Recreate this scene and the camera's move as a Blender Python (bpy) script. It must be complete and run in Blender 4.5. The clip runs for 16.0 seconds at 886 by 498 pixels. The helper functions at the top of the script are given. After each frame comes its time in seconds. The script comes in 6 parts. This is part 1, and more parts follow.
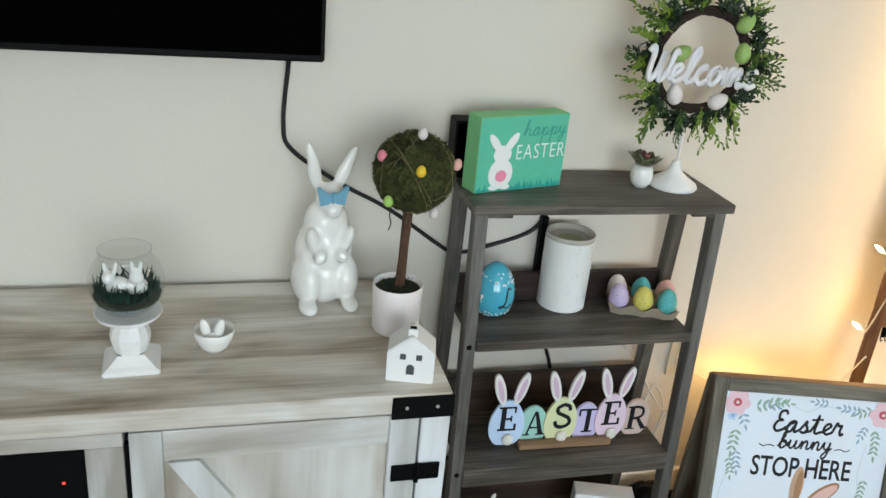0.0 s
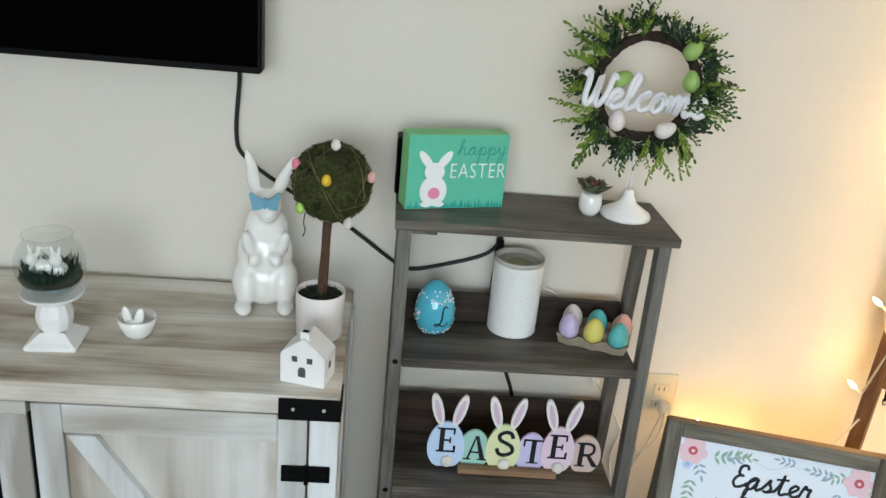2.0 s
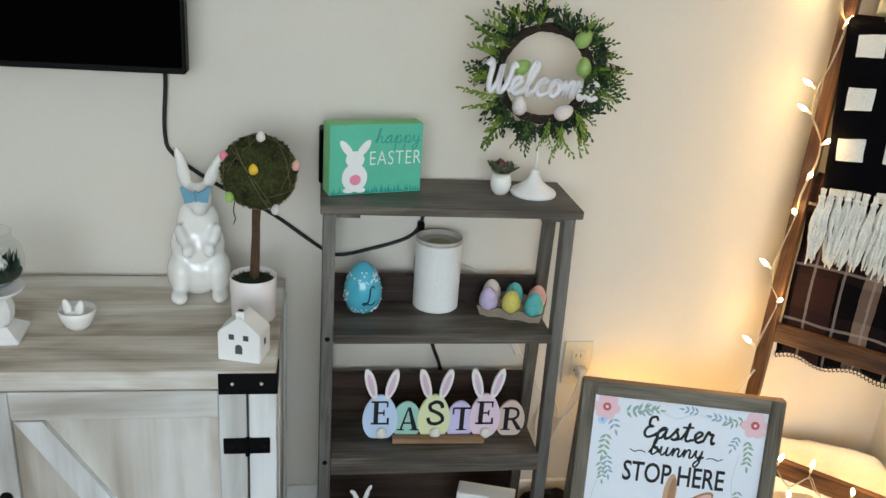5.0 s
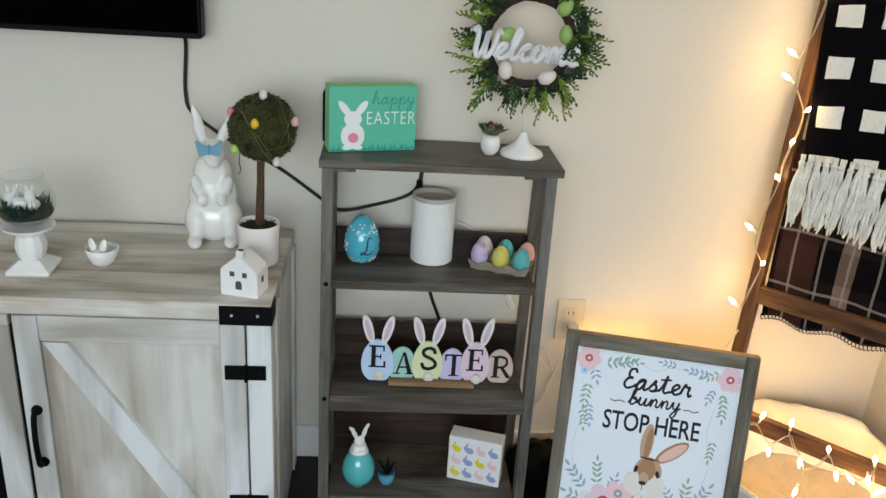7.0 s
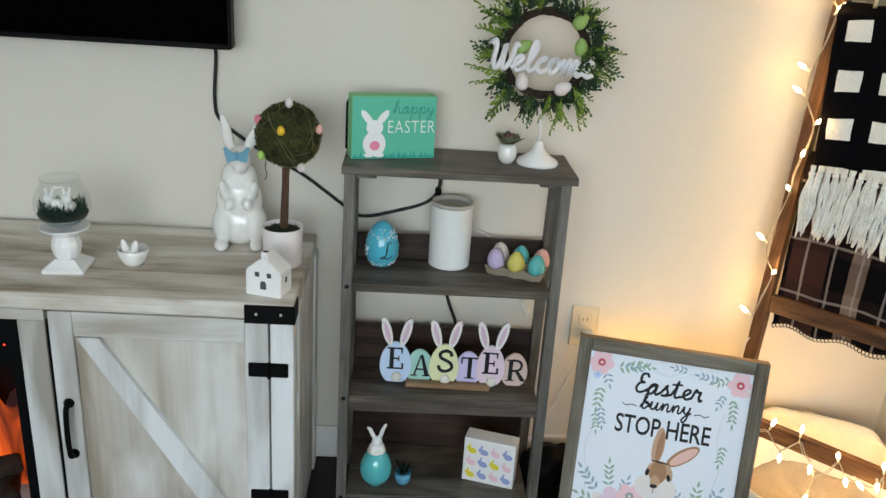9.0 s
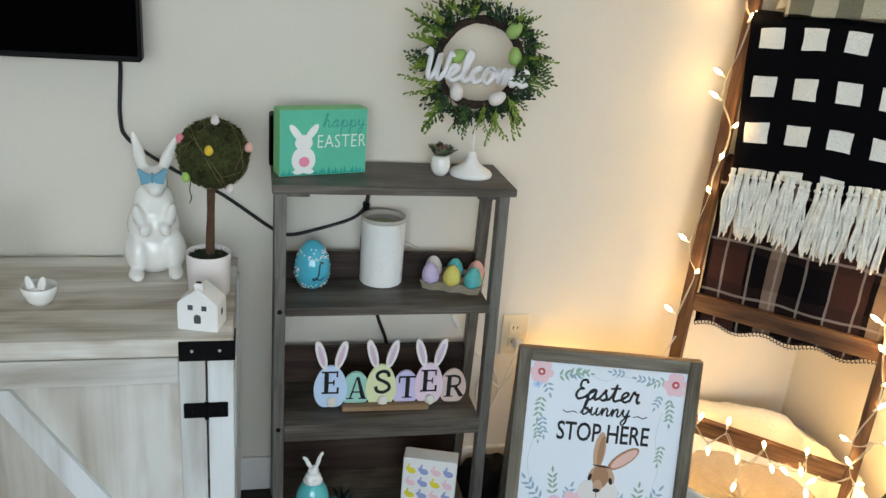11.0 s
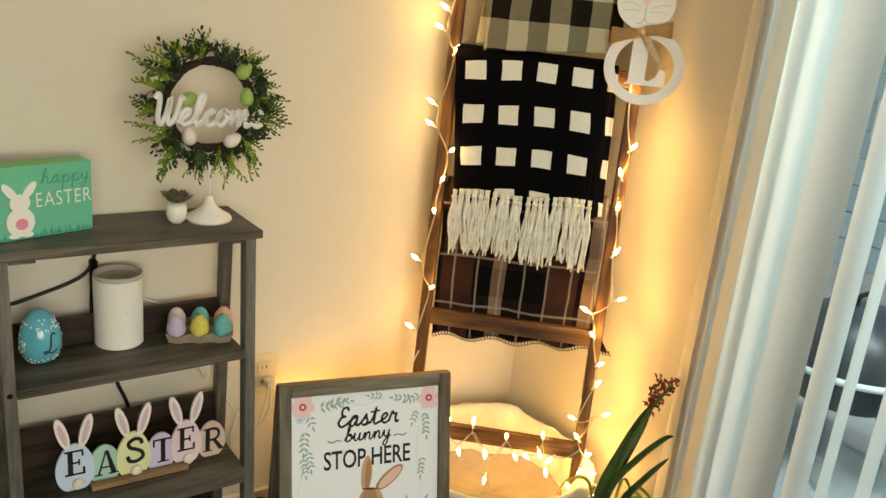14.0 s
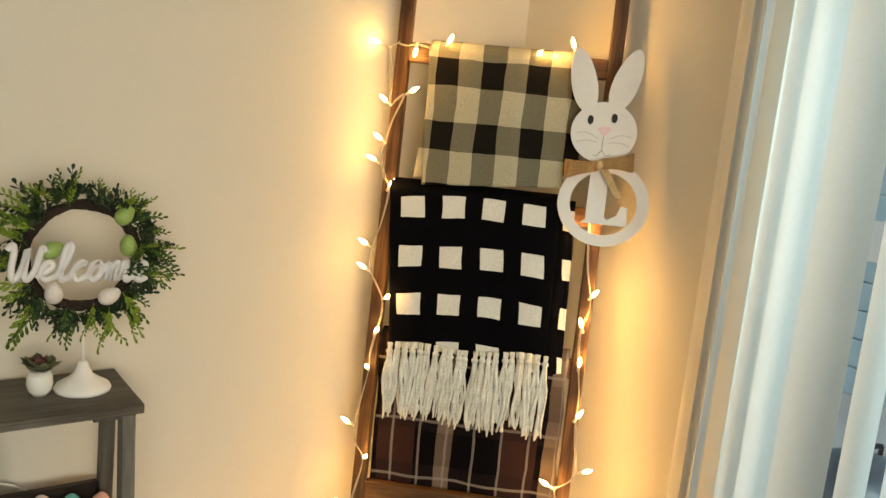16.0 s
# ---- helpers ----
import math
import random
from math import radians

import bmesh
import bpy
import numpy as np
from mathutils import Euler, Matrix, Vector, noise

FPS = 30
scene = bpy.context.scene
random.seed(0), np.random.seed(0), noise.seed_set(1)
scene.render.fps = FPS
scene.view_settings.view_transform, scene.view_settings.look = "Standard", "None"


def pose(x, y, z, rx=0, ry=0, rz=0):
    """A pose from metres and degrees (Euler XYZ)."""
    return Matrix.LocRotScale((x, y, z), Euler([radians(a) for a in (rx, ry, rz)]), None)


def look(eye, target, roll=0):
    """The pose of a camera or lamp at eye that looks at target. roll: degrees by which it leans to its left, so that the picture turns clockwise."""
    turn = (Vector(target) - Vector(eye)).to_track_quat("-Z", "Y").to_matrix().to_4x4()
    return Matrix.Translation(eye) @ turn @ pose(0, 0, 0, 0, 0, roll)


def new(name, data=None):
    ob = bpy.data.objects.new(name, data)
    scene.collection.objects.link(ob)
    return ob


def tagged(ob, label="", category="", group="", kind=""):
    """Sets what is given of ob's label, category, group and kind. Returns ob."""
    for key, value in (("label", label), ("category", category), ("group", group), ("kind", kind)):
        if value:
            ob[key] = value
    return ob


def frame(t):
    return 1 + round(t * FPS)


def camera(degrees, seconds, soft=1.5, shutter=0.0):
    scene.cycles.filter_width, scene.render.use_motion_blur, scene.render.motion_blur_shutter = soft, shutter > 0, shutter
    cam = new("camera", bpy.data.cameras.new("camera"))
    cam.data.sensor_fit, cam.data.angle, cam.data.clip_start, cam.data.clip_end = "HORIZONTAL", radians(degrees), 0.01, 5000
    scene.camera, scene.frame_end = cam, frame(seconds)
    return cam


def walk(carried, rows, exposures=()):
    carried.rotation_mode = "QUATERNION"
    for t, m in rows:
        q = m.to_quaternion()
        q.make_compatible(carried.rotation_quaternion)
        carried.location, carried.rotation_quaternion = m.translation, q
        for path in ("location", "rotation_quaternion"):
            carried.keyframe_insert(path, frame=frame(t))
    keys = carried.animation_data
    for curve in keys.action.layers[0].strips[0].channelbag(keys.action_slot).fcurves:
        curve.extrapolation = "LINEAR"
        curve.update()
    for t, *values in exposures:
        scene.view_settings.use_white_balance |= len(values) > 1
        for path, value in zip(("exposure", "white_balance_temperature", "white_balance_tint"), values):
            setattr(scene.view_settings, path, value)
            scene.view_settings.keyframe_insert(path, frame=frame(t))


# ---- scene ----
cam = camera(56.3, 16.0)
METRES, EYE, TILT, LEAN, TURN = 1.64, 1.40, 0.0, 0.0, -16.2
ROWS = [
    (0, 0, 0, 0, 2.25, -23.5, -5.14),
    (0.5, 0.063, 0.0225, 0.0021, 7.71, -22.89, -5.58),
    (1, 0.1433, 0.0301, 0.0013, 11.62, -22.93, -5.77),
    (1.5, 0.2113, 0.0248, -0.0007, 13.97, -22.86, -5.49),
    (2, 0.2484, 0.0172, 0.0058, 13.53, -22.13, -5.14),
    (2.5, 0.259, 0.0091, 0.0048, 12.34, -21.67, -5.03),
    (3, 0.2539, 0.0008, 0.0044, 10.8, -21.27, -4.86),
    (3.5, 0.2439, -0.0113, 0.0023, 9.15, -21.12, -4.66),
    (4, 0.2387, -0.0326, 0.0028, 7.83, -20.99, -4.37),
    (4.2, 0.2366, -0.0411, 0.003, 7.24, -20.89, -4.14),
    (6.3, 0.3796, -0.0945, -0.0055, 11.66, -21.5, -3.67),
    (6.5, 0.3839, -0.1055, -0.0058, 12.06, -21.65, -3.67),
    (7, 0.3947, -0.1331, -0.0066, 13.01, -22.03, -3.6),
    (7.5, 0.4036, -0.157, -0.006, 13.82, -21.82, -3.56),
    (8, 0.4086, -0.1687, -0.0063, 14.55, -21.45, -3.63),
    (8.2, 0.4106, -0.1734, -0.0064, 14.75, -21.32, -3.65),
    (10.5, 0.3374, -0.1508, -0.0039, 9.25, -20.66, -4.42),
    (11, 0.2901, -0.142, -0.0012, 4.28, -20.68, -4.62),
    (11.5, 0.2584, -0.131, -0.0029, -1, -20.82, -4.68),
    (12, 0.2276, -0.1271, 0.0009, -7.06, -21.03, -4.95),
    (12.5, 0.2127, -0.1275, -0.0001, -10.97, -20.96, -5.18),
    (13, 0.2027, -0.1319, 0.0034, -14.23, -20.67, -5.38),
    (13.5, 0.1962, -0.1331, 0.0082, -16.67, -19.48, -5.49),
    (14, 0.1891, -0.1314, 0.0202, -19.01, -17.61, -5.63),
    (14.5, 0.1877, -0.1184, 0.0266, -20.64, -15.82, -5.67),
    (15, 0.2061, -0.0869, 0.0289, -21.42, -13.72, -5.49),
    (15.5, 0.2535, -0.0446, 0.036, -20.71, -11.77, -5.41),
    (16, 0.3255, 0.0165, 0.0455, -19.41, -10.08, -5.5),
]
EXPOSE = [(0.0, 0.28, 6050, 5), (2.0, 0.27, 6050, 6), (4.0, 0.08, 6050, 6), (8.0, 0.08, 6100, 6), (11.0, 0.05, 6000, 5), (11.7, -0.02, 6200, 4), (12.4, -0.03, 7400, 1), (13.0, -0.04, 9500, 4), (14.5, -0.06, 8400, 5), (16.0, -0.11, 8350, 7)]
walk(cam, [(t, pose(0, 0, EYE, TILT, LEAN, TURN) @ pose(METRES * x, METRES * y, METRES * z, 90 + pitch, roll, yaw)) for t, x, y, z, yaw, pitch, roll in ROWS], EXPOSE)


# ---- world and light ----
world = bpy.data.worlds.new("sky")
scene.world = world
world.use_nodes = True
wn = world.node_tree.nodes
sky = wn.new("ShaderNodeTexSky")
sky.sky_type = "NISHITA"
sky.sun_disc = False
sky.sun_elevation, sky.sun_rotation = radians(42), radians(200)
world.node_tree.links.new(sky.outputs[0], wn["Background"].inputs[0])
wn["Background"].inputs[1].default_value = 0.15


def area_lamp(name, where, target, w, h, watts, colour):
    data = bpy.data.lights.new(name, "AREA")
    data.shape, data.size, data.size_y, data.energy, data.color = "RECTANGLE", w, h, watts, colour
    ob = new(name, data)
    ob.matrix_world = look(where, target)
    return ob


SUN = bpy.data.lights.new("sun", "SUN")
SUN.energy, SUN.angle, SUN.color = 1.5, radians(12), (0.86, 0.94, 1.0)
new("sun", SUN).matrix_world = look((0, 0, 6), (1.0, 2.2, 3.2))
# fill lamp added for a window assumed behind the camera, out of view
area_lamp("assumed_window_fill", (0.1, -2.58, 1.5), (0.1, 0, 1.25), 2.6, 1.3, 74, (0.95, 0.98, 1.0))
# unseen lamp outside above the door head, added to strengthen the daylight
area_lamp("patio_daylight_boost", (2.42, -0.2, 2.62), (1.2, -0.2, 1.1), 1.9, 0.7, 172, (0.50, 0.78, 1.0))


# ---- materials ----
def material(name):
    m = bpy.data.materials.new(name)
    m.use_nodes = True
    return m, m.node_tree, m.node_tree.nodes["Principled BSDF"]


def node(nt, kind, **values):
    n = nt.nodes.new("ShaderNode" + kind)
    for key, value in values.items():
        if key in n.inputs:
            n.inputs[key].default_value = value
    return n


def ramp_of(nt, stops):
    n = nt.nodes.new("ShaderNodeValToRGB")
    while len(n.color_ramp.elements) < len(stops):
        n.color_ramp.elements.new(0.5)
    for e, (p, c) in zip(n.color_ramp.elements, stops):
        e.position, e.color = p, (*c, 1)
    return n


def shade(c, k):
    return tuple(min(1.0, v * k) for v in c)


def add_bump(nt, b, height, strength, dist=0.002):
    n = node(nt, "Bump", Strength=strength, Distance=dist)
    nt.links.new(height, n.inputs["Height"])
    nt.links.new(n.outputs[0], b.inputs["Normal"])


def surf(name, col, rough=0.5, var=0.08, big=4.0, fine=70.0, bump=0.1, metal=0.0, coat=0.0, sheen=0.0, trans=0.0, spec=0.35):
    """A plain surface with stains and grain at two scales."""
    m, nt, b = material(name)
    co = nt.nodes.new("ShaderNodeTexCoord")
    n1, n2 = node(nt, "TexNoise", Scale=big, Detail=3.0), node(nt, "TexNoise", Scale=fine, Detail=4.0)
    add = node(nt, "Math")
    add.operation = "ADD"
    half = node(nt, "Math")
    half.operation = "MULTIPLY"
    half.inputs[1].default_value = 0.5
    for n in (n1, n2):
        nt.links.new(co.outputs["Object"], n.inputs["Vector"])
    nt.links.new(n1.outputs[0], add.inputs[0])
    nt.links.new(n2.outputs[0], add.inputs[1])
    nt.links.new(add.outputs[0], half.inputs[0])
    r = ramp_of(nt, ((0.3, shade(col, 1 - 2 * var)), (0.7, shade(col, 1 + var))))
    nt.links.new(half.outputs[0], r.inputs[0])
    nt.links.new(r.outputs[0], b.inputs["Base Color"])
    b.inputs["Roughness"].default_value, b.inputs["Metallic"].default_value = rough, metal
    b.inputs["Coat Weight"].default_value = coat
    b.inputs["Sheen Weight"].default_value = sheen
    b.inputs["Specular IOR Level"].default_value = spec
    if bump:
        add_bump(nt, b, n2.outputs[0], bump)
    if trans:
        t = node(nt, "BsdfTranslucent")
        nt.links.new(r.outputs[0], t.inputs[0])
        mix = node(nt, "MixShader", Fac=trans)
        nt.links.new(b.outputs[0], mix.inputs[1])
        nt.links.new(t.outputs[0], mix.inputs[2])
        nt.links.new(mix.outputs[0], nt.nodes["Material Output"].inputs[0])
    return m


def wood(name, dark, mid, light, axis="x", rough=0.55, scale=1.0, bump=0.15, fibre=0.35, knots=0.4, along=1.6):
    """Board with long grain along one axis, blotches and fine fibres."""
    m, nt, b = material(name)
    co = nt.nodes.new("ShaderNodeTexCoord")
    info = nt.nodes.new("ShaderNodeObjectInfo")
    off = node(nt, "VectorMath")
    off.operation = "MULTIPLY_ADD"
    off.inputs[1].default_value = (7.3, 5.1, 3.7)
    nt.links.new(info.outputs["Random"], off.inputs[0])
    nt.links.new(co.outputs["Object"], off.inputs[2])
    outs = []
    for run, across, detail, dist in ((along, 22.0, 5.0, 0.6), (6.0, 190.0, 3.0, 0.2), (2.2, 7.0, 3.0, 1.2)):
        mp = nt.nodes.new("ShaderNodeMapping")
        s = [across * scale] * 3
        s["xyz".index(axis)] = run * scale
        mp.inputs["Scale"].default_value = s
        nt.links.new(off.outputs[0], mp.inputs["Vector"])
        n = node(nt, "TexNoise", Scale=1.0, Detail=detail, Distortion=dist)
        nt.links.new(mp.outputs[0], n.inputs["Vector"])
        outs.append(n.outputs[0])
    a = node(nt, "Mix", Factor=fibre)
    nt.links.new(outs[0], a.inputs[2])
    nt.links.new(outs[1], a.inputs[3])
    c = node(nt, "Mix", Factor=knots)
    nt.links.new(a.outputs[0], c.inputs[2])
    nt.links.new(outs[2], c.inputs[3])
    r = ramp_of(nt, ((0.39, dark), (0.5, mid), (0.61, light)))
    nt.links.new(c.outputs[0], r.inputs[0])
    nt.links.new(r.outputs[0], b.inputs["Base Color"])
    b.inputs["Roughness"].default_value = rough
    b.inputs["Specular IOR Level"].default_value = 0.3
    add_bump(nt, b, a.outputs[0], bump)
    return m


def plain(name, col, rough=0.5, metal=0.0, spec=0.3):
    m, nt, b = material(name)
    b.inputs["Specular IOR Level"].default_value = spec
    b.inputs["Base Color"].default_value = (*col, 1)
    b.inputs["Roughness"].default_value, b.inputs["Metallic"].default_value = rough, metal
    return m


def glow(name, col, strength):
    m, nt, b = material(name)
    b.inputs["Base Color"].default_value = (*col, 1)
    b.inputs["Emission Color"].default_value = (*col, 1)
    b.inputs["Emission Strength"].default_value = strength
    return m


def glass(name):
    """Thin clear glass: light goes straight through, with a glossy reflection."""
    m, nt, b = material(name)
    clear, shine, fr = node(nt, "BsdfTransparent"), node(nt, "BsdfGlossy", Roughness=0.02), node(nt, "LayerWeight", Blend=0.12)
    clear.inputs[0].default_value = (0.95, 0.97, 0.97, 1)
    mix = node(nt, "MixShader")
    soft = node(nt, "Math")
    soft.operation = "MULTIPLY_ADD"
    soft.inputs[1].default_value, soft.inputs[2].default_value = 0.45, 0.03
    nt.links.new(fr.outputs["Facing"], soft.inputs[0])
    nt.links.new(soft.outputs[0], mix.inputs[0])
    nt.links.new(clear.outputs[0], mix.inputs[1])
    nt.links.new(shine.outputs[0], mix.inputs[2])
    nt.links.new(mix.outputs[0], nt.nodes["Material Output"].inputs[0])
    return m


def axis_stripes(nt, out, period, width, start):
    """1 inside the stripe of that width in each period, else 0."""
    a = node(nt, "Math")
    a.operation = "SUBTRACT"
    nt.links.new(out, a.inputs[0])
    a.inputs[1].default_value = start
    w = node(nt, "Math")
    w.operation = "WRAP"
    nt.links.new(a.outputs[0], w.inputs[0])
    w.inputs[1].default_value, w.inputs[2].default_value = period, 0.0
    c = node(nt, "Math")
    c.operation = "LESS_THAN"
    nt.links.new(w.outputs[0], c.inputs[0])
    c.inputs[1].default_value = width
    return c.outputs[0]


def cloth(name, layers, ground, rough=0.95, lean=0.0, sag=0.0, mid=0.0):
    """Woven check: each layer is (axis stripes x or None, axis stripes z or None, colour, amount). lean, sag: how the hung cloth pulls its columns and rows."""
    m, nt, b = material(name)
    co = nt.nodes.new("ShaderNodeTexCoord")
    wob = node(nt, "TexNoise", Scale=9.0, Detail=2.0)
    nt.links.new(co.outputs["Object"], wob.inputs["Vector"])
    wm = node(nt, "VectorMath")
    wm.operation = "MULTIPLY_ADD"
    wm.inputs[1].default_value = (0.015, 0.015, 0.015)
    nt.links.new(wob.outputs["Color"], wm.inputs[0])
    nt.links.new(co.outputs["Object"], wm.inputs[2])
    sep = nt.nodes.new("ShaderNodeSeparateXYZ")
    nt.links.new(wm.outputs[0], sep.inputs[0])
    def calc(kind, a, b, c=0.0):
        n = node(nt, "Math")
        n.operation = kind
        for k, v in enumerate((a, b, c)):
            if isinstance(v, float):
                n.inputs[k].default_value = v
            else:
                nt.links.new(v, n.inputs[k])
        return n.outputs[0]
    across = calc("MULTIPLY_ADD", sep.outputs[2], lean, sep.outputs[0])
    off = calc("SUBTRACT", sep.outputs[0], mid)
    down = calc("MULTIPLY_ADD", calc("MULTIPLY", off, off), sag, sep.outputs[2])
    last = None
    for sx, sz, colour, amount in layers:
        outs = []
        if sx:
            outs.append(axis_stripes(nt, across, *sx))
        if sz:
            outs.append(axis_stripes(nt, down, *sz))
        fac = node(nt, "Math")
        fac.operation = "MULTIPLY"
        fac.inputs[0].default_value = fac.inputs[1].default_value = 1.0
        for k, o in enumerate(outs):
            nt.links.new(o, fac.inputs[k])
        am = node(nt, "Math")
        am.operation = "MULTIPLY"
        am.inputs[1].default_value = amount
        nt.links.new(fac.outputs[0], am.inputs[0])
        mix = nt.nodes.new("ShaderNodeMixRGB")
        nt.links.new(am.outputs[0], mix.inputs[0])
        mix.inputs[1].default_value = (*ground, 1)
        mix.inputs[2].default_value = (*colour, 1)
        if last:
            nt.links.new(last, mix.inputs[1])
        last = mix.outputs[0]
    fine = node(nt, "TexNoise", Scale=420.0, Detail=2.0)
    nt.links.new(co.outputs["Object"], fine.inputs["Vector"])
    dim = nt.nodes.new("ShaderNodeMixRGB")
    dim.blend_type = "MULTIPLY"
    dim.inputs[0].default_value = 0.55
    r = ramp_of(nt, ((0.3, (0.55, 0.55, 0.55)), (0.7, (1, 1, 1))))
    nt.links.new(fine.outputs[0], r.inputs[0])
    nt.links.new(last, dim.inputs[1])
    nt.links.new(r.outputs[0], dim.inputs[2])
    nt.links.new(dim.outputs[0], b.inputs["Base Color"])
    b.inputs["Roughness"].default_value = rough
    b.inputs["Specular IOR Level"].default_value = 0.05
    add_bump(nt, b, fine.outputs[0], 0.5, 0.003)
    return m


WALL = surf("wall_paint", (0.66, 0.625, 0.55), 0.75, 0.02, 2.5, 240, 0.12)
CEIL = surf("ceiling_paint", (0.78, 0.77, 0.74), 0.85, 0.02, 3, 120, 0.3)
TRIM = surf("white_trim", (0.76, 0.75, 0.72), 0.4, 0.03, 4, 60, 0.03)
FLOOR = wood("floor_wood", (0.004, 0.003, 0.0025), (0.008, 0.0055, 0.004), (0.016, 0.010, 0.007), "x", 0.45)
STAND_X = wood("washed_oak_long", (0.24, 0.185, 0.130), (0.53, 0.475, 0.395), (0.76, 0.735, 0.68), "x", 0.45, 0.7, 0.12, 0.24, 0.48, 3.2)
STAND_P = wood("washed_oak_panel", (0.32, 0.27, 0.21), (0.51, 0.47, 0.405), (0.68, 0.66, 0.61), "z", 0.5, 0.55, 0.1, 0.17, 0.52, 4.5)
STAND_Z = wood("washed_oak_tall", (0.34, 0.31, 0.265), (0.565, 0.555, 0.525), (0.74, 0.745, 0.735), "z", 0.5, 0.55, 0.1, 0.16, 0.55, 4.5)
STAND_F = wood("washed_oak_front", (0.33, 0.285, 0.23), (0.545, 0.52, 0.47), (0.74, 0.745, 0.735), "x", 0.5, 0.55, 0.1, 0.16, 0.55, 4.5)
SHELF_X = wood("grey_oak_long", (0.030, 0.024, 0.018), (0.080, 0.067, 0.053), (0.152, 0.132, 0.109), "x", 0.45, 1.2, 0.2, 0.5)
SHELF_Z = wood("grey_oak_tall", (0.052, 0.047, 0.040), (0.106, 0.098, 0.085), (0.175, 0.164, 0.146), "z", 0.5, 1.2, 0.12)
# back rail wood: recess shade and warm bounce put into the colour
SHELF_SHADED = wood("shaded_oak_rail", (0.014, 0.0085, 0.0065), (0.032, 0.020, 0.015), (0.058, 0.038, 0.029), "x", 0.5, 1.2, 0.12)
LADDER = wood("stained_pine", (0.035, 0.014, 0.006), (0.10, 0.045, 0.017), (0.20, 0.10, 0.04), "z", 0.5, 1.5, 0.2)
LADDER_X = wood("stained_pine_rung", (0.035, 0.014, 0.006), (0.11, 0.05, 0.019), (0.24, 0.125, 0.05), "x", 0.5, 1.5, 0.2)
FRAME = wood("weathered_frame", (0.07, 0.060, 0.042), (0.15, 0.132, 0.100), (0.23, 0.21, 0.17), "x", 0.7, 1.5, 0.25)
FRAME_Z = wood("weathered_frame_tall", (0.07, 0.060, 0.042), (0.15, 0.132, 0.100), (0.23, 0.21, 0.17), "z", 0.7, 1.5, 0.25)
RAWWOOD = wood("raw_edge_wood", (0.16, 0.09, 0.045), (0.26, 0.16, 0.085), (0.36, 0.24, 0.14), "x", 0.6)
BLACK_METAL = surf("black_metal", (0.004, 0.004, 0.004), 0.55, 0.2, 8, 200, 0.1, spec=0.08)
BLACK_PLASTIC = surf("black_plastic", (0.005, 0.005, 0.0055), 0.45, 0.1, 8, 200, 0.02, spec=0.06)
SCREEN = plain("tv_screen", (0.0012, 0.0012, 0.0014), 0.5, spec=0.0)
CABLE = plain("black_cable", (0.012, 0.012, 0.012), 0.5)
WHITE_CABLE = plain("white_cable", (0.7, 0.68, 0.62), 0.45)
CERAMIC = surf("glazed_white_ceramic", (0.80, 0.79, 0.75), 0.12, 0.02, 10, 40, 0.01, 0, 0.6)
MATTE_WHITE = surf("matte_white_ceramic", (0.80, 0.79, 0.77), 0.45, 0.02, 12, 60, 0.04)
SPECKLED = surf("speckled_ceramic", (0.79, 0.78, 0.75), 0.35, 0.02, 10, 60, 0.05)
STONEWARE = surf("grey_stoneware", (0.52, 0.49, 0.43), 0.4, 0.06, 14, 90, 0.05)
WAX = surf("green_wax", (0.35, 0.36, 0.16), 0.3, 0.05)
BLUE_WOOD = surf("blue_painted_wood", (0.16, 0.36, 0.48), 0.6, 0.06)
MOSS = surf("dry_moss", (0.048, 0.054, 0.013), 0.95, 0.5, 38, 190, 1.0)
BLUSH_POT = surf("blush_white_ceramic", (0.80, 0.745, 0.725), 0.45, 0.02, 12, 60, 0.04)
BED_PAD = surf("cream_plush", (0.42, 0.36, 0.28), 0.98, 0.1, 10, 200, 0.7)
MOSS_DARK = surf("dark_moss", (0.012, 0.02, 0.010), 0.95, 0.5, 40, 200, 0.9)
TWIG = surf("twig", (0.085, 0.045, 0.025), 0.85, 0.25, 20, 120, 0.6)
GRASSY = surf("green_paper_grass", (0.008, 0.036, 0.022), 0.8, 0.4, 40, 120, 0.4)
GLASS = glass("clear_glass")
SAND = surf("grey_sand", (0.25, 0.3, 0.3), 0.9, 0.1, 30, 300, 0.3)
GREEN_BOX = surf("green_painted_wood", (0.20, 0.52, 0.22), 0.5, 0.05, 6, 50, 0.05)
GREEN_FACE = surf("mint_painted_face", (0.12, 0.49, 0.33), 0.5, 0.04, 6, 50, 0.05)
GREEN_DARK = plain("dark_green_ink", (0.05, 0.30, 0.24), 0.5)
WINDOW_DARK = plain("dark_opening", (0.07, 0.075, 0.08), 0.7)
VINE_TWIG = surf("moss_twig", (0.19, 0.155, 0.065), 0.9, 0.25, 20, 120, 0.5)
GREEN_BLADE = plain("teal_grass_ink", (0.03, 0.30, 0.27), 0.5)
WHITE_INK = plain("white_ink", (0.80, 0.80, 0.78), 0.5)
PINK_INK = plain("pink_ink", (0.75, 0.25, 0.36), 0.5)
BLACK_INK = plain("black_ink", (0.012, 0.012, 0.014), 0.55)
AQUA = surf("aqua_glazed_egg", (0.09, 0.42, 0.55), 0.15, 0.05, 10, 40, 0.01, 0, 0.5)
TEAL = surf("teal_glaze", (0.11, 0.46, 0.47), 0.12, 0.03, 10, 40, 0.01, 0, 0.6)
SKY_GLAZE = surf("sky_blue_glaze", (0.22, 0.58, 0.78), 0.15, 0.03, 10, 40, 0.01, 0, 0.5)
CARTON = surf("moulded_pulp", (0.30, 0.25, 0.185), 0.95, 0.15, 20, 180, 0.8)
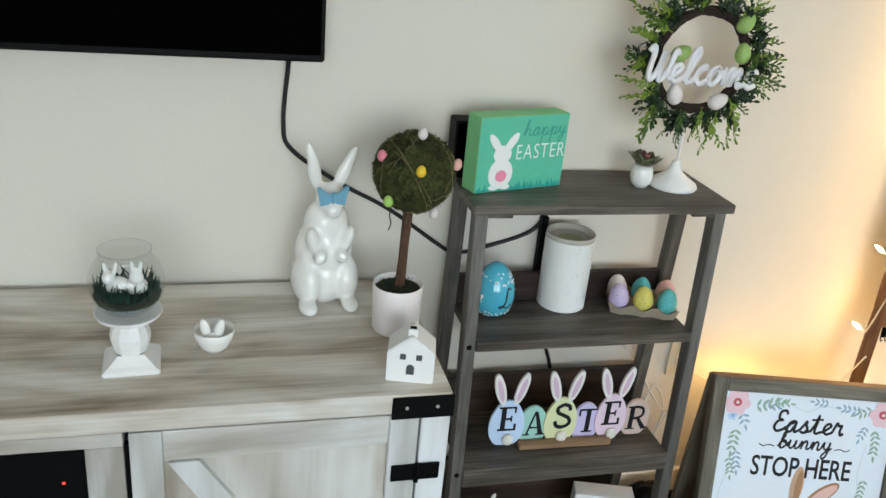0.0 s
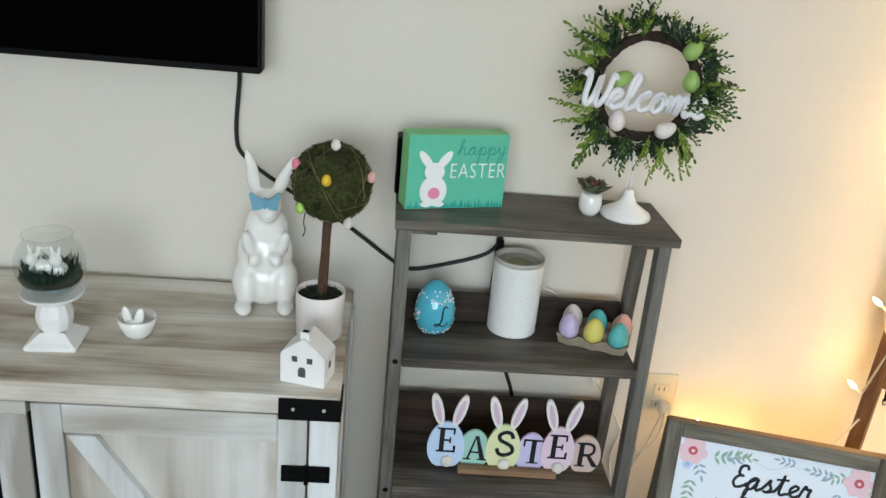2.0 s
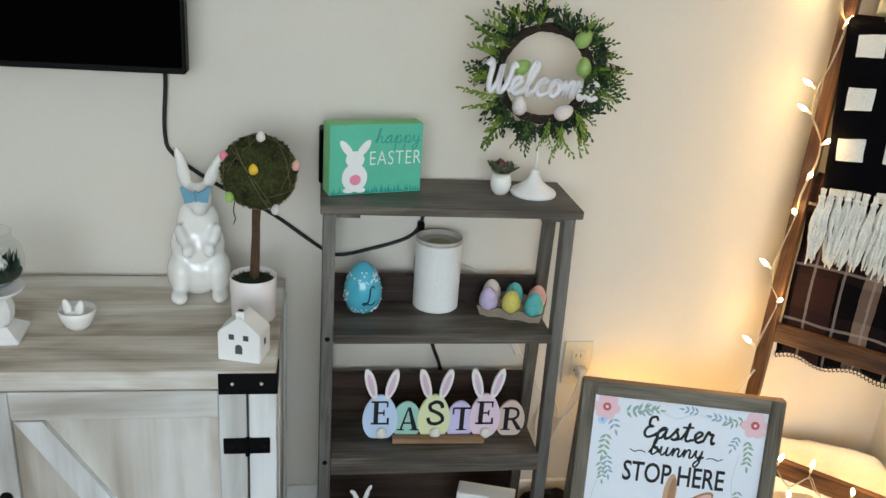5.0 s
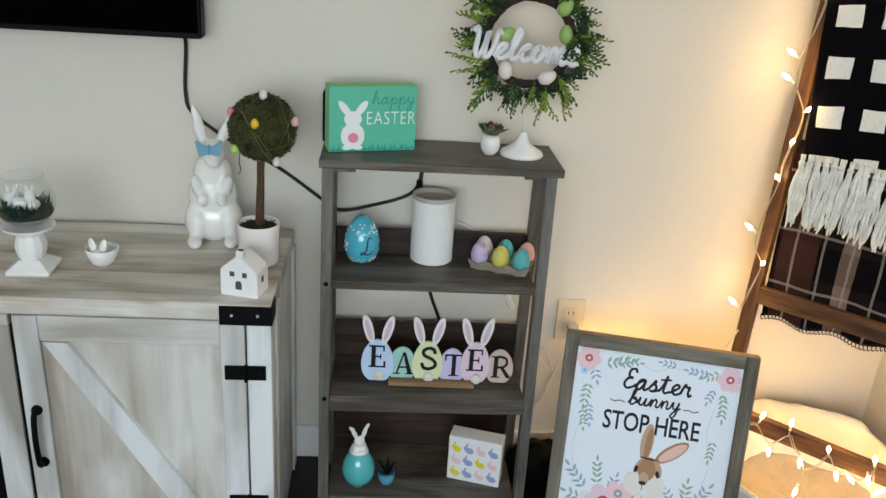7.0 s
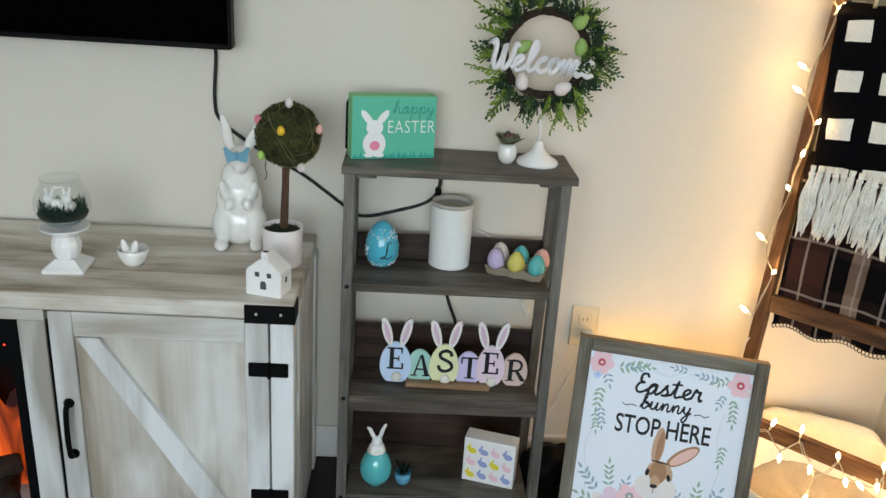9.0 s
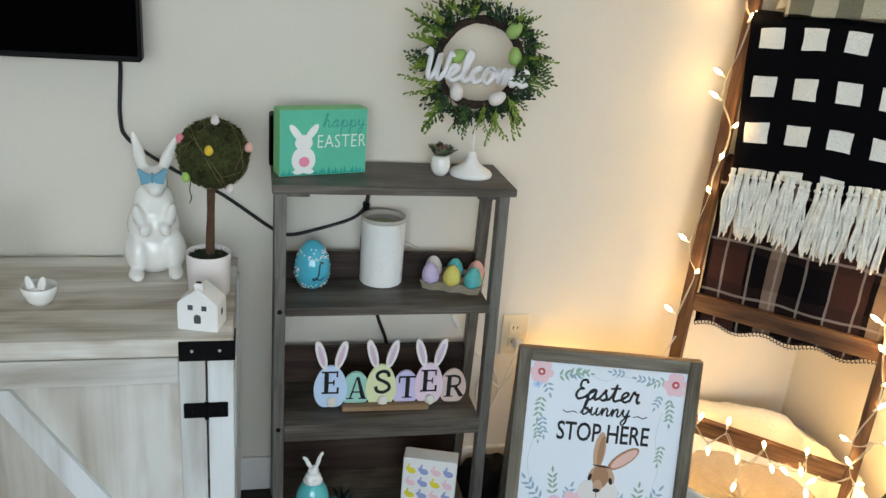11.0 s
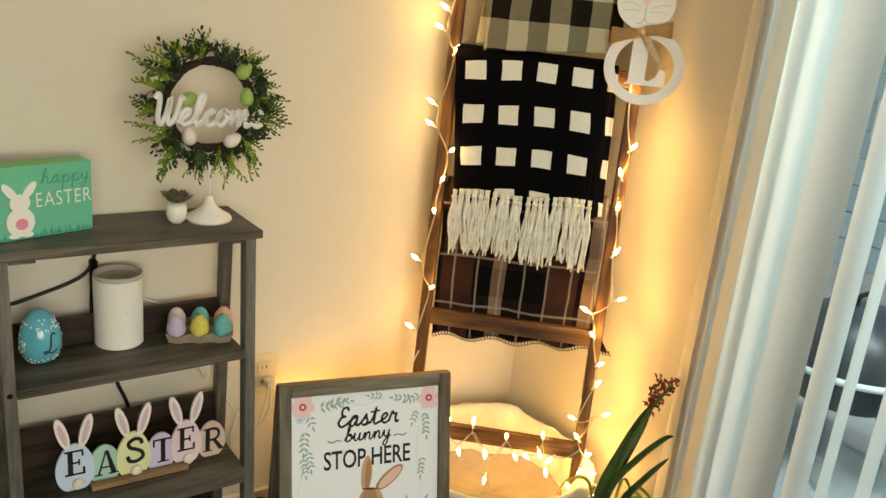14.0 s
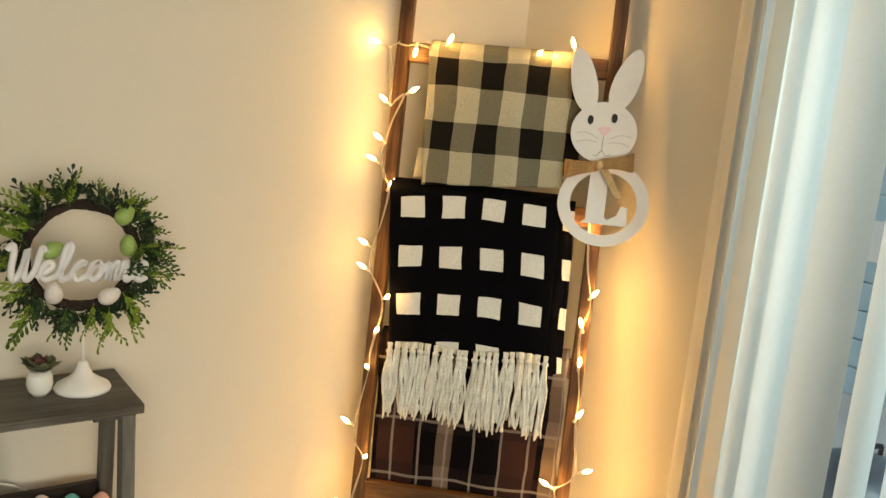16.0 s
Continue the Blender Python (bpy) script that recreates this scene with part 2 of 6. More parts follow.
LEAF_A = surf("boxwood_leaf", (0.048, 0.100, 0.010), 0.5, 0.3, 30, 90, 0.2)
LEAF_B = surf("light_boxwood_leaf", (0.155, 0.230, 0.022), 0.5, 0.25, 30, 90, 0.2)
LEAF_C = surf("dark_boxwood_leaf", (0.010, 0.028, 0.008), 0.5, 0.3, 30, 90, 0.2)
VINE = surf("grapevine", (0.028, 0.017, 0.012), 0.9, 0.4, 40, 160, 0.8)
GREEN_EGG = surf("green_glitter_egg", (0.28, 0.42, 0.12), 0.3, 0.12, 30, 300, 0.3)
WELCOME = surf("white_painted_word", (0.72, 0.71, 0.73), 0.55, 0.03, 10, 90, 0.05)
SUCC = surf("succulent_green", (0.33, 0.37, 0.22), 0.5, 0.2, 40, 120, 0.2)
SUCC_RED = surf("succulent_red", (0.42, 0.20, 0.20), 0.5, 0.2, 40, 120, 0.2)
DARK_LEAF = surf("dark_succulent", (0.012, 0.03, 0.018), 0.5, 0.2, 40, 120, 0.2)
BLIND = surf("vinyl_vane", (0.74, 0.73, 0.70), 0.45, 0.02, 3, 120, 0.04, 0, 0, 0, 0.22)
CREAM = surf("ivory_plastic", (0.68, 0.60, 0.44), 0.35, 0.02)
FLEECE = surf("white_fleece", (0.74, 0.70, 0.62), 0.98, 0.06, 12, 220, 0.8, 0, 0, 0.3)
PINK_FAB = surf("pink_fabric", (0.62, 0.22, 0.20), 0.9, 0.08, 12, 220, 0.4)
RUG = surf("red_brown_rug", (0.10, 0.03, 0.018), 1.0, 0.5, 20, 130, 0.9)
FRINGE = surf("cream_yarn", (0.88, 0.85, 0.76), 1.0, 0.16, 45, 260, 0.9, 0, 0, 0.3)
CHECK_BEIGE = cloth("grey_buffalo_check", (((0.0985, 0.049, -0.153), None, (0.20, 0.185, 0.13), 1.0), (None, (0.137, 0.061, -0.050), (0.20, 0.185, 0.13), 1.0), ((0.0985, 0.049, -0.153), (0.137, 0.061, -0.050), (0.014, 0.012, 0.009), 1.0)), (0.52, 0.48, 0.35))
CHECK_BLACK = cloth("black_white_check", (((0.0893, 0.050, -0.0160), (0.1068, 0.047, 0.0285), (0.86, 0.84, 0.77), 1.0),), (0.0030, 0.0030, 0.004), 0.95, 0.064, 0.3, 0.03)
PLAID = cloth("brown_plaid", (((0.28, 0.085, -0.205), None, (0.048, 0.023, 0.020), 0.8), (None, (0.145, 0.060, 0.02), (0.022, 0.013, 0.013), 0.4), ((0.244, 0.037, -0.070), None, (0.17, 0.125, 0.10), 0.75), ((0.244, 0.037, -0.070), (0.145, 0.060, 0.02), (0.22, 0.17, 0.14), 0.6), ((0.0625, 0.0055, -0.1125), None, (0.34, 0.30, 0.28), 0.52), (None, (0.140, 0.0065, 0.0645), (0.34, 0.30, 0.28), 0.52)), (0.004, 0.0035, 0.0045))
PAPER = surf("printed_white_board", (0.77, 0.81, 0.86), 0.5, 0.01, 6, 90, 0.02)
INK = {k: plain("ink_" + k, c, 0.55) for k, c in dict(
    blush=(0.80, 0.56, 0.60), rose=(0.55, 0.10, 0.12), sage=(0.30, 0.42, 0.33), slate=(0.30, 0.42, 0.52), mauve=(0.62, 0.45, 0.55), tan=(0.38, 0.21, 0.11), fawn=(0.52, 0.34, 0.22),
    inner=(0.75, 0.48, 0.42), pale=(0.76, 0.72, 0.68), blue=(0.20, 0.34, 0.62), line=(0.55, 0.60, 0.62), sky=(0.52, 0.64, 0.82), mint=(0.36, 0.60, 0.52), lemon=(0.70, 0.72, 0.42),
    lilac=(0.58, 0.52, 0.74), pinkish=(0.74, 0.58, 0.66), peach=(0.62, 0.48, 0.42), yellow=(0.72, 0.62, 0.05), peri=(0.30, 0.34, 0.58), grey=(0.35, 0.33, 0.32)).items()}
EGGCOL = {k: surf("egg_" + k, c, 0.45, 0.08, 40, 120, 0.1) for k, c in dict(
    white=(0.72, 0.66, 0.64), lavender=(0.55, 0.46, 0.66), yellow=(0.68, 0.60, 0.14), teal=(0.12, 0.46, 0.46), pink=(0.75, 0.42, 0.36), rose=(0.72, 0.22, 0.28), gold=(0.72, 0.48, 0.03), lime=(0.36, 0.55, 0.12)).items()}
BURLAP = surf("tan_ribbon", (0.56, 0.38, 0.19), 0.9, 0.2, 30, 250, 0.7)
SIGN_WHITE = surf("white_painted_board", (0.76, 0.73, 0.70), 0.5, 0.03, 8, 80, 0.04)
BULB = glow("lit_bulb", (1.0, 0.64, 0.26), 45.0)
WIRE = plain("light_string_cord", (0.42, 0.38, 0.30), 0.5)
BULB_BASE = plain("bulb_socket", (0.75, 0.72, 0.62), 0.5)
CONCRETE = surf("patio_concrete", (0.36, 0.37, 0.38), 0.9, 0.1, 2, 60, 0.3)
SIDING = surf("blue_grey_siding", (0.36, 0.50, 0.58), 0.8, 0.06, 2, 40, 0.1)
GRILL = surf("dark_enamel", (0.035, 0.04, 0.05), 0.35, 0.2, 6, 60, 0.05)
ALU = surf("white_door_frame", (0.62, 0.63, 0.64), 0.4, 0.03)
LED = glow("red_led", (1.0, 0.03, 0.02), 4.0)
# logs darkened by colour to read as silhouettes against the flames
LOG_DARK = surf("silhouette_log", (0.03, 0.018, 0.012), 0.95, 0.5, 30, 120, 0.8)


# ---- mesh helpers ----
def thing(name, label, category, loc=(0, 0, 0), rz=0.0, group=""):
    ob = new(name)
    ob.empty_display_size = 0.05
    ob.matrix_world = pose(*loc, 0, 0, rz)
    return tagged(ob, label, category, group)


def mesh_of(name, bm, mat, smooth=False):
    me = bpy.data.meshes.new(name)
    bmesh.ops.recalc_face_normals(bm, faces=bm.faces)
    bm.to_mesh(me)
    bm.free()
    me.materials.append(mat)
    if smooth:
        me.polygons.foreach_set("use_smooth", [True] * len(me.polygons))
    return me


def part(name, bm, mat, parent, label="", smooth=False):
    ob = new(name, mesh_of(name, bm, mat, smooth))
    ob.parent = parent
    if label:
        tagged(ob, label)
    return ob


def shared(name, me, parent, m):
    ob = new(name, me)
    ob.parent = parent
    ob.matrix_local = m
    return ob


def structure(name, bm, mat, label):
    ob = new(name, mesh_of(name, bm, mat))
    return tagged(ob, label, "", "", "structure")


def box(bm, x0, x1, y0, y1, z0, z1, bev=0.0015, m=None):
    r = bmesh.ops.create_cube(bm, size=1.0, matrix=Matrix.Translation(((x0 + x1) / 2, (y0 + y1) / 2, (z0 + z1) / 2)) @ Matrix.Diagonal((x1 - x0, y1 - y0, z1 - z0, 1)))
    vs = r["verts"]
    if bev:
        es = {e for v in vs for e in v.link_edges}
        out = bmesh.ops.bevel(bm, geom=list(es), offset=bev, segments=1, affect="EDGES")
        vs = list({v for f in out["faces"] for v in f.verts} | {v for v in vs if v.is_valid})
    if m is not None:
        bmesh.ops.transform(bm, matrix=m, verts=[v for v in vs if v.is_valid])
    return bm


def cube(*a, **k):
    return box(bmesh.new(), *a, **k)


def lathe(profile, seg=32, c=(0, 0, 0), bm=None, square=0.0):
    bm = bm or bmesh.new()
    rings = []
    for r, z in profile:
        if r < 1e-5:
            rings.append([bm.verts.new((c[0], c[1], c[2] + z))])
        else:
            rings.append([bm.verts.new((c[0] + r * math.cos(a), c[1] + r * math.sin(a), c[2] + z)) for a in (2 * math.pi * k / seg for k in range(seg))])
    for a, b in zip(rings, rings[1:]):
        for k in range(seg):
            q = [a[k % len(a)], a[(k + 1) % len(a)], b[(k + 1) % len(b)], b[k % len(b)]]
            q = list(dict.fromkeys(q))
            if len(q) > 2:
                bm.faces.new(q)
    return bm


def tube(bm, pts, r, seg=8, closed=False, flat=1.0, caps=True):
    """A round cord along points; r a number or one per point. flat squeezes it along y."""
    pts = [Vector(p) for p in pts]
    rs = r if hasattr(r, "__len__") else [r] * len(pts)
    rings, up = [], None
    for i, p in enumerate(pts):
        a = pts[i - 1] if i or closed else p
        b = pts[(i + 1) % len(pts)] if i < len(pts) - 1 or closed else p
        t = (b - a).normalized()
        if up is None:
            up = Vector((0, 1, 0)) if abs(t.y) < 0.9 else Vector((1, 0, 0))
        s = t.cross(up).normalized()
        up = s.cross(t).normalized()
        ring = []
        for k in range(seg):
            w = 2 * math.pi * k / seg
            d = s * (math.cos(w) * rs[i]) + up * (math.sin(w) * rs[i] * flat)
            ring.append(bm.verts.new(p + d))
        rings.append(ring)
    n = len(rings)
    for i in range(n if closed else n - 1):
        a, b = rings[i], rings[(i + 1) % n]
        for k in range(seg):
            bm.faces.new((a[k], a[(k + 1) % seg], b[(k + 1) % seg], b[k]))
    if caps and not closed:
        bm.faces.new(rings[0][::-1])
        bm.faces.new(rings[-1])
    return bm


def smooth_path(pts, n=6, closed=False):
    pts = [Vector(p) for p in pts]
    out, m = [], len(pts)
    for i in range(m if closed else m - 1):
        if closed:
            a, b, c, d = (pts[(i + k) % m] for k in (-1, 0, 1, 2))
        else:
            a, b, c, d = pts[max(i - 1, 0)], pts[i], pts[i + 1], pts[min(i + 2, m - 1)]
        for k in range(n):
            t = k / n
            out.append(0.5 * ((2 * b) + (c - a) * t + (2 * a - 5 * b + 4 * c - d) * t * t + (3 * b - a - 3 * c + d) * t ** 3))
    if not closed:
        out.append(pts[-1])
    return out


def ball(bm, c, r, seg=16, rot=(0, 0, 0)):
    r = r if hasattr(r, "__len__") else (r, r, r)
    m = pose(*c, *rot) @ Matrix.Diagonal((*r, 1))
    bmesh.ops.create_uvsphere(bm, u_segments=seg, v_segments=max(6, seg // 2), radius=1.0, matrix=m)
    return bm


def egg_profile(r, h, n=14, low=0.42):
    """Egg outline standing on its blunt end."""
    out = []
    for k in range(n + 1):
        a = math.pi * k / n
        z = h * (0.5 - 0.5 * math.cos(a))
        out.append((r * math.sin(a) * (1 - 0.16 * math.cos(math.pi - a)) if 0 < k < n else 0.0, z))
    return out


def plate(pts, y0, y1, bm=None):
    """A flat shape cut from a board: (x, z) outline, from y0 (front) to y1 (back)."""
    bm = bm or bmesh.new()
    f = [bm.verts.new((x, y0, z)) for x, z in pts]
    b = [bm.verts.new((x, y1, z)) for x, z in pts]
    bm.faces.new(f)
    bm.faces.new(b[::-1])
    n = len(pts)
    for k in range(n):
        bm.faces.new((f[k], b[k], b[(k + 1) % n], f[(k + 1) % n]))
    return bm


def oval(cx, cz, rx, rz, turn=0.0, n=24, egg=0.0):
    out, c, s = [], math.cos(radians(turn)), math.sin(radians(turn))
    for k in range(n):
        a = 2 * math.pi * k / n
        x, z = rx * math.cos(a) * (1 - egg * math.sin(a)), rz * math.sin(a)
        out.append((cx + x * c - z * s, cz + x * s + z * c))
    return out


def leaf_shape(cx, cz, length, width, turn, n=8):
    out, c, s = [], math.cos(radians(turn)), math.sin(radians(turn))
    side = [(length * k / n, width * math.sin(math.pi * (k / n) ** 0.8)) for k in range(n + 1)]
    for x, z in side + [(x, -z) for x, z in side[-2:0:-1]]:
        out.append((cx + x * c - z * s, cz + x * s + z * c))
    return out


def text_mesh(body, size, depth, name="lettering", shear=0.0, bold=0.0, spacing=1.0):
    """Lettering in the xz plane, centred, facing -y."""
    cu = bpy.data.curves.new(name, "FONT")
    cu.body, cu.size, cu.extrude, cu.align_x, cu.align_y, cu.shear, cu.offset, cu.space_character = body, size, depth, "CENTER", "CENTER", shear, bold, spacing
    cu.resolution_u = 3
    ob = bpy.data.objects.new(name, cu)
    scene.collection.objects.link(ob)
    bpy.context.view_layer.update()
    me = bpy.data.meshes.new_from_object(ob.evaluated_get(bpy.context.evaluated_depsgraph_get()))
    bpy.data.objects.remove(ob)
    me.transform(pose(0, 0, 0, 90))
    bm = bmesh.new()
    bm.from_mesh(me)
    return bm


GLYPH = {
    "W": (1.8, [(0, 1.6), (0.2, 1.9), (0.36, 1.5), (0.4, 0.5), (0.65, 0), (0.95, 0.6), (1.05, 1.7), (1.08, 0.5), (1.3, 0), (1.65, 0.6), (1.78, 1.75), (2.0, 1.55)]),
    "E": (1.15, [(1.0, 1.6), (0.8, 1.95), (0.4, 1.8), (0.4, 1.2), (0.75, 1.05), (0.35, 0.95), (0.15, 0.4), (0.45, 0), (0.95, 0.2), (1.2, 0.5)]),
    "e": (0.95, [(0, 0.1), (0.45, 0.45), (0.75, 0.8), (0.5, 1.0), (0.22, 0.7), (0.25, 0.25), (0.55, 0), (0.95, 0.2)]),
    "l": (0.8, [(0, 0.1), (0.4, 0.8), (0.65, 1.7), (0.45, 2.0), (0.28, 1.5), (0.28, 0.5), (0.45, 0), (0.8, 0.2)]),
    "c": (0.95, [(0, 0.1), (0.3, 0.7), (0.7, 0.95), (0.5, 1.0), (0.22, 0.7), (0.22, 0.3), (0.5, 0), (0.95, 0.2)]),
    "o": (1.0, [(0, 0.1), (0.25, 0.7), (0.5, 1), (0.2, 0.8), (0.15, 0.3), (0.45, 0), (0.8, 0.4), (0.7, 0.9), (0.5, 1), (0.75, 0.8), (1.0, 0.8)]),
    "m": (1.6, [(0, 0.4), (0.2, 0.95), (0.25, 0.5), (0.25, 0), (0.35, 0.6), (0.6, 1), (0.75, 0.7), (0.75, 0), (0.85, 0.6), (1.1, 1), (1.25, 0.7), (1.25, 0.2), (1.4, 0), (1.6, 0.2)]),
    "n": (1.15, [(0, 0.2), (0.2, 0.95), (0.25, 0.5), (0.25, 0), (0.35, 0.6), (0.6, 1), (0.78, 0.7), (0.78, 0.2), (0.9, 0), (1.15, 0.2)]),
    "u": (1.2, [(0, 0.2), (0.2, 1), (0.2, 0.3), (0.42, 0), (0.7, 0.4), (0.8, 1), (0.8, 0.2), (0.95, 0), (1.2, 0.2)]),
    "a": (1.15, [(0, 0.1), (0.3, 0.7), (0.75, 0.95), (0.45, 1), (0.18, 0.6), (0.2, 0.1), (0.5, 0.05), (0.75, 0.6), (0.8, 1), (0.78, 0.2), (0.92, 0), (1.15, 0.2)]),
    "s": (1.0, [(0, 0.1), (0.3, 0.6), (0.55, 1.1), (0.55, 0.75), (0.75, 0.35), (0.5, 0), (0.2, 0.1), (0.5, 0), (1.0, 0.2)]),
    "t": (0.95, [(0, 0.1), (0.3, 0.8), (0.45, 1.7), (0.4, 0.8), (0.4, 0.2), (0.6, 0), (0.95, 0.2)]),
    "r": (1.0, [(0, 0.1), (0.25, 1.1), (0.45, 0.85), (0.7, 0.9), (0.65, 0.4), (0.8, 0), (1.0, 0.2)]),
    "b": (0.95, [(0, 0.1), (0.4, 1.2), (0.5, 1.9), (0.3, 1.8), (0.25, 1), (0.25, 0.1), (0.5, 0), (0.8, 0.4), (0.65, 0.9), (0.4, 0.75), (0.95, 0.6)]),
    "y": (1.1, [(0, 0.2), (0.2, 1), (0.25, 0.4), (0.5, 0.1), (0.75, 0.5), (0.8, 1), (0.75, -0.4), (0.5, -1), (0.25, -0.7), (0.6, -0.1), (1.1, 0.3)]),
    "h": (1.15, [(0, 0.1), (0.4, 1.2), (0.5, 1.9), (0.3, 1.8), (0.25, 1), (0.25, 0), (0.35, 0.6), (0.6, 1), (0.78, 0.7), (0.78, 0.2), (0.95, 0), (1.15, 0.2)]),
    "p": (1.1, [(0, 0.2), (0.25, 1), (0.25, 0), (0.25, -1), (0.3, 0.3), (0.55, 1), (0.85, 0.6), (0.65, 0.05), (0.4, 0.1), (0.7, 0), (1.1, 0.2)]),
    "L": (1.3, [(1.05, 1.75), (0.85, 1.95), (0.6, 1.7), (0.6, 0.6), (0.35, 0.05), (0.1, 0.15), (0.3, 0.3), (0.75, 0.05), (1.1, 0.05), (1.3, 0.35)]),
}


def script(word, xh, r, y=0.0, flat=0.5, stretch=1.0, slant=0.15):
    """A word in joined handwriting, centred on x, its baseline at z = 0."""
    bm = bmesh.new()
    width = sum(GLYPH[c][0] for c in word) * xh * stretch
    x = -width / 2
    for k, c in enumerate(word):
        adv, pts = GLYPH[c]
        path = smooth_path([(x + (px * stretch + pz * slant) * xh, y, pz * xh) for px, pz in pts], 5)
        tube(bm, path, r, 6, flat=flat)
        if c == "t":
            tube(bm, [(x + 0.1 * xh, y, 1.25 * xh), (x + 1.1 * xh, y, 1.35 * xh)], r * 0.8, 6, flat=flat)
        x += adv * xh * stretch
    return bm


def serif(ch, h):
    """A serif capital of height h in the xz plane, centred on x, standing on z = 0."""
    bm = bmesh.new()
    def bar(x0, x1, z0, z1):
        plate([(x0, z0), (x1, z0), (x1, z1), (x0, z1)], -0.0004, 0.0004, bm)
    def bend(pts, r):
        tube(bm, smooth_path([(x, 0, z) for x, z in pts], 5), r, 6, flat=0.01)
    if ch == "E":
        for b in ((0.14, 0.33, 0, 1), (0.03, 0.72, 0.93, 1), (0.03, 0.72, 0, 0.07), (0.3, 0.58, 0.46, 0.53), (0.66, 0.73, 0.74, 1), (0.69, 0.78, 0, 0.28), (0.53, 0.59, 0.38, 0.62)):
            bar(*b)
    elif ch == "A":
        plate([(0.44, 1), (0.56, 1), (0.88, 0), (0.67, 0)], -0.0004, 0.0004, bm)
        plate([(0.44, 1), (0.50, 1), (0.21, 0), (0.13, 0)], -0.0004, 0.0004, bm)
        for b in ((0.25, 0.70, 0.29, 0.35), (0.02, 0.32, 0, 0.05), (0.56, 0.97, 0, 0.05)):
            bar(*b)
    elif ch == "T":
        for b in ((0.40, 0.59, 0, 1), (0.08, 0.92, 0.93, 1), (0.08, 0.15, 0.70, 1), (0.85, 0.92, 0.70, 1), (0.27, 0.73, 0, 0.05)):
            bar(*b)
    elif ch == "R":
        for b in ((0.14, 0.33, 0, 1), (0.03, 0.44, 0, 0.05), (0.03, 0.3, 0.94, 1)):
            bar(*b)
        bend([(0.3, 0.965), (0.52, 0.96), (0.70, 0.86), (0.71, 0.62), (0.55, 0.50), (0.3, 0.48)], 0.055)
        plate([(0.42, 0.50), (0.58, 0.50), (0.98, 0.0), (0.74, 0.0)], -0.0004, 0.0004, bm)
    else:
        bend([(0.74, 0.72), (0.68, 0.90), (0.46, 0.97), (0.22, 0.84), (0.26, 0.64), (0.50, 0.52), (0.72, 0.38), (0.76, 0.16), (0.50, 0.02), (0.24, 0.08), (0.16, 0.28)], 0.075)
    for v in bm.verts:
        v.co.x, v.co.z = (v.co.x - 0.47) * h, v.co.z * h
    return bm


# ---- the room ----
WY, EX, CZ = 1.51, 1.925, 2.5          # back wall, right-hand wall, ceiling
WX, SY = -2.7, -2.7
structure("floor", cube(WX - 0.1, EX + 0.12, SY - 0.1, WY + 0.1, -0.1, 0.0, bev=0), FLOOR, "very dark stained wood plank floor")
structure("ceiling", cube(WX - 0.1, EX + 0.12, SY - 0.1, WY + 0.1, CZ, CZ + 0.1, bev=0), CEIL, "white textured ceiling")
structure("wall_north", cube(WX - 0.1, EX + 0.12, WY, WY + 0.1, 0, CZ, bev=0), WALL, "smooth warm beige painted wall")
structure("wall_west", cube(WX - 0.1, WX, SY, WY, 0, CZ, bev=0), WALL, "plain beige painted wall")
D0, D1, DH = -1.25, 0.78, 2.05         # patio door opening
bm = bmesh.new()
box(bm, EX, EX + 0.12, D1, WY, 0, CZ, 0)
box(bm, EX, EX + 0.12, SY, D0, 0, CZ, 0)
box(bm, EX, EX + 0.12, D0, D1, DH, CZ, 0)
structure("wall_east", bm, WALL, "beige painted wall around the patio door")
# unseen wall; its window opening is assumed, to go with the fill lamp
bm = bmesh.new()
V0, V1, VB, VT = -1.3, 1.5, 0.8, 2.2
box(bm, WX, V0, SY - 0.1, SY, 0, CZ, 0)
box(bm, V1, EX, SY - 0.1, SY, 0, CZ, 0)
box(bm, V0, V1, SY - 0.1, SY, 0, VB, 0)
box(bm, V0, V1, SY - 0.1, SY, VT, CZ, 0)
structure("wall_south", bm, WALL, "beige painted wall with an assumed, unseen window")
structure("baseboard", cube(WX, EX, WY - 0.013, WY, 0, 0.098, bev=0.004), TRIM, "white painted baseboard")
structure("baseboard_east", cube(EX - 0.013, EX, D1 + 0.06, WY - 0.013, 0, 0.098, bev=0.004), TRIM, "white painted baseboard")

# patio door
door = tagged(new("patio_door"), "white framed sliding glass patio door", "door", "", "structure")
for name, a in (("jamb", (D1 - 0.05, D1, 0, DH)), ("jamb", (D0, D0 + 0.05, 0, DH)), ("head", (D0 + 0.05, D1 - 0.05, DH - 0.05, DH)), ("sill", (D0 + 0.05, D1 - 0.05, 0, 0.05)), ("meeting_stile", (-0.26, -0.2, 0.05, DH - 0.05))):
    part(name, cube(EX + 0.04, EX + 0.11, a[0], a[1], a[2], a[3], bev=0.003), ALU, door)
for a, b in ((D0 + 0.05, -0.26), (-0.2, D1 - 0.05)):
    pane = part("pane", cube(EX + 0.072, EX + 0.078, a, b, 0.05, DH - 0.05, bev=0), GLASS, door, "clear glass pane")
    pane.visible_shadow = False

# outside
structure("ground", cube(EX + 0.12, 60, -40, 40, -0.12, -0.08, bev=0), CONCRETE, "pale concrete patio ground")

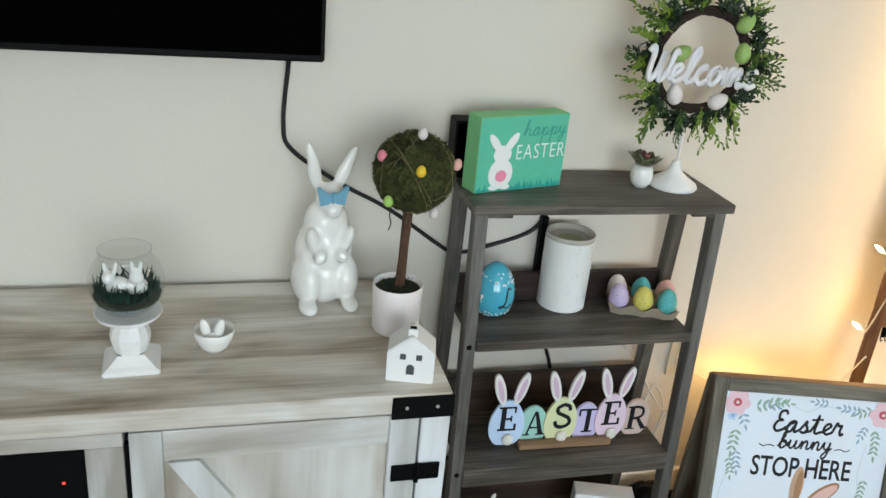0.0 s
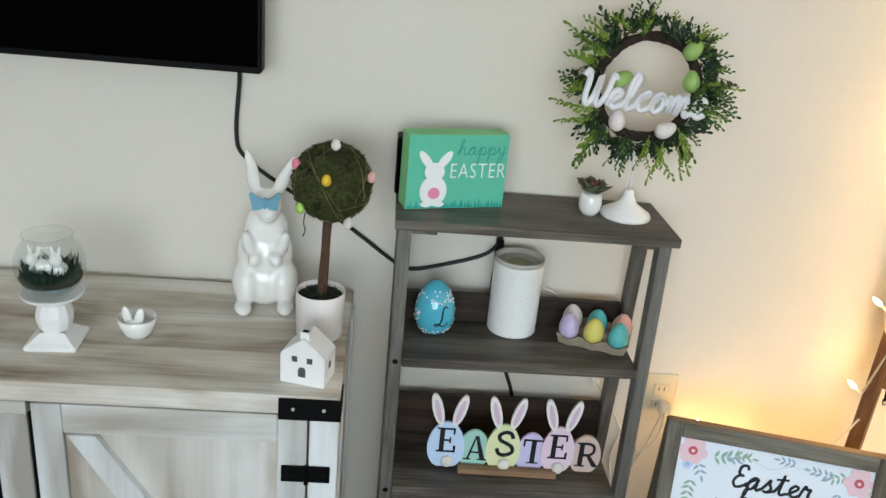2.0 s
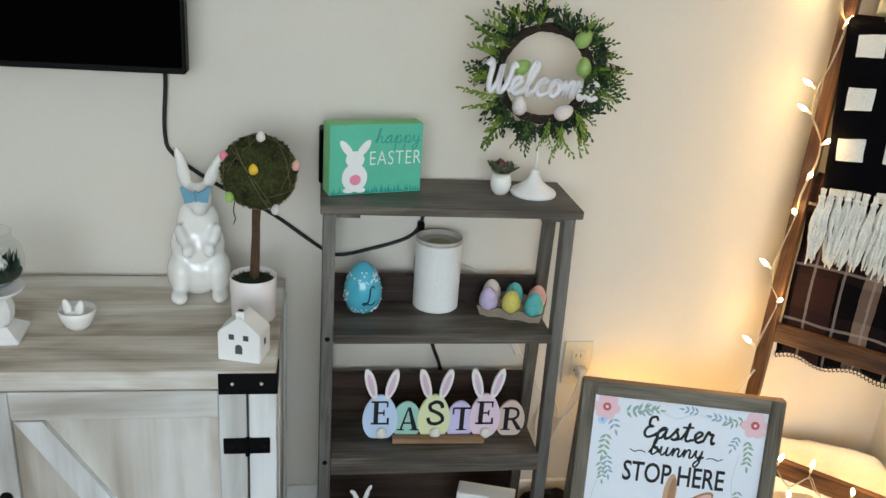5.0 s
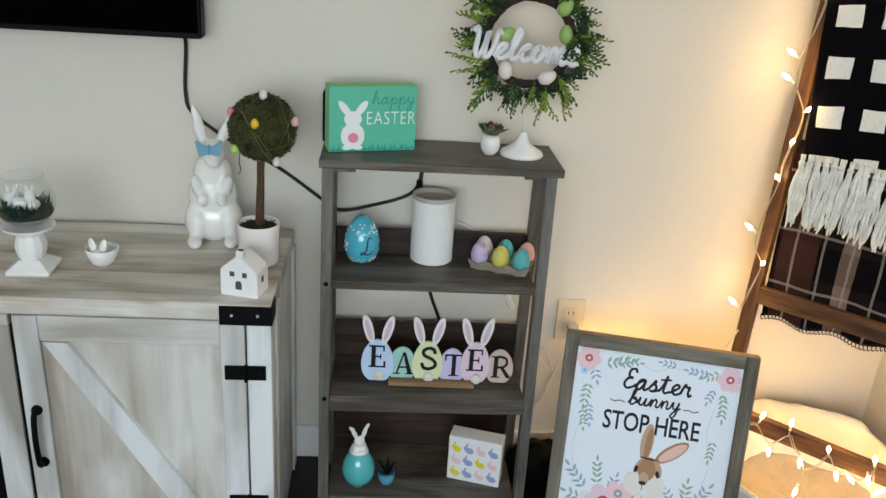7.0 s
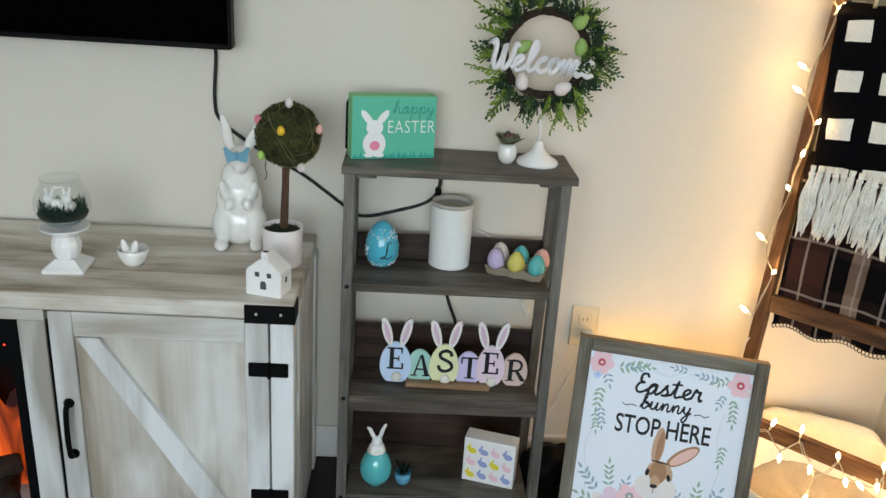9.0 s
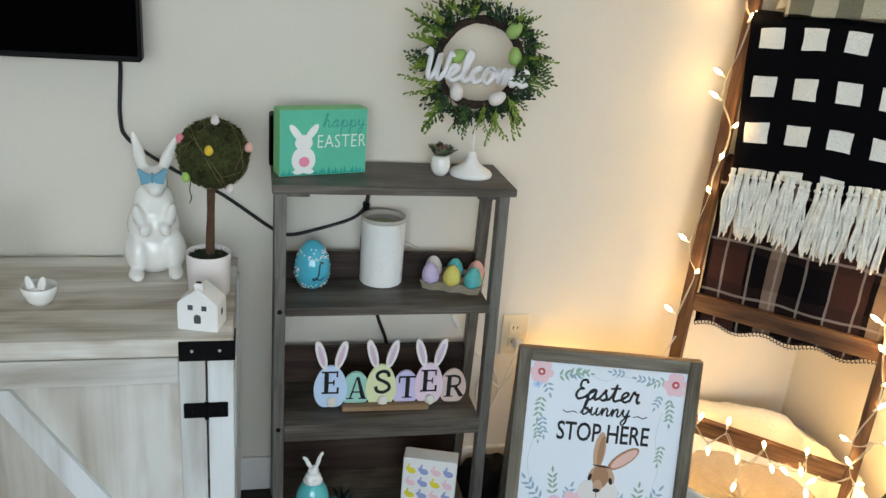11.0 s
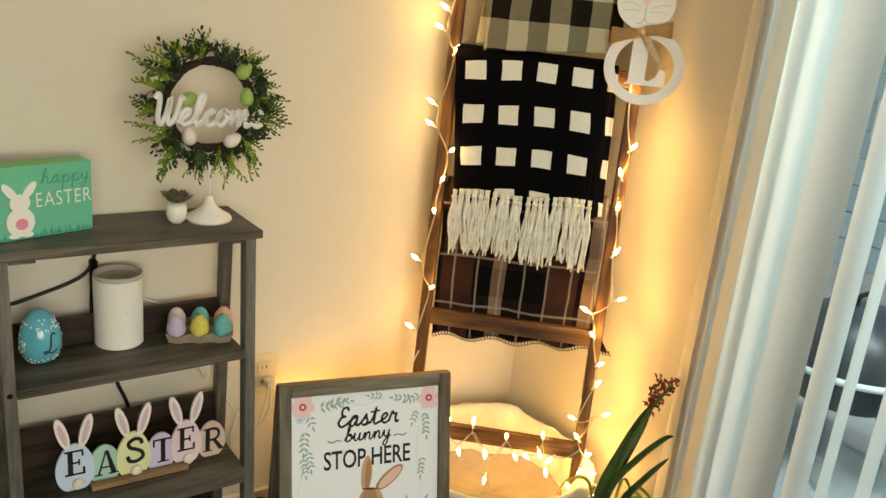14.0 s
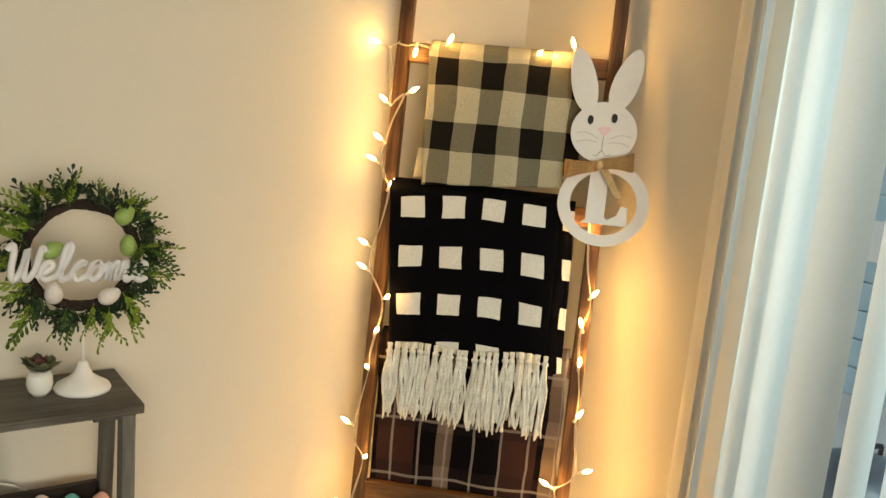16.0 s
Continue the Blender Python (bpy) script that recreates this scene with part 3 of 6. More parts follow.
# ---- vertical blind ----
blind = thing("vertical_blind", "white vinyl vertical blind, vanes half open", "blind")
part("head_rail", cube(1.80, 1.88, D0 - 0.05, 0.9, 2.09, 2.14, bev=0.004), ALU, blind)
bm = bmesh.new()
g = [(-0.0445 + 0.0089 * k, 0.006 * math.cos(math.pi * (k / 10 - 0.5))) for k in range(11)]
lo = [bm.verts.new((x, y, 0)) for x, y in g]
hi = [bm.verts.new((x, y, 2.045)) for x, y in g]
for k in range(10):
    bm.faces.new((lo[k], lo[k + 1], hi[k + 1], hi[k]))
VANE = mesh_of("vane", bm, BLIND, True)
turns = random.Random(4)
HANG = [(0.816, 50), (0.792, 46), (0.770, 43), (0.678, -20), (0.640, -28), (0.573, -55), (0.482, -6), (0.425, 10)]
HANG += [(0.345 - 0.078 * k, 8 + turns.uniform(-7, 7)) for k in range(20)]
for vy, turn in HANG:
    shared("vane", VANE, blind, pose(1.84, vy, 0.045, 0, 0, turn))

# ---- television ----
tv = thing("television", "black flat screen television mounted on the wall", "television", (-0.385, WY, 1.113))
part("housing", cube(-0.555, 0.555, -0.098, -0.058, 0, 0.64, bev=0.004), BLACK_PLASTIC, tv)
part("back_cover", cube(-0.40, 0.40, -0.058, -0.03, 0.1, 0.5, bev=0.01), BLACK_PLASTIC, tv)
part("wall_mount", cube(-0.2, 0.2, -0.03, 0.0, 0.2, 0.42, bev=0.002), BLACK_METAL, tv)
part("screen", cube(-0.548, 0.548, -0.0995, -0.098, 0.012, 0.632, bev=0), SCREEN, tv)

cord = thing("power_cord", "black power cord hanging down the wall", "cable", (0, WY, 0))
path = smooth_path([(0.116, -0.05, 1.14), (0.116, -0.012, 1.09), (0.109, -0.008, 0.98), (0.126, -0.006, 0.93), (0.216, -0.006, 0.866), (0.319, -0.006, 0.81), (0.432, -0.006, 0.728),
                    (0.47, -0.006, 0.714), (0.534, -0.006, 0.728), (0.617, -0.006, 0.756), (0.647, -0.008, 0.79), (0.652, -0.012, 0.83), (0.645, -0.014, 0.75), (0.645, -0.010, 0.66), (0.69, -0.008, 0.5), (0.722, -0.006, 0.40), (0.74, -0.006, 0.2), (0.9, -0.02, 0.15)], 6)
part("lead", tube(bmesh.new(), path, 0.0042, 8), CABLE, cord, smooth=True)
part("plug_adapter", cube(0.640, 0.655, -0.025, -0.002, 0.66, 0.80, bev=0.004), BLACK_PLASTIC, cord)

# ---- media stand ----
S0, S1, SF, SB, SH = -1.12, 0.352, 1.074, 1.488, 0.665
stand = thing("media_console", "whitewashed oak farmhouse media console with barn doors and an electric fireplace", "tv stand", (0, 0, 0))
part("top_board", cube(S0, S1, SF - 0.002, SB, SH - 0.036, SH, bev=0.0025), STAND_X, stand)
part("side_panel", cube(S1 - 0.022, S1 - 0.002, SF + 0.02, SB, 0.0, SH - 0.037), STAND_Z, stand)
part("side_panel", cube(S0 + 0.002, S0 + 0.022, SF + 0.02, SB, 0.0, SH - 0.037), STAND_Z, stand)
part("side_batten", cube(S1 - 0.0019, S1 + 0.004, SF + 0.06, SF + 0.11, 0.0, SH - 0.037), STAND_Z, stand)
part("side_batten", cube(S1 - 0.0019, S1 + 0.004, SB - 0.05, SB, 0.0, SH - 0.037), STAND_Z, stand)
part("back_panel", cube(S0 + 0.023, S1 - 0.023, SB - 0.012, SB, 0.03, SH - 0.037, bev=0), STAND_F, stand)
part("bottom_board", cube(S0 + 0.023, S1 - 0.023, SF + 0.02, SB - 0.013, 0.03, 0.06), STAND_F, stand)
for sx in (1, -1):
    mid = -0.384
    fx = lambda x: mid + sx * (x - mid)
    def wide(x0, x1):
        return (min(fx(x0), fx(x1)), max(fx(x0), fx(x1)))
    part("corner_post", cube(*wide(0.304, S1), SF, SF + 0.02, 0.0, SH - 0.037), STAND_Z, stand)
    part("inner_post", cube(*wide(-0.203, -0.149), SF, SF + 0.02, 0.0, SH - 0.062), STAND_Z, stand)
    # black strip inside the door gap, standing in for its shade
    part("gap_shade_strip", cube(*wide(-0.1488, -0.1412), SF + 0.006, SF + 0.0195, 0.045, SH - 0.063, bev=0), BLACK_PLASTIC, stand)
    part("partition", cube(*wide(-0.17, -0.15), SF + 0.021, SB - 0.013, 0.06, SH - 0.062), STAND_Z, stand)
    barn = part("barn_door", cube(*wide(-0.141, 0.3), SF + 0.010, SF + 0.02, 0.045, SH - 0.039), STAND_P, stand, "barn door with a diagonal brace")
    part("door_stile", cube(*wide(-0.141, -0.094), SF - 0.001, SF + 0.0098, 0.045, SH - 0.039), STAND_Z, barn)
    part("door_stile", cube(*wide(0.252, 0.3), SF - 0.001, SF + 0.0098, 0.045, SH - 0.039), STAND_Z, barn)
    part("door_rail", cube(*wide(-0.0935, 0.2515), SF - 0.0005, SF + 0.0098, 0.572, SH - 0.039), STAND_F, barn)
    part("door_rail", cube(*wide(-0.0935, 0.2515), SF - 0.0005, SF + 0.0098, 0.045, 0.1), STAND_F, barn)
    a, b = Vector((-0.090, 0.568)), Vector((0.204, 0.116))
    d = (b - a).normalized()
    w = Vector((-d.y, d.x)) * 0.019
    pts = [a + w * 0.2, a + w * 0.2 + Vector((0.045, 0)), b + w + Vector((0, 0.03)), b - w]
    part("brace", plate([(fx(p.x), p.y) for p in pts], SF - 0.0035, SF + 0.0098), STAND_Z, barn)
    handle = part("door_handle", tube(bmesh.new(), smooth_path([(fx(-0.116), SF - 0.002, 0.415), (fx(-0.116), SF - 0.02, 0.41), (fx(-0.116), SF - 0.026, 0.37), (fx(-0.116), SF - 0.026, 0.33), (fx(-0.116), SF - 0.02, 0.295), (fx(-0.116), SF - 0.002, 0.29)], 5), 0.006, 8), BLACK_METAL, barn, "black iron pull handle", True)
    for z in (0.29, 0.415):
        part("rosette", lathe([(0, 0), (0.011, 0), (0.011, 0.004), (0, 0.005)], 16, (0, 0, 0)), BLACK_METAL, barn).matrix_local = pose(fx(-0.116), SF - 0.001, z, 90)
    for z in (0.497, 0.180):
        hinge = part("hinge_strap", cube(*wide(0.259, 0.341), SF - 0.005, SF - 0.0012, z, z + 0.033, bev=0.0016), BLACK_METAL, barn, "black iron hinge strap")
        for hx in (0.272, 0.329):
            part("screw", lathe([(0, 0.003), (0.004, 0.002), (0.0045, 0)], 8), BLACK_PLASTIC, barn).matrix_local = pose(fx(hx), SF - 0.005, z + 0.0165, 90)
        part("hinge_knuckle", tube(bmesh.new(), [(fx(0.3015), SF - 0.006, z - 0.002), (fx(0.3015), SF - 0.006, z + 0.035)], 0.004, 8), BLACK_METAL, barn)
    bracket = part("corner_bracket", cube(*wide(0.253, S1 + 0.003), SF - 0.0055, SF - 0.0022, SH - 0.044, SH - 0.003, bev=0.001), BLACK_METAL, stand, "black iron corner bracket")
    part("bracket_return", cube(*wide(S1 + 0.0005, S1 + 0.003), SF - 0.002, SF + 0.05, SH - 0.044, SH - 0.003, bev=0.001), BLACK_METAL, stand)
    for hx in (0.277, 0.327):
        part("screw", lathe([(0, 0.003), (0.0026, 0.002), (0.003, 0)], 8), STONEWARE, stand).matrix_local = pose(fx(hx), SF - 0.0055, SH - 0.0225, 90)
part("fascia", cube(-0.619, -0.149, SF, SF + 0.02, SH - 0.0615, SH - 0.037), STAND_F, stand)
fire = thing("electric_fireplace", "black electric fireplace insert with glowing orange flames", "fireplace", (-0.384, SF, 0.03))
part("surround", cube(-0.178, 0.178, 0.004, 0.03, 0.46, 0.57, bev=0.001), BLACK_PLASTIC, fire)
for x in (-0.178, 0.158):
    part("side_trim", cube(x, x + 0.02, 0.004, 0.03, 0.03, 0.459, bev=0.001), BLACK_PLASTIC, fire)
part("firebox", cube(-0.178, 0.178, 0.21, 0.22, 0.03, 0.57, bev=0), BLACK_PLASTIC, fire)
part("indicator", cube(0.147, 0.150, 0.0025, 0.004, 0.512, 0.515, bev=0), LED, fire, "small red light")
fm, fnt, fb = material("flame_glow")
co = fnt.nodes.new("ShaderNodeTexCoord")
mp = fnt.nodes.new("ShaderNodeMapping")
mp.inputs["Scale"].default_value = (9, 1, 3)
fno = node(fnt, "TexNoise", Scale=1.2, Detail=3.0, Distortion=1.0)
fnt.links.new(co.outputs["Object"], mp.inputs[0])
fnt.links.new(mp.outputs[0], fno.inputs["Vector"])
fr = ramp_of(fnt, ((0.36, (0.01, 0.0, 0.0)), (0.5, (0.5, 0.06, 0.005)), (0.72, (1.0, 0.28, 0.03))))
fnt.links.new(fno.outputs[0], fr.inputs[0])
fnt.links.new(fr.outputs[0], fb.inputs["Emission Color"])
fb.inputs["Base Color"].default_value = (0.01, 0.005, 0.004, 1)
fb.inputs["Emission Strength"].default_value = 1.5
prof = [(-0.158, 0.05)] + [(-0.158 + 0.0158 * k, 0.30 + 0.11 * noise.noise(Vector((k * 0.43, 2.1, 0)))) for k in range(21)] + [(0.158, 0.05)]
part("flame_screen", plate(prof[::-1], 0.16, 0.165), fm, fire, "orange flame effect")
for k, (lx, lz, tilt) in enumerate(((-0.07, 0.08, 8), (0.06, 0.085, -10), (0.0, 0.13, 4))):
    part("log", tube(bmesh.new(), smooth_path([(-0.09, 0, 0), (-0.03, 0.006, 0.006), (0.04, -0.004, 0.002), (0.09, 0, 0.008)], 4), [0.022, 0.026, 0.027, 0.026, 0.025, 0.026, 0.027, 0.027, 0.026, 0.026, 0.025, 0.024, 0.02], 10), LOG_DARK, fire, smooth=True).matrix_local = pose(lx, 0.1, lz, 0, tilt, 6 * tilt)

# ---- ladder shelf ----
H1, H2, H3, H4 = 0.898, 0.627, 0.341, 0.066
shelf = thing("ladder_shelf", "four tier grey brown wood ladder shelf, posts leaning slightly", "shelf")
XL, XR = 0.427, 0.939
fy = lambda z: 1.252 + 0.048 * z / 0.9
ry = lambda z: 1.498 - 0.045 * z / 0.9
def post(x0, x1, f, d):
    bm = bmesh.new()
    za, zb = 0.0, H1 - 0.0185
    vs = [bm.verts.new(p) for p in ((x0, f(za), za), (x1, f(za), za), (x1, f(za) + d, za), (x0, f(za) + d, za), (x0, f(zb), zb), (x1, f(zb), zb), (x1, f(zb) + d, zb), (x0, f(zb) + d, zb))]
    for q in ((0, 1, 2, 3), (4, 5, 6, 7), (0, 1, 5, 4), (1, 2, 6, 5), (2, 3, 7, 6), (3, 0, 4, 7)):
        bm.faces.new([vs[i] for i in q])
    bmesh.ops.bevel(bm, geom=list(bm.edges), offset=0.0015, segments=1, affect="EDGES")
    return bm
for x0 in (XL + 0.004, XR - 0.028):
    part("post", post(x0, x0 + 0.024, fy, 0.030), SHELF_Z, shelf)
    part("post", post(x0, x0 + 0.024, lambda z: ry(z) - 0.030, 0.030), SHELF_Z, shelf)
part("shelf_board", cube(XL - 0.002, XR + 0.009, 1.293, 1.497, H1 - 0.018, H1, bev=0.0015), SHELF_X, shelf)
for h in (H2, H3, H4):
    part("shelf_board", cube(XL + 0.0285, XR - 0.0285, fy(h) - 0.004, ry(h) - 0.002, h - 0.02, h, bev=0.0015), SHELF_X, shelf)
part("front_rail", cube(XL + 0.0285, XR - 0.0285, fy(H3) - 0.004, fy(H3) + 0.014, H3 - 0.041, H3 - 0.0203, bev=0.0012), SHELF_X, shelf)
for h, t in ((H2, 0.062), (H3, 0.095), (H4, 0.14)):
    part("back_rail", cube(XL + 0.0285, XR - 0.0285, ry(h) - 0.020, ry(h) - 0.004, h + 0.0005, h + t, bev=0.0015), SHELF_SHADED, shelf)
part("cleat", cube(XL + 0.029, XL + 0.075, 1.300, 1.318, H1 - 0.026, H1 - 0.0185, bev=0.001), SHELF_Z, shelf)
part("cleat", cube(XR - 0.075, XR - 0.029, 1.300, 1.318, H1 - 0.026, H1 - 0.0185, bev=0.001), SHELF_Z, shelf)
for x in (XL + 0.016,):
    for h in (H2, H3, H4):
        part("bolt", lathe([(0, 0.003), (0.004, 0.0025), (0.006, 0)], 10), BLACK_METAL, shelf).matrix_local = pose(x, fy(h), h - 0.011, 90)

# ---- wall outlet ----
outlet = thing("wall_outlet", "ivory plastic wall outlet with a plug and cord in it", "outlet", (1.056, WY, 0.437))
part("cover_plate", cube(-0.036, 0.036, -0.006, 0, -0.058, 0.058, bev=0.002), CREAM, outlet)
for z in (0.02, -0.02):
    part("socket", cube(-0.017, 0.017, -0.009, -0.0062, z - 0.014, z + 0.014, bev=0.0012), CREAM, outlet)
    for x in (-0.006, 0.006):
        part("slot", cube(x - 0.001, x + 0.001, -0.0096, -0.009, z - 0.003, z + 0.006, bev=0), BLACK_PLASTIC, outlet)
lead = thing("extension_lead", "white lamp cord with an inline switch plugged into the wall", "cable", (0, WY, 0))
part("plug", cube(1.052, 1.078, -0.036, -0.0100, 0.405, 0.432, bev=0.004), WHITE_CABLE, lead)
part("lead", tube(bmesh.new(), smooth_path([(1.065, -0.034, 0.412), (1.055, -0.05, 0.36), (1.02, -0.04, 0.30), (0.985, -0.02, 0.34), (0.95, -0.012, 0.40), (0.905, -0.010, 0.47), (0.87, -0.010, 0.53), (0.80, -0.010, 0.66), (0.74, -0.020, 0.70)], 7), 0.0028, 6), WHITE_CABLE, lead, smooth=True)
part("loop", tube(bmesh.new(), smooth_path([(1.060, -0.034, 0.41), (1.03, -0.05, 0.33), (1.00, -0.05, 0.25), (0.985, -0.04, 0.20), (1.005, -0.03, 0.22), (1.02, -0.03, 0.30), (0.99, -0.02, 0.36), (0.965, -0.02, 0.28), (0.98, -0.03, 0.19)], 7), 0.0026, 6), WHITE_CABLE, lead, smooth=True)
part("inline_switch", cube(-0.009, 0.009, -0.008, 0.008, -0.022, 0.022, bev=0.004), WHITE_CABLE, lead).matrix_local = pose(0.893, -0.012, 0.485, 0, -28, 0)


# ---- things on the console ----
def figurine(name, balls, mat, label, category, loc, rz=0.0, voxel=0.0035, parent=None, softness=5):
    bm = bmesh.new()
    for c, r, rot in balls:
        ball(bm, c, r, 20, rot)
    me = mesh_of(name, bm, mat, True)
    ob = new(name, me)
    ob.matrix_world = pose(*loc, 0, 0, rz)
    rm = ob.modifiers.new("fuse", "REMESH")
    rm.mode, rm.voxel_size, rm.use_smooth_shade = "VOXEL", voxel, True
    sm = ob.modifiers.new("soften", "SMOOTH")
    sm.factor, sm.iterations = 0.6, softness
    if parent:
        ob.parent = parent
        ob.matrix_parent_inverse = Matrix.Identity(4)
        ob.matrix_local = pose(*loc, 0, 0, rz)
        return ob
    return tagged(ob, label, category)


RABBIT = [
    ((0, 0.012, 0.052), (0.061, 0.056, 0.058), (0, 0, 0)), ((0, 0.008, 0.105), (0.055, 0.049, 0.065), (0, 0, 0)), ((0.002, 0.004, 0.155), (0.043, 0.038, 0.052), (0, 0, 0)),
    ((0.005, -0.004, 0.205), (0.027, 0.032, 0.034), (0, 0, 0)), ((0.006, -0.028, 0.196), (0.017, 0.018, 0.017), (0, 0, 0)),
    ((-0.023, 0.004, 0.268), (0.0115, 0.009, 0.046), (0, -15, 0)), ((-0.022, 0.004, 0.252), (0.013, 0.010, 0.032), (0, -13, 0)),
    ((0.036, 0.004, 0.262), (0.0115, 0.009, 0.046), (0, 25, 0)), ((0.031, 0.004, 0.250), (0.014, 0.010, 0.032), (0, 24, 0)),
    ((-0.036, -0.010, 0.050), (0.027, 0.042, 0.046), (0, 0, 10)), ((0.038, -0.010, 0.050), (0.027, 0.042, 0.046), (0, 0, -10)),
    ((-0.040, -0.046, 0.012), (0.018, 0.028, 0.0135), (0, 0, 8)), ((0.040, -0.046, 0.012), (0.018, 0.028, 0.0135), (0, 0, -8)),
    ((-0.029, -0.026, 0.134), (0.013, 0.017, 0.034), (24, -14, 0)), ((0.032, -0.026, 0.134), (0.013, 0.017, 0.034), (24, 14, 0)),
    ((-0.019, -0.043, 0.110), (0.012, 0.014, 0.016), (0, 20, -20)), ((0.021, -0.043, 0.110), (0.012, 0.014, 0.016), (0, -20, 20)), ((0.006, -0.016, 0.204), (0.024, 0.022, 0.022), (0, 0, 0))]
figurine("rabbit_figurine", RABBIT, CERAMIC, "glossy white ceramic rabbit figurine standing upright on the console", "figurine", (0.180, 1.405, SH), 8, 0.0035, None, 11)
bow = thing("butterfly_ornament", "small blue wooden butterfly clipped on the rabbit figurine", "ornament", (0.186, 1.360, SH + 0.226), 8)
wing = [(0, -0.008), (0.008, -0.014), (0.022, -0.016), (0.024, -0.004), (0.029, 0.016), (0.024, 0.019), (0.012, 0.008), (0, 0.004)]
part("wing", plate(wing, -0.002, 0.002), BLUE_WOOD, bow)
part("wing", plate([(-x, z) for x, z in wing][::-1], -0.002, 0.002), BLUE_WOOD, bow)
part("body", tube(bmesh.new(), [(0, -0.003, -0.012), (0, -0.003, 0.010)], 0.0025, 6), BLUE_WOOD, bow)

ped = thing("candle_pedestal", "white ceramic pedestal with a square foot", "pedestal", (-0.144, 1.207, SH), 3)
bm = bmesh.new()
box(bm, -0.043, 0.043, -0.041, 0.041, 0, 0.010, 0.003)
part("foot", bm, MATTE_WHITE, ped)
bm = bmesh.new()
r4 = []
for s, z in ((0.041, 0.0095), (0.034, 0.014), (0.026, 0.021), (0.020, 0.027)):
    r4.append([bm.verts.new((sx * s, sy * s, z)) for sx, sy in ((-1, -1), (1, -1), (1, 1), (-1, 1))])
for a, b in zip(r4, r4[1:]):
    for k in range(4):
        bm.faces.new((a[k], a[(k + 1) % 4], b[(k + 1) % 4], b[k]))
part("foot_slope", bm, MATTE_WHITE, ped)
part("baluster", lathe([(0.0, 0.0265), (0.023, 0.0265), (0.026, 0.032), (0.030, 0.045), (0.031, 0.056), (0.028, 0.068), (0.024, 0.076), (0.026, 0.082), (0.026, 0.086), (0, 0.086)], 12), MATTE_WHITE, ped, "eight sided fluted baluster")
part("saucer", lathe([(0, 0.0865), (0.034, 0.0865), (0.048, 0.091), (0.051, 0.096), (0.049, 0.0965), (0.040, 0.094), (0, 0.094)], 36), MATTE_WHITE, ped, smooth=True)
bowl = thing("glass_bowl", "round clear glass fish bowl filled with green paper grass", "bowl", (-0.144, 1.207, SH + 0.0965))
gp = []
for k in range(15):
    a = -math.pi / 2 + 0.62 + (math.pi - 0.62 - 0.72) * k / 14
    gp.append((0.056 * math.cos(a), 0.050 + 0.056 * math.sin(a)))
gp = [(0.0, gp[0][1])] + gp + [(gp[-1][0] + 0.002, gp[-1][1] + 0.012)]
part("rim", tube(bmesh.new(), [(gp[-1][0] * math.cos(0.1309 * k), gp[-1][0] * math.sin(0.1309 * k), gp[-1][1]) for k in range(48)], 0.0009, 6, closed=True), GLASS, bowl, smooth=True).visible_shadow = False
part("glass", lathe(gp, 48), GLASS, bowl, smooth=True).visible_shadow = False
part("sand", lathe([(0, 0.008), (0.031, 0.008), (0.040, 0.016), (0.044, 0.021), (0, 0.021)], 28), SAND, bowl, "pale blue grey sand layer", True)
bm = bmesh.new()
rg = random.Random(7)
for k in range(800):
    a, r = rg.uniform(0, 6.28), 0.045 * math.sqrt(rg.random())
    x, y, z = r * math.cos(a), r * math.sin(a), rg.uniform(0.018, 0.026)
    b2, l = rg.uniform(0, 6.28), rg.uniform(0.010, 0.022)
    rr = min(1.0, 0.050 / max(0.001, math.hypot(x + l * math.cos(b2), y + l * math.sin(b2))))
    ex, ey, ez = (x + l * math.cos(b2)) * rr, (y + l * math.sin(b2)) * rr, z + rg.uniform(0.0, 0.030) * (0.4 + r / 0.045)
    w = 0.0012
    vs = [bm.verts.new(p) for p in ((x - w, y, z), (x + w, y, z), ((x + ex) / 2 + w, (y + ey) / 2, (z + ez) / 2 + 0.005), (ex, ey, ez), ((x + ex) / 2 - w, (y + ey) / 2, (z + ez) / 2 + 0.005))]
    bm.faces.new(vs)
part("paper_grass", bm, GRASSY, bowl, "dark green shredded paper grass")
part("grass_bed", lathe([(0, 0.0215), (0.046, 0.0215), (0.050, 0.030), (0.044, 0.034), (0, 0.036)], 24), MOSS_DARK, bowl, smooth=True)
figurine("miniature_rabbits", [((-0.012, 0, 0.012), (0.020, 0.015, 0.014), (0, 0, 0)), ((-0.022, -0.008, 0.028), (0.010, 0.010, 0.011), (0, 0, 0)), ((-0.026, -0.004, 0.042), (0.004, 0.004, 0.011), (0, -10, 0)),
    ((0.016, -0.004, 0.012), (0.018, 0.015, 0.014), (0, 0, 0)), ((0.018, -0.012, 0.030), (0.011, 0.010, 0.012), (0, 0, 0)), ((0.013, -0.010, 0.045), (0.004, 0.004, 0.012), (0, -8, 0)), ((0.024, -0.010, 0.045), (0.004, 0.004, 0.012), (0, 10, 0)), ((-0.012, -0.004, 0.042), (0.004, 0.004, 0.011), (0, 10, 0))],
    CERAMIC, "two tiny white porcelain rabbits nested in green grass", "figurine", (-0.146, 1.203, SH + 0.130), 0, 0.0016)

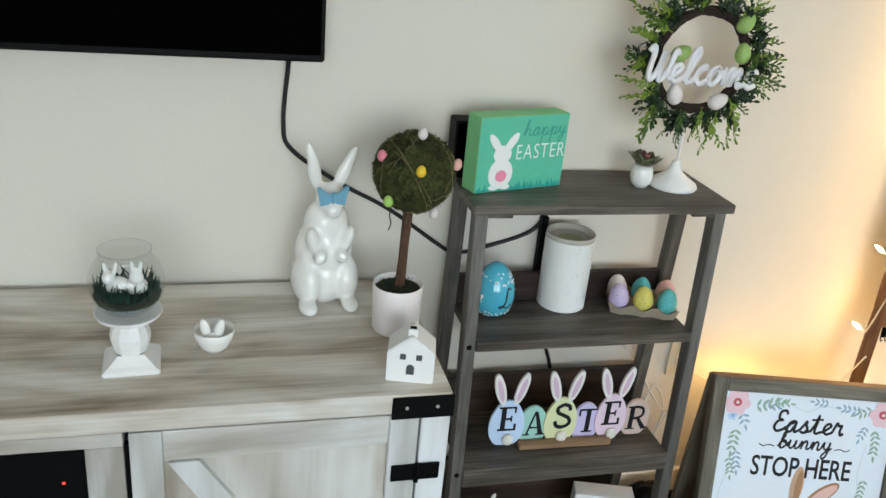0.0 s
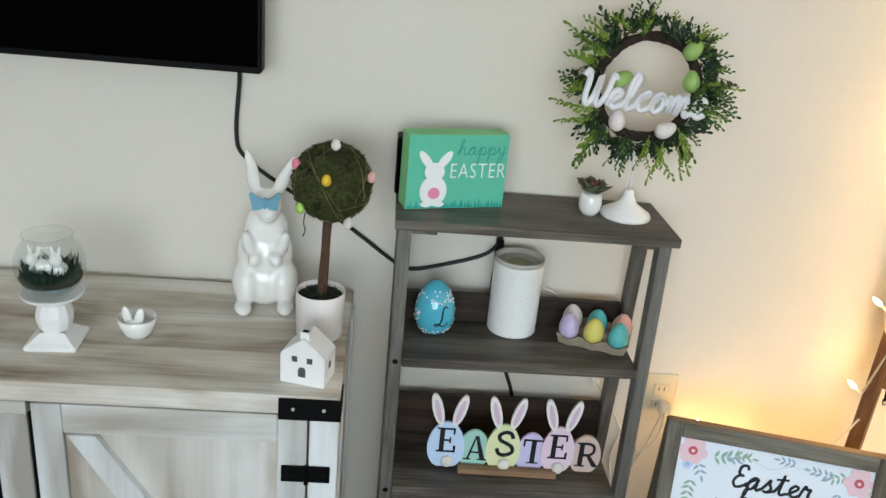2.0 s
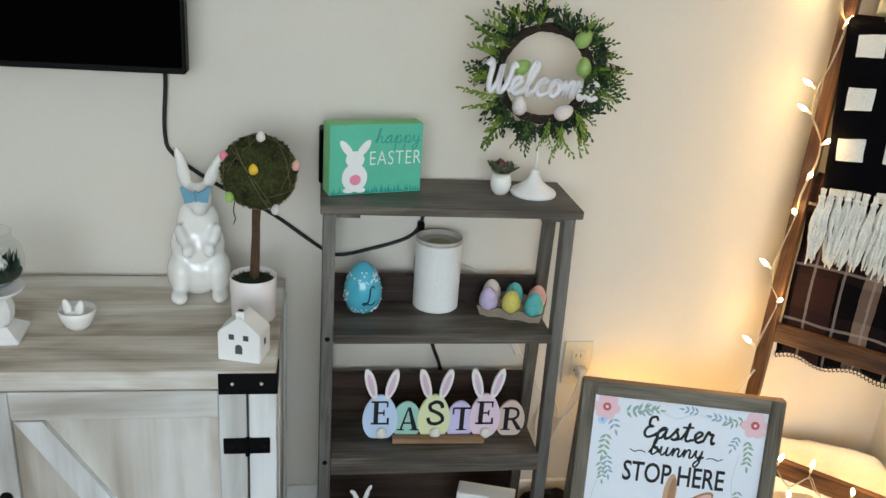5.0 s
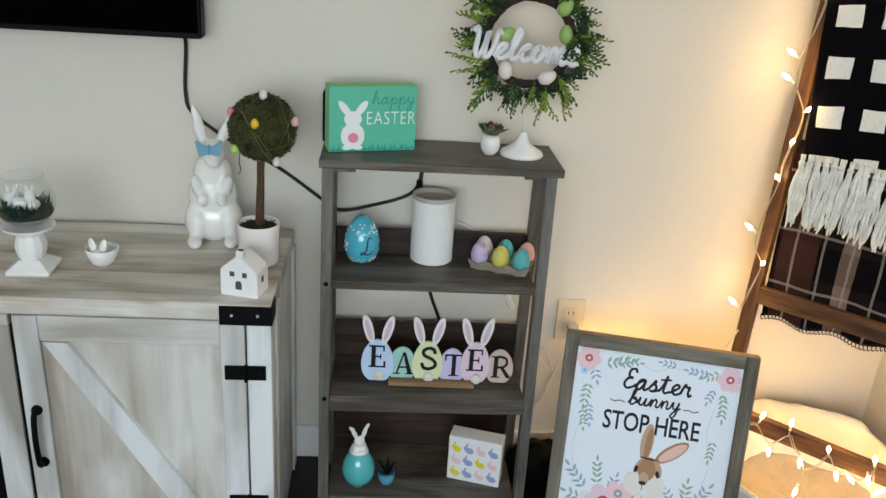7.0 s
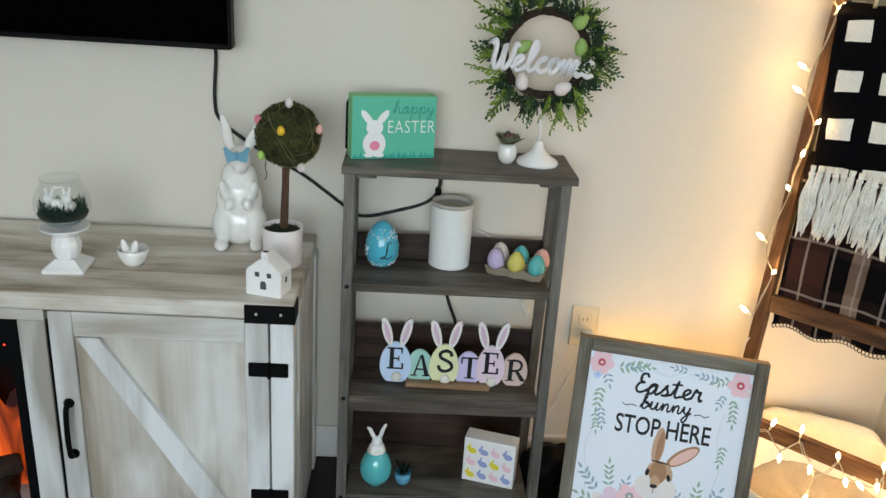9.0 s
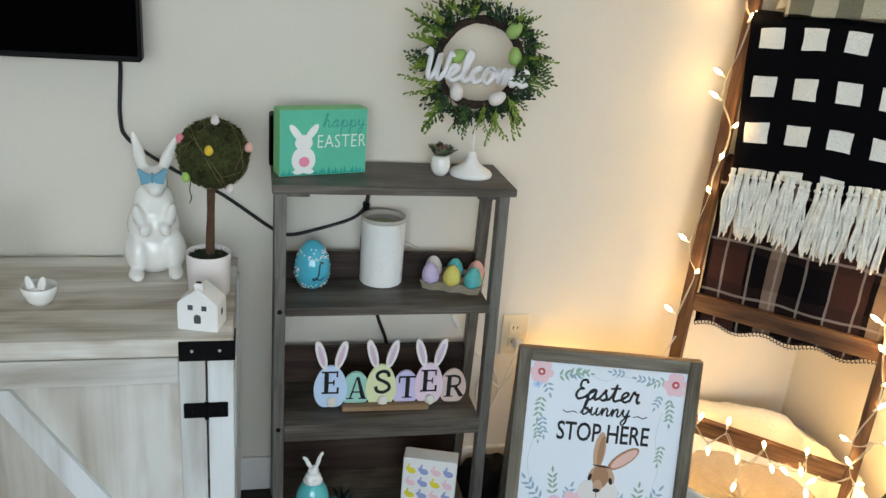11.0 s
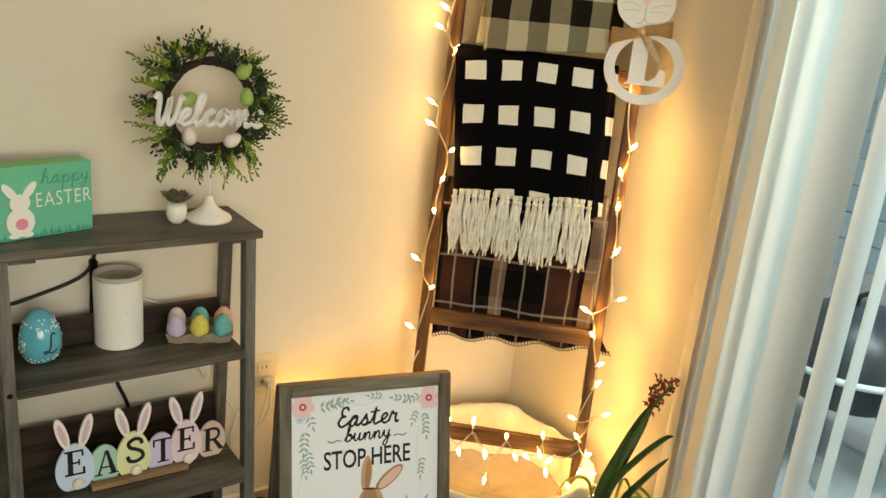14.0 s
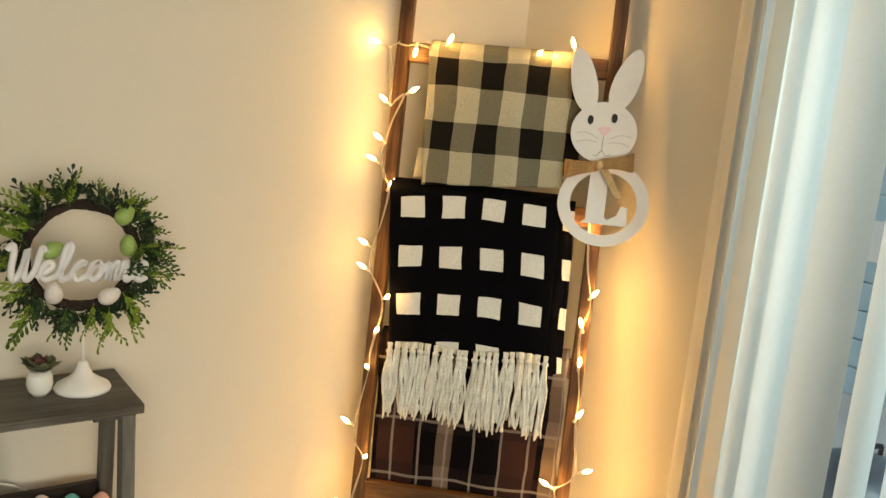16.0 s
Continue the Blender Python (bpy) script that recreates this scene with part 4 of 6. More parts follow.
cup = thing("rabbit_cup", "small white ceramic cup with rabbit ears at the rim", "cup", (-0.018, 1.243, SH), -10)
part("cup_body", lathe([(0, 0), (0.018, 0), (0.026, 0.010), (0.032, 0.025), (0.034, 0.038), (0.0325, 0.039), (0.030, 0.026), (0.022, 0.012), (0, 0.010)], 32), CERAMIC, cup, smooth=True)
for s in (-1, 1):
    part("ear", ball(bmesh.new(), (0.011 * s, -0.014, 0.043), (0.0085, 0.0050, 0.021), 12, (0, 14 * s, 0)), CERAMIC, cup, smooth=True)
part("head", ball(bmesh.new(), (0, -0.016, 0.026), (0.016, 0.013, 0.014), 14), CERAMIC, cup, smooth=True)

topi = thing("topiary", "moss ball topiary with tiny eggs in a white pot", "plant", (0.298, 1.290, SH), 0)
part("pot", lathe([(0, 0), (0.040, 0), (0.042, 0.003), (0.045, 0.088), (0.0445, 0.090), (0.0425, 0.089), (0.041, 0.078), (0, 0.078)], 40), BLUSH_POT, topi, "smooth blush white ceramic pot", True)
bm = lathe([(0, 0.086), (0.02, 0.085), (0.034, 0.082), (0.041, 0.079), (0, 0.0785)], 24)
part("pot_moss", bm, MOSS_DARK, topi, smooth=True)
rg = random.Random(6)
bm = bmesh.new()
for k in range(260):
    a, r = rg.uniform(0, 6.28), 0.038 * math.sqrt(rg.random())
    p = Vector((r * math.cos(a), r * math.sin(a), 0.084 - 0.004 * r / 0.04))
    d = Vector((rg.gauss(0, 1), rg.gauss(0, 1), abs(rg.gauss(0, 1)))).normalized() * rg.uniform(0.005, 0.012)
    w = d.orthogonal().normalized() * 0.0014
    bm.faces.new([bm.verts.new(q) for q in (p - w, p + w, p + d)])
tagged(part("moss_tuft", bm, MOSS, topi), "", "", "", "stuff")
for k in range(4):
    pts = [(0.002 + 0.008 * z / 0.2 + 0.0045 * math.cos(k * 1.57 + 9 * z), 0.0045 * math.sin(k * 1.57 + 9 * z), 0.078 + z) for z in [0.02 * j for j in range(9)]]
    part("stem", tube(bmesh.new(), pts, 0.0042 if k else 0.0055, 7), TWIG, topi, "twisted brown twig stem", True)
BC = Vector((0.013, 0, 0.297))
bm = bmesh.new()
bmesh.ops.create_icosphere(bm, subdivisions=5, radius=0.066)
for v in bm.verts:
    n = v.co.normalized()
    v.co += n * (0.008 * noise.fractal(n * 9, 0.7, 2.0, 4) + 0.004 * noise.noise(n * 45)) + BC - Vector((0, 0, 0))
part("moss_ball", bm, MOSS, topi, "green brown moss ball", True)
rg = random.Random(11)
for k in range(20):
    ax = Vector((rg.gauss(0, 1), rg.gauss(0, 1), rg.gauss(0, 1))).normalized()
    u1 = ax.orthogonal().normalized()
    u2 = ax.cross(u1)
    a0, span, off = rg.uniform(0, 6.28), rg.uniform(1.2, 4.5), rg.uniform(-0.035, 0.035)
    rr = math.sqrt(0.0695 ** 2 - off * off)
    pts = [BC + ax * off + (u1 * math.cos(a0 + span * j / 16) + u2 * math.sin(a0 + span * j / 16)) * rr * (1 + 0.025 * math.sin(j * 1.3 + k) + 0.02 * math.sin(j * 2.9 + 2 * k)) for j in range(17)]
    part("wrapped_twig", tube(bmesh.new(), pts, rg.uniform(0.0004, 0.0008), 5), VINE_TWIG, topi)
bm = bmesh.new()
for k in range(4600):
    n = Vector((rg.gauss(0, 1), rg.gauss(0, 1), rg.gauss(0, 1))).normalized()
    p = BC + n * 0.0655
    d = (n + Vector((rg.gauss(0, 0.7), rg.gauss(0, 0.7), rg.gauss(0, 0.7)))).normalized() * rg.uniform(0.004, 0.010)
    s = d.orthogonal().normalized() * 0.0009
    bm.faces.new([bm.verts.new(q) for q in (p - s, p + s, p + d)])
tagged(part("moss_nap", bm, MOSS, topi), "", "", "", "stuff")
for (x, y, z), c in (((0.005, -0.02, 0.072), "white"), ((-0.060, -0.02, 0.034), "rose"), ((0.068, -0.02, 0.020), "pink"), ((-0.005, -0.068, 0.024), "gold"), ((-0.050, -0.044, -0.036), "lime"), ((0.032, -0.035, -0.061), "white")):
    e = part("tiny_egg", lathe(egg_profile(0.0082, 0.021), 14, (0, 0, -0.0105)), EGGCOL[c], topi, "tiny %s egg" % c, True)
    e.matrix_local = pose(*(BC + Vector((x, y, z))), 12, 10 * x / 0.05, 0)
part("moss_wisp", tube(bmesh.new(), smooth_path([BC + Vector((-0.042, -0.03, -0.048)), BC + Vector((-0.044, -0.034, -0.066)), BC + Vector((-0.041, -0.034, -0.080)), BC + Vector((-0.045, -0.034, -0.092))], 4), 0.0011, 5), MOSS, topi)

house = thing("ceramic_house", "little white ceramic house with cut out windows", "ornament", (0.2857, 1.1060, SH), -15.0)
HW, HD, HH, HR = 0.0385, 0.056, 0.055, 0.086
bm = bmesh.new()
pent = [(-HW, 0), (HW, 0), (HW, HH), (0, HR), (-HW, HH)]
plate(pent, 0, HD, bm)
bmesh.ops.bevel(bm, geom=list(bm.edges), offset=0.002, segments=2, affect="EDGES")
part("shell", bm, MATTE_WHITE, house)
part("chimney", cube(-0.008, 0.008, 0.008, 0.022, HR - 0.012, HR + 0.008, bev=0.001), MATTE_WHITE, house)
part("chimney_opening", cube(-0.005, 0.005, 0.011, 0.019, HR + 0.008, HR + 0.0084, bev=0), BLACK_PLASTIC, house)
for x in (-0.013, 0.013):
    part("window", cube(x - 0.0048, x + 0.0048, -0.0006, 0.0, 0.043, 0.053, bev=0), WINDOW_DARK, house)
arch = [(-0.0065, 0.016), (0.0065, 0.016), (0.0065, 0.028)] + [(0.0065 * math.cos(a), 0.028 + 0.0065 * math.sin(a)) for a in (0.4, 0.8, 1.2, 1.57, 1.94, 2.34, 2.74)] + [(-0.0065, 0.028)]
part("doorway", plate(arch, -0.0006, 0.0), WINDOW_DARK, house)
part("window", cube(HW, HW + 0.0006, 0.022, 0.031, 0.028, 0.040, bev=0), WINDOW_DARK, house)

# ---- things on the shelf: top board ----
blk = thing("box_sign", "green wooden box sign reading happy EASTER", "sign", (0.441, 1.354, H1), 15.0)
part("block", cube(0, 0.194, 0.001, 0.046, 0, 0.142, bev=0.0012), GREEN_BOX, blk)
part("face", cube(0.001, 0.193, 0.0002, 0.0009, 0.001, 0.141, bev=0), GREEN_FACE, blk)
cx, cz = 0.052, 0.031
part("rabbit_print", plate(oval(cx, cz + 0.004, 0.026, 0.029, 0), -0.0009, 0.0002), WHITE_INK, blk)
part("rabbit_print", plate(oval(cx, cz + 0.041, 0.019, 0.017, 0), -0.0013, 0.0002), WHITE_INK, blk)
for s in (-1, 1):
    part("rabbit_print", plate(oval(cx + s * 0.0175, cz + 0.063, 0.0078, 0.021, -s * 38), -0.0016, 0.0002), WHITE_INK, blk)
    part("rabbit_print", plate(oval(cx + s * 0.012, cz - 0.022, 0.011, 0.005, 0), -0.0016, 0.0002), WHITE_INK, blk)
part("tail_print", plate(oval(cx + 0.001, cz + 0.0, 0.0115, 0.011, 0), -0.0024, -0.0018), PINK_INK, blk)
w = part("lettering", text_mesh("EASTER", 0.036, 0.0004, spacing=1.1, bold=-0.0005), WHITE_INK, blk, "white capital letters EASTER")
w.matrix_local = pose(0.136, -0.0002, 0.072) @ Matrix.Diagonal((0.865, 1, 1.15, 1))
w = part("lettering", script("happy", 0.0150, 0.0011, 0, 0.4, 1.15), GREEN_DARK, blk, "dark green handwritten word happy")
w.matrix_local = pose(0.140, -0.0004, 0.104)
rg = random.Random(3)
bm = bmesh.new()
x = 0.002
while x < 0.188:
    h = rg.uniform(0.006, 0.020)
    plate([(x, 0.002), (x + 0.006, 0.002), (x + 0.003 + rg.uniform(-0.004, 0.004), h)], -0.0003, 0.0002, bm)
    x += rg.uniform(0.003, 0.007)
part("grass_print", bm, GREEN_BLADE, blk, "teal painted grass blades")

dark = thing("black_speaker", "small black box standing behind the green sign", "speaker", (0.437, 1.440, H1), 0)
part("case", cube(-0.016, 0.05, 0.0, 0.05, 0, 0.112, bev=0.003), BLACK_PLASTIC, dark)
part("grille", cube(-0.013, 0.047, -0.001, 0.0, 0.004, 0.108, bev=0), SCREEN, dark)

succ = thing("succulent_pot", "tiny succulent in a white egg shaped pot", "plant", (0.796, 1.400, H1), 0)
part("pot", lathe([(0, 0), (0.013, 0), (0.020, 0.010), (0.0225, 0.022), (0.021, 0.036), (0.017, 0.045), (0.015, 0.044), (0, 0.040)], 28), CERAMIC, succ, smooth=True)
def rosette(parent, z, rings, mats, seed):
    rg = random.Random(seed)
    for count, lean, length, width, mat in rings:
        for k in range(count):
            bm = bmesh.new()
            rows = []
            for j in range(6):
                t = j / 5
                hw = width * math.sin(math.pi * (0.12 + 0.86 * t) ** 0.8) if j < 5 else 0.0006
                rows.append([bm.verts.new((-hw, length * t, 0.0015 * t)), bm.verts.new((0, length * t, -0.0022 * (1 - t))), bm.verts.new((hw, length * t, 0.0015 * t))])
            for a, b in zip(rows, rows[1:]):
                bm.faces.new((a[0], a[1], b[1], b[0]))
                bm.faces.new((a[1], a[2], b[2], b[1]))
            bmesh.ops.solidify(bm, geom=list(bm.faces), thickness=0.0012)
            lf = part("leaf", bm, mat, parent, smooth=True)
            lf.matrix_local = pose(0, 0, z, 0, 0, 360 * k / count + rg.uniform(-9, 9)) @ pose(0, 0.002, 0, lean + rg.uniform(-7, 7))
rosette(succ, 0.045, ((7, 26, 0.038, 0.0165, SUCC), (6, 44, 0.034, 0.0150, SUCC), (5, 62, 0.028, 0.0115, SUCC_RED)), None, 5)

# wreath on a stand
ws = thing("wreath_stand", "white enamel stand with a round weighted base", "stand", (0.868, 1.402, H1), 0)
part("base", lathe([(0, 0), (0.047, 0), (0.049, 0.004), (0.046, 0.010), (0.030, 0.020), (0.017, 0.030), (0.011, 0.042), (0.0085, 0.052), (0.0055, 0.054), (0, 0.054)], 40), MATTE_WHITE, ws, smooth=True)
part("stem", tube(bmesh.new(), [(0, 0.0, 0.052), (-0.002, -0.004, 0.09), (-0.006, -0.012, 0.13), (-0.009, -0.020, 0.166)], 0.0028, 8), MATTE_WHITE, ws, smooth=True)
WC = Vector((0.856, 1.374, 1.153))
wr = thing("wreath", "green boxwood wreath with eggs and a white wooden word Welcome", "wreath", WC, -2)
rg = random.Random(21)
for k in range(5):
    pts = []
    for j in range(48):
        a = 2 * math.pi * j / 48
        rr = 0.090 + 0.005 * math.cos(5 * a + k * 1.3) + 0.0015 * math.sin(11 * a + k)
        pts.append((rr * math.cos(a), 0.005 * math.sin(5 * a + k * 1.3), rr * math.sin(a)))
    part("vine", tube(bmesh.new(), pts, 0.0042, 6, closed=True), VINE, wr, "dark brown grapevine ring", True)
def sprig(seed, length, leafmat, broad=1.0):
    """A curved stem with pairs of small blunt leaves, along +x from the origin."""
    rg = random.Random(seed)
    bm = bmesh.new()
    curve = rg.uniform(-0.35, 0.35)
    def at(t):
        return Vector((length * t, 0.012 * math.sin(2.2 * t + seed), length * curve * t * t))
    tube(bm, [at(t / 6) for t in range(7)], [0.0014 - 0.0010 * t / 7 for t in range(7)], 5)
    n = max(4, int(length / 0.0125))
    for j in range(n + 1):
        t = 0.10 + 0.90 * j / n
        p = at(t)
        for s in ((-1, 1) if j < n else (0,)):
            d = Vector((rg.uniform(0.8, 1.4), rg.uniform(-0.8, 0.5), s * rg.uniform(0.25, 0.9))).normalized()
            l, w = rg.uniform(0.014, 0.024) * (1.15 - 0.30 * t), rg.uniform(0.0028, 0.0044) * broad
            side = d.cross(Vector((rg.uniform(-0.6, 0.6), 1, rg.uniform(-0.6, 0.6)))).normalized() * w
            nn = d.cross(side).normalized() * 0.0014
            rim = [bm.verts.new(v) for v in (p, p + d * l * 0.40 + side * 0.75, p + d * l * 0.72 + side, p + d * l * 0.95 + side * 0.5, p + d * l, p + d * l * 0.95 - side * 0.5, p + d * l * 0.72 - side, p + d * l * 0.40 - side * 0.75)]
            hub = bm.verts.new(p + d * l * 0.6 + nn)
            for k in range(8):
                bm.faces.new((rim[k], rim[(k + 1) % 8], hub))
    me = bpy.data.meshes.new("sprig")
    bm.to_mesh(me)
    bm.free()
    me.materials.append(leafmat)
    return me
LONG = [sprig(q, l, m) for q, l, m in ((1, 0.100, LEAF_A), (2, 0.092, LEAF_B), (3, 0.084, LEAF_A), (4, 0.105, LEAF_B), (5, 0.076, LEAF_C), (6, 0.088, LEAF_A))]
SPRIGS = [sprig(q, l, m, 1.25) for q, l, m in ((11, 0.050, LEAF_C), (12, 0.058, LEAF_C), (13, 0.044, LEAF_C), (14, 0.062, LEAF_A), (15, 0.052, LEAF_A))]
# bunches round the ring: angle, spread, sprigs, reach
for mid, spread, count, reach in ((141, 10, 6, 1.22), (110, 9, 5, 1.20), (64, 9, 5, 0.80), (38, 10, 6, 0.84), (12, 9, 6, 0.92), (-15, 8, 6, 1.0), (-43, 9, 6, 1.05), (-72, 9, 6, 1.0), (-99, 9, 6, 1.0), (-130, 7, 4, 1.2), (-154, 6, 3, 1.05), (-176, 8, 4, 1.05), (165, 6, 3, 0.95)):
    for k in range(count):
        a = mid + rg.uniform(-spread, spread)
        lean = rg.uniform(-26, 34)
        m = pose(0, 0, 0, 0, -a, 0) @ pose(0.090 + rg.uniform(-0.002, 0.012), rg.uniform(-0.016, 0.006), 0, 0, lean, rg.uniform(-24, 12)) @ Matrix.Scale(reach * rg.uniform(0.48, 0.77), 4)
        shared("sprig", rg.choice(LONG), wr, m)
    # short sprigs close to the ring, mostly in the darkest leaf colour
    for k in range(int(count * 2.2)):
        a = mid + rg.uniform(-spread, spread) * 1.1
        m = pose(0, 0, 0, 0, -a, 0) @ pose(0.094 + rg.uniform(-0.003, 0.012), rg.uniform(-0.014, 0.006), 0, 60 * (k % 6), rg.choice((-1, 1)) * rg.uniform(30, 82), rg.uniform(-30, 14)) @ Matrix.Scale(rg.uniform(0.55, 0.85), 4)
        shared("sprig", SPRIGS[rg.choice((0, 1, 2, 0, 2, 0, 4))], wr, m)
# leaves that cover the end of the word
for k in range(6):
    a = -24 + 6 * k
    shared("sprig", SPRIGS[(3, 4, 1, 3, 0, 4)[k]], wr, pose(0, 0, 0, 0, -a, 0) @ pose(0.070, -0.042, 0, 50 * k, rg.uniform(-40, 40), 14) @ Matrix.Scale(0.62, 4))
for x, z, tilt, mat, lab in ((-0.050, 0.014, 60, GREEN_EGG, "light green glitter egg"), (0.073, 0.020, -5, GREEN_EGG, "light green glitter egg"), (0.066, 0.074, 40, GREEN_EGG, "light green glitter egg"), (-0.047, -0.060, -8, EGGCOL["white"], "white speckled egg"), (0.044, -0.070, 62, EGGCOL["white"], "white speckled egg")):
    e = part("egg", lathe(egg_profile(0.0145, 0.040), 20, (0, 0, -0.02)), mat, wr, lab, True)
    e.matrix_local = pose(x, -0.016, z, 0, tilt, 0)
w = part("wooden_word", script("Welcome", 0.031, 0.0058, 0, 0.6, 0.92), WELCOME, wr, "white painted script word Welcome", True)
w.matrix_local = pose(-0.013, -0.030, -0.036) @ pose(0, 0, 0, 0, 2, 0)

# ---- second board ----
eg = thing("painted_egg", "glossy blue egg with white dots and a black letter L", "egg", (0.5175, 1.390, H2), 0)
part("shell", lathe(egg_profile(0.0405, 0.117), 36), AQUA, eg, smooth=True)
def egg_r(z, r=0.0405, h=0.117):
    a = math.acos(max(-1, min(1, 1 - 2 * z / h)))
    return r * math.sin(a) * (1 + 0.16 * math.cos(a))
rg = random.Random(9)
bm = bmesh.new()
for k in range(84):
    z = rg.choice((rg.uniform(0.010, 0.024), rg.uniform(0.080, 0.102), rg.uniform(0.03, 0.085)))
    az = radians(rg.uniform(-180, 0))
    if 0.026 < z < 0.080 and -2.35 < az < -0.5:
        az = radians(rg.uniform(-178, -140))
    rr = egg_r(z) - 0.0010
    ball(bm, (rr * math.cos(az), rr * math.sin(az), z), (0.0018, 0.0018, 0.0025), 6)
tagged(part("dots", bm, WHITE_INK, eg, "white painted dots", True), "", "", "", "stuff")
bm = script("L", 0.021, 0.0016, 0, 0.6)
for v in bm.verts:
    z = v.co.z + 0.034
    rr = egg_r(z)
    az = v.co.x / 0.038 + 0.26 - math.pi / 2
    d = rr + 0.0002 + (v.co.y if abs(v.co.y) < 0.001 else math.copysign(0.001, v.co.y))
    v.co = Vector((d * math.cos(az), d * math.sin(az), z))
part("lettering", bm, BLACK_INK, eg, "black script letter L")

cw = thing("wax_warmer", "tall white speckled ceramic wax warmer", "wax warmer", (0.681, 1.430, H2), 0)
part("body", lathe([(0, 0), (0.047, 0), (0.050, 0.003), (0.0505, 0.140), (0.0505, 0.152), (0.0455, 0.154), (0.0455, 0.140), (0, 0.140)], 48), SPECKLED, cw, smooth=False)
part("dish", lathe([(0, 0.146), (0.030, 0.146), (0.042, 0.152), (0.0452, 0.160), (0.0492, 0.163), (0.0500, 0.160), (0.0500, 0.1535), (0.046, 0.1532), (0, 0.142)], 48), STONEWARE, cw, "grey stoneware dish", True)
part("wax", lathe([(0, 0.1465), (0.0325, 0.1465), (0.0325, 0.1482), (0, 0.1485)], 32), WAX, cw, "pale green wax")
rg = random.Random(2)
bm = bmesh.new()
for k in range(26):
    az, z = rg.uniform(-math.pi, 0), rg.uniform(0.01, 0.145)
    ball(bm, (0.0505 * math.cos(az), 0.0505 * math.sin(az), z), (0.0011, 0.0011, 0.0011), 5)
tagged(part("speckles", bm, STONEWARE, cw), "", "", "", "stuff")

ct = thing("egg_carton", "half carton of pulp holding six speckled pastel eggs", "egg carton", (0.8470, 1.393, H2), -20)
bm = bmesh.new()
nx, ny = 37, 25
grid = []
for j in range(ny):
    row = []
    for i in range(nx):
        x, y = -0.072 + 0.144 * i / (nx - 1), -0.048 + 0.096 * j / (ny - 1)
        h = 0.017 + 0.010 * abs(math.sin(math.pi * (x + 0.072) / 0.048 + math.pi / 2)) ** 2 * abs(math.sin(math.pi * (y + 0.048) / 0.048 + math.pi / 2)) ** 2 - 0.013 * (math.sin(math.pi * (x + 0.072) / 0.048) ** 2) * (math.sin(math.pi * (y + 0.048) / 0.048) ** 2)
        row.append(bm.verts.new((x, y, h + 0.0012 * noise.noise(Vector((x * 90, y * 90, 0))))))
    grid.append(row)
for j in range(ny - 1):
    for i in range(nx - 1):
        bm.faces.new((grid[j][i], grid[j][i + 1], grid[j + 1][i + 1], grid[j + 1][i]))
for line in (grid[0], [r[-1] for r in grid], grid[-1][::-1], [r[0] for r in grid][::-1]):
    low = [bm.verts.new((v.co.x * 0.90, v.co.y * 0.88, 0.0 + 0.003 * abs(math.sin(65 * v.co.x)))) for v in line]
    for k in range(len(line) - 1):
        bm.faces.new((line[k], low[k], low[k + 1], line[k + 1]))
part("tray", bm, CARTON, ct, "grey brown moulded pulp tray")
for i, j, c in ((0, 0, "lavender"), (1, 0, "yellow"), (2, 0, "teal"), (0, 1, "white"), (1, 1, "teal"), (2, 1, "pink")):
    e = part("speckled_egg", lathe(egg_profile(0.0205, 0.056), 22), EGGCOL[c], ct, "speckled %s egg" % c, True)
    e.matrix_local = pose(-0.048 + 0.048 * i, -0.024 + 0.048 * j, 0.006, 4 * (j - 0.5), 5 * (i - 1), 20 * i)
    bm = bmesh.new()
    rg = random.Random(i + 7 * j)
    for k in range(16):
        z, az = rg.uniform(0.02, 0.052), rg.uniform(-math.pi, 0)
        rr = egg_r(z, 0.0205, 0.056)
        ball(bm, (rr * math.cos(az), rr * math.sin(az), z), 0.0007, 5)
    tagged(part("speckles", bm, TWIG, e), "", "", "", "stuff")

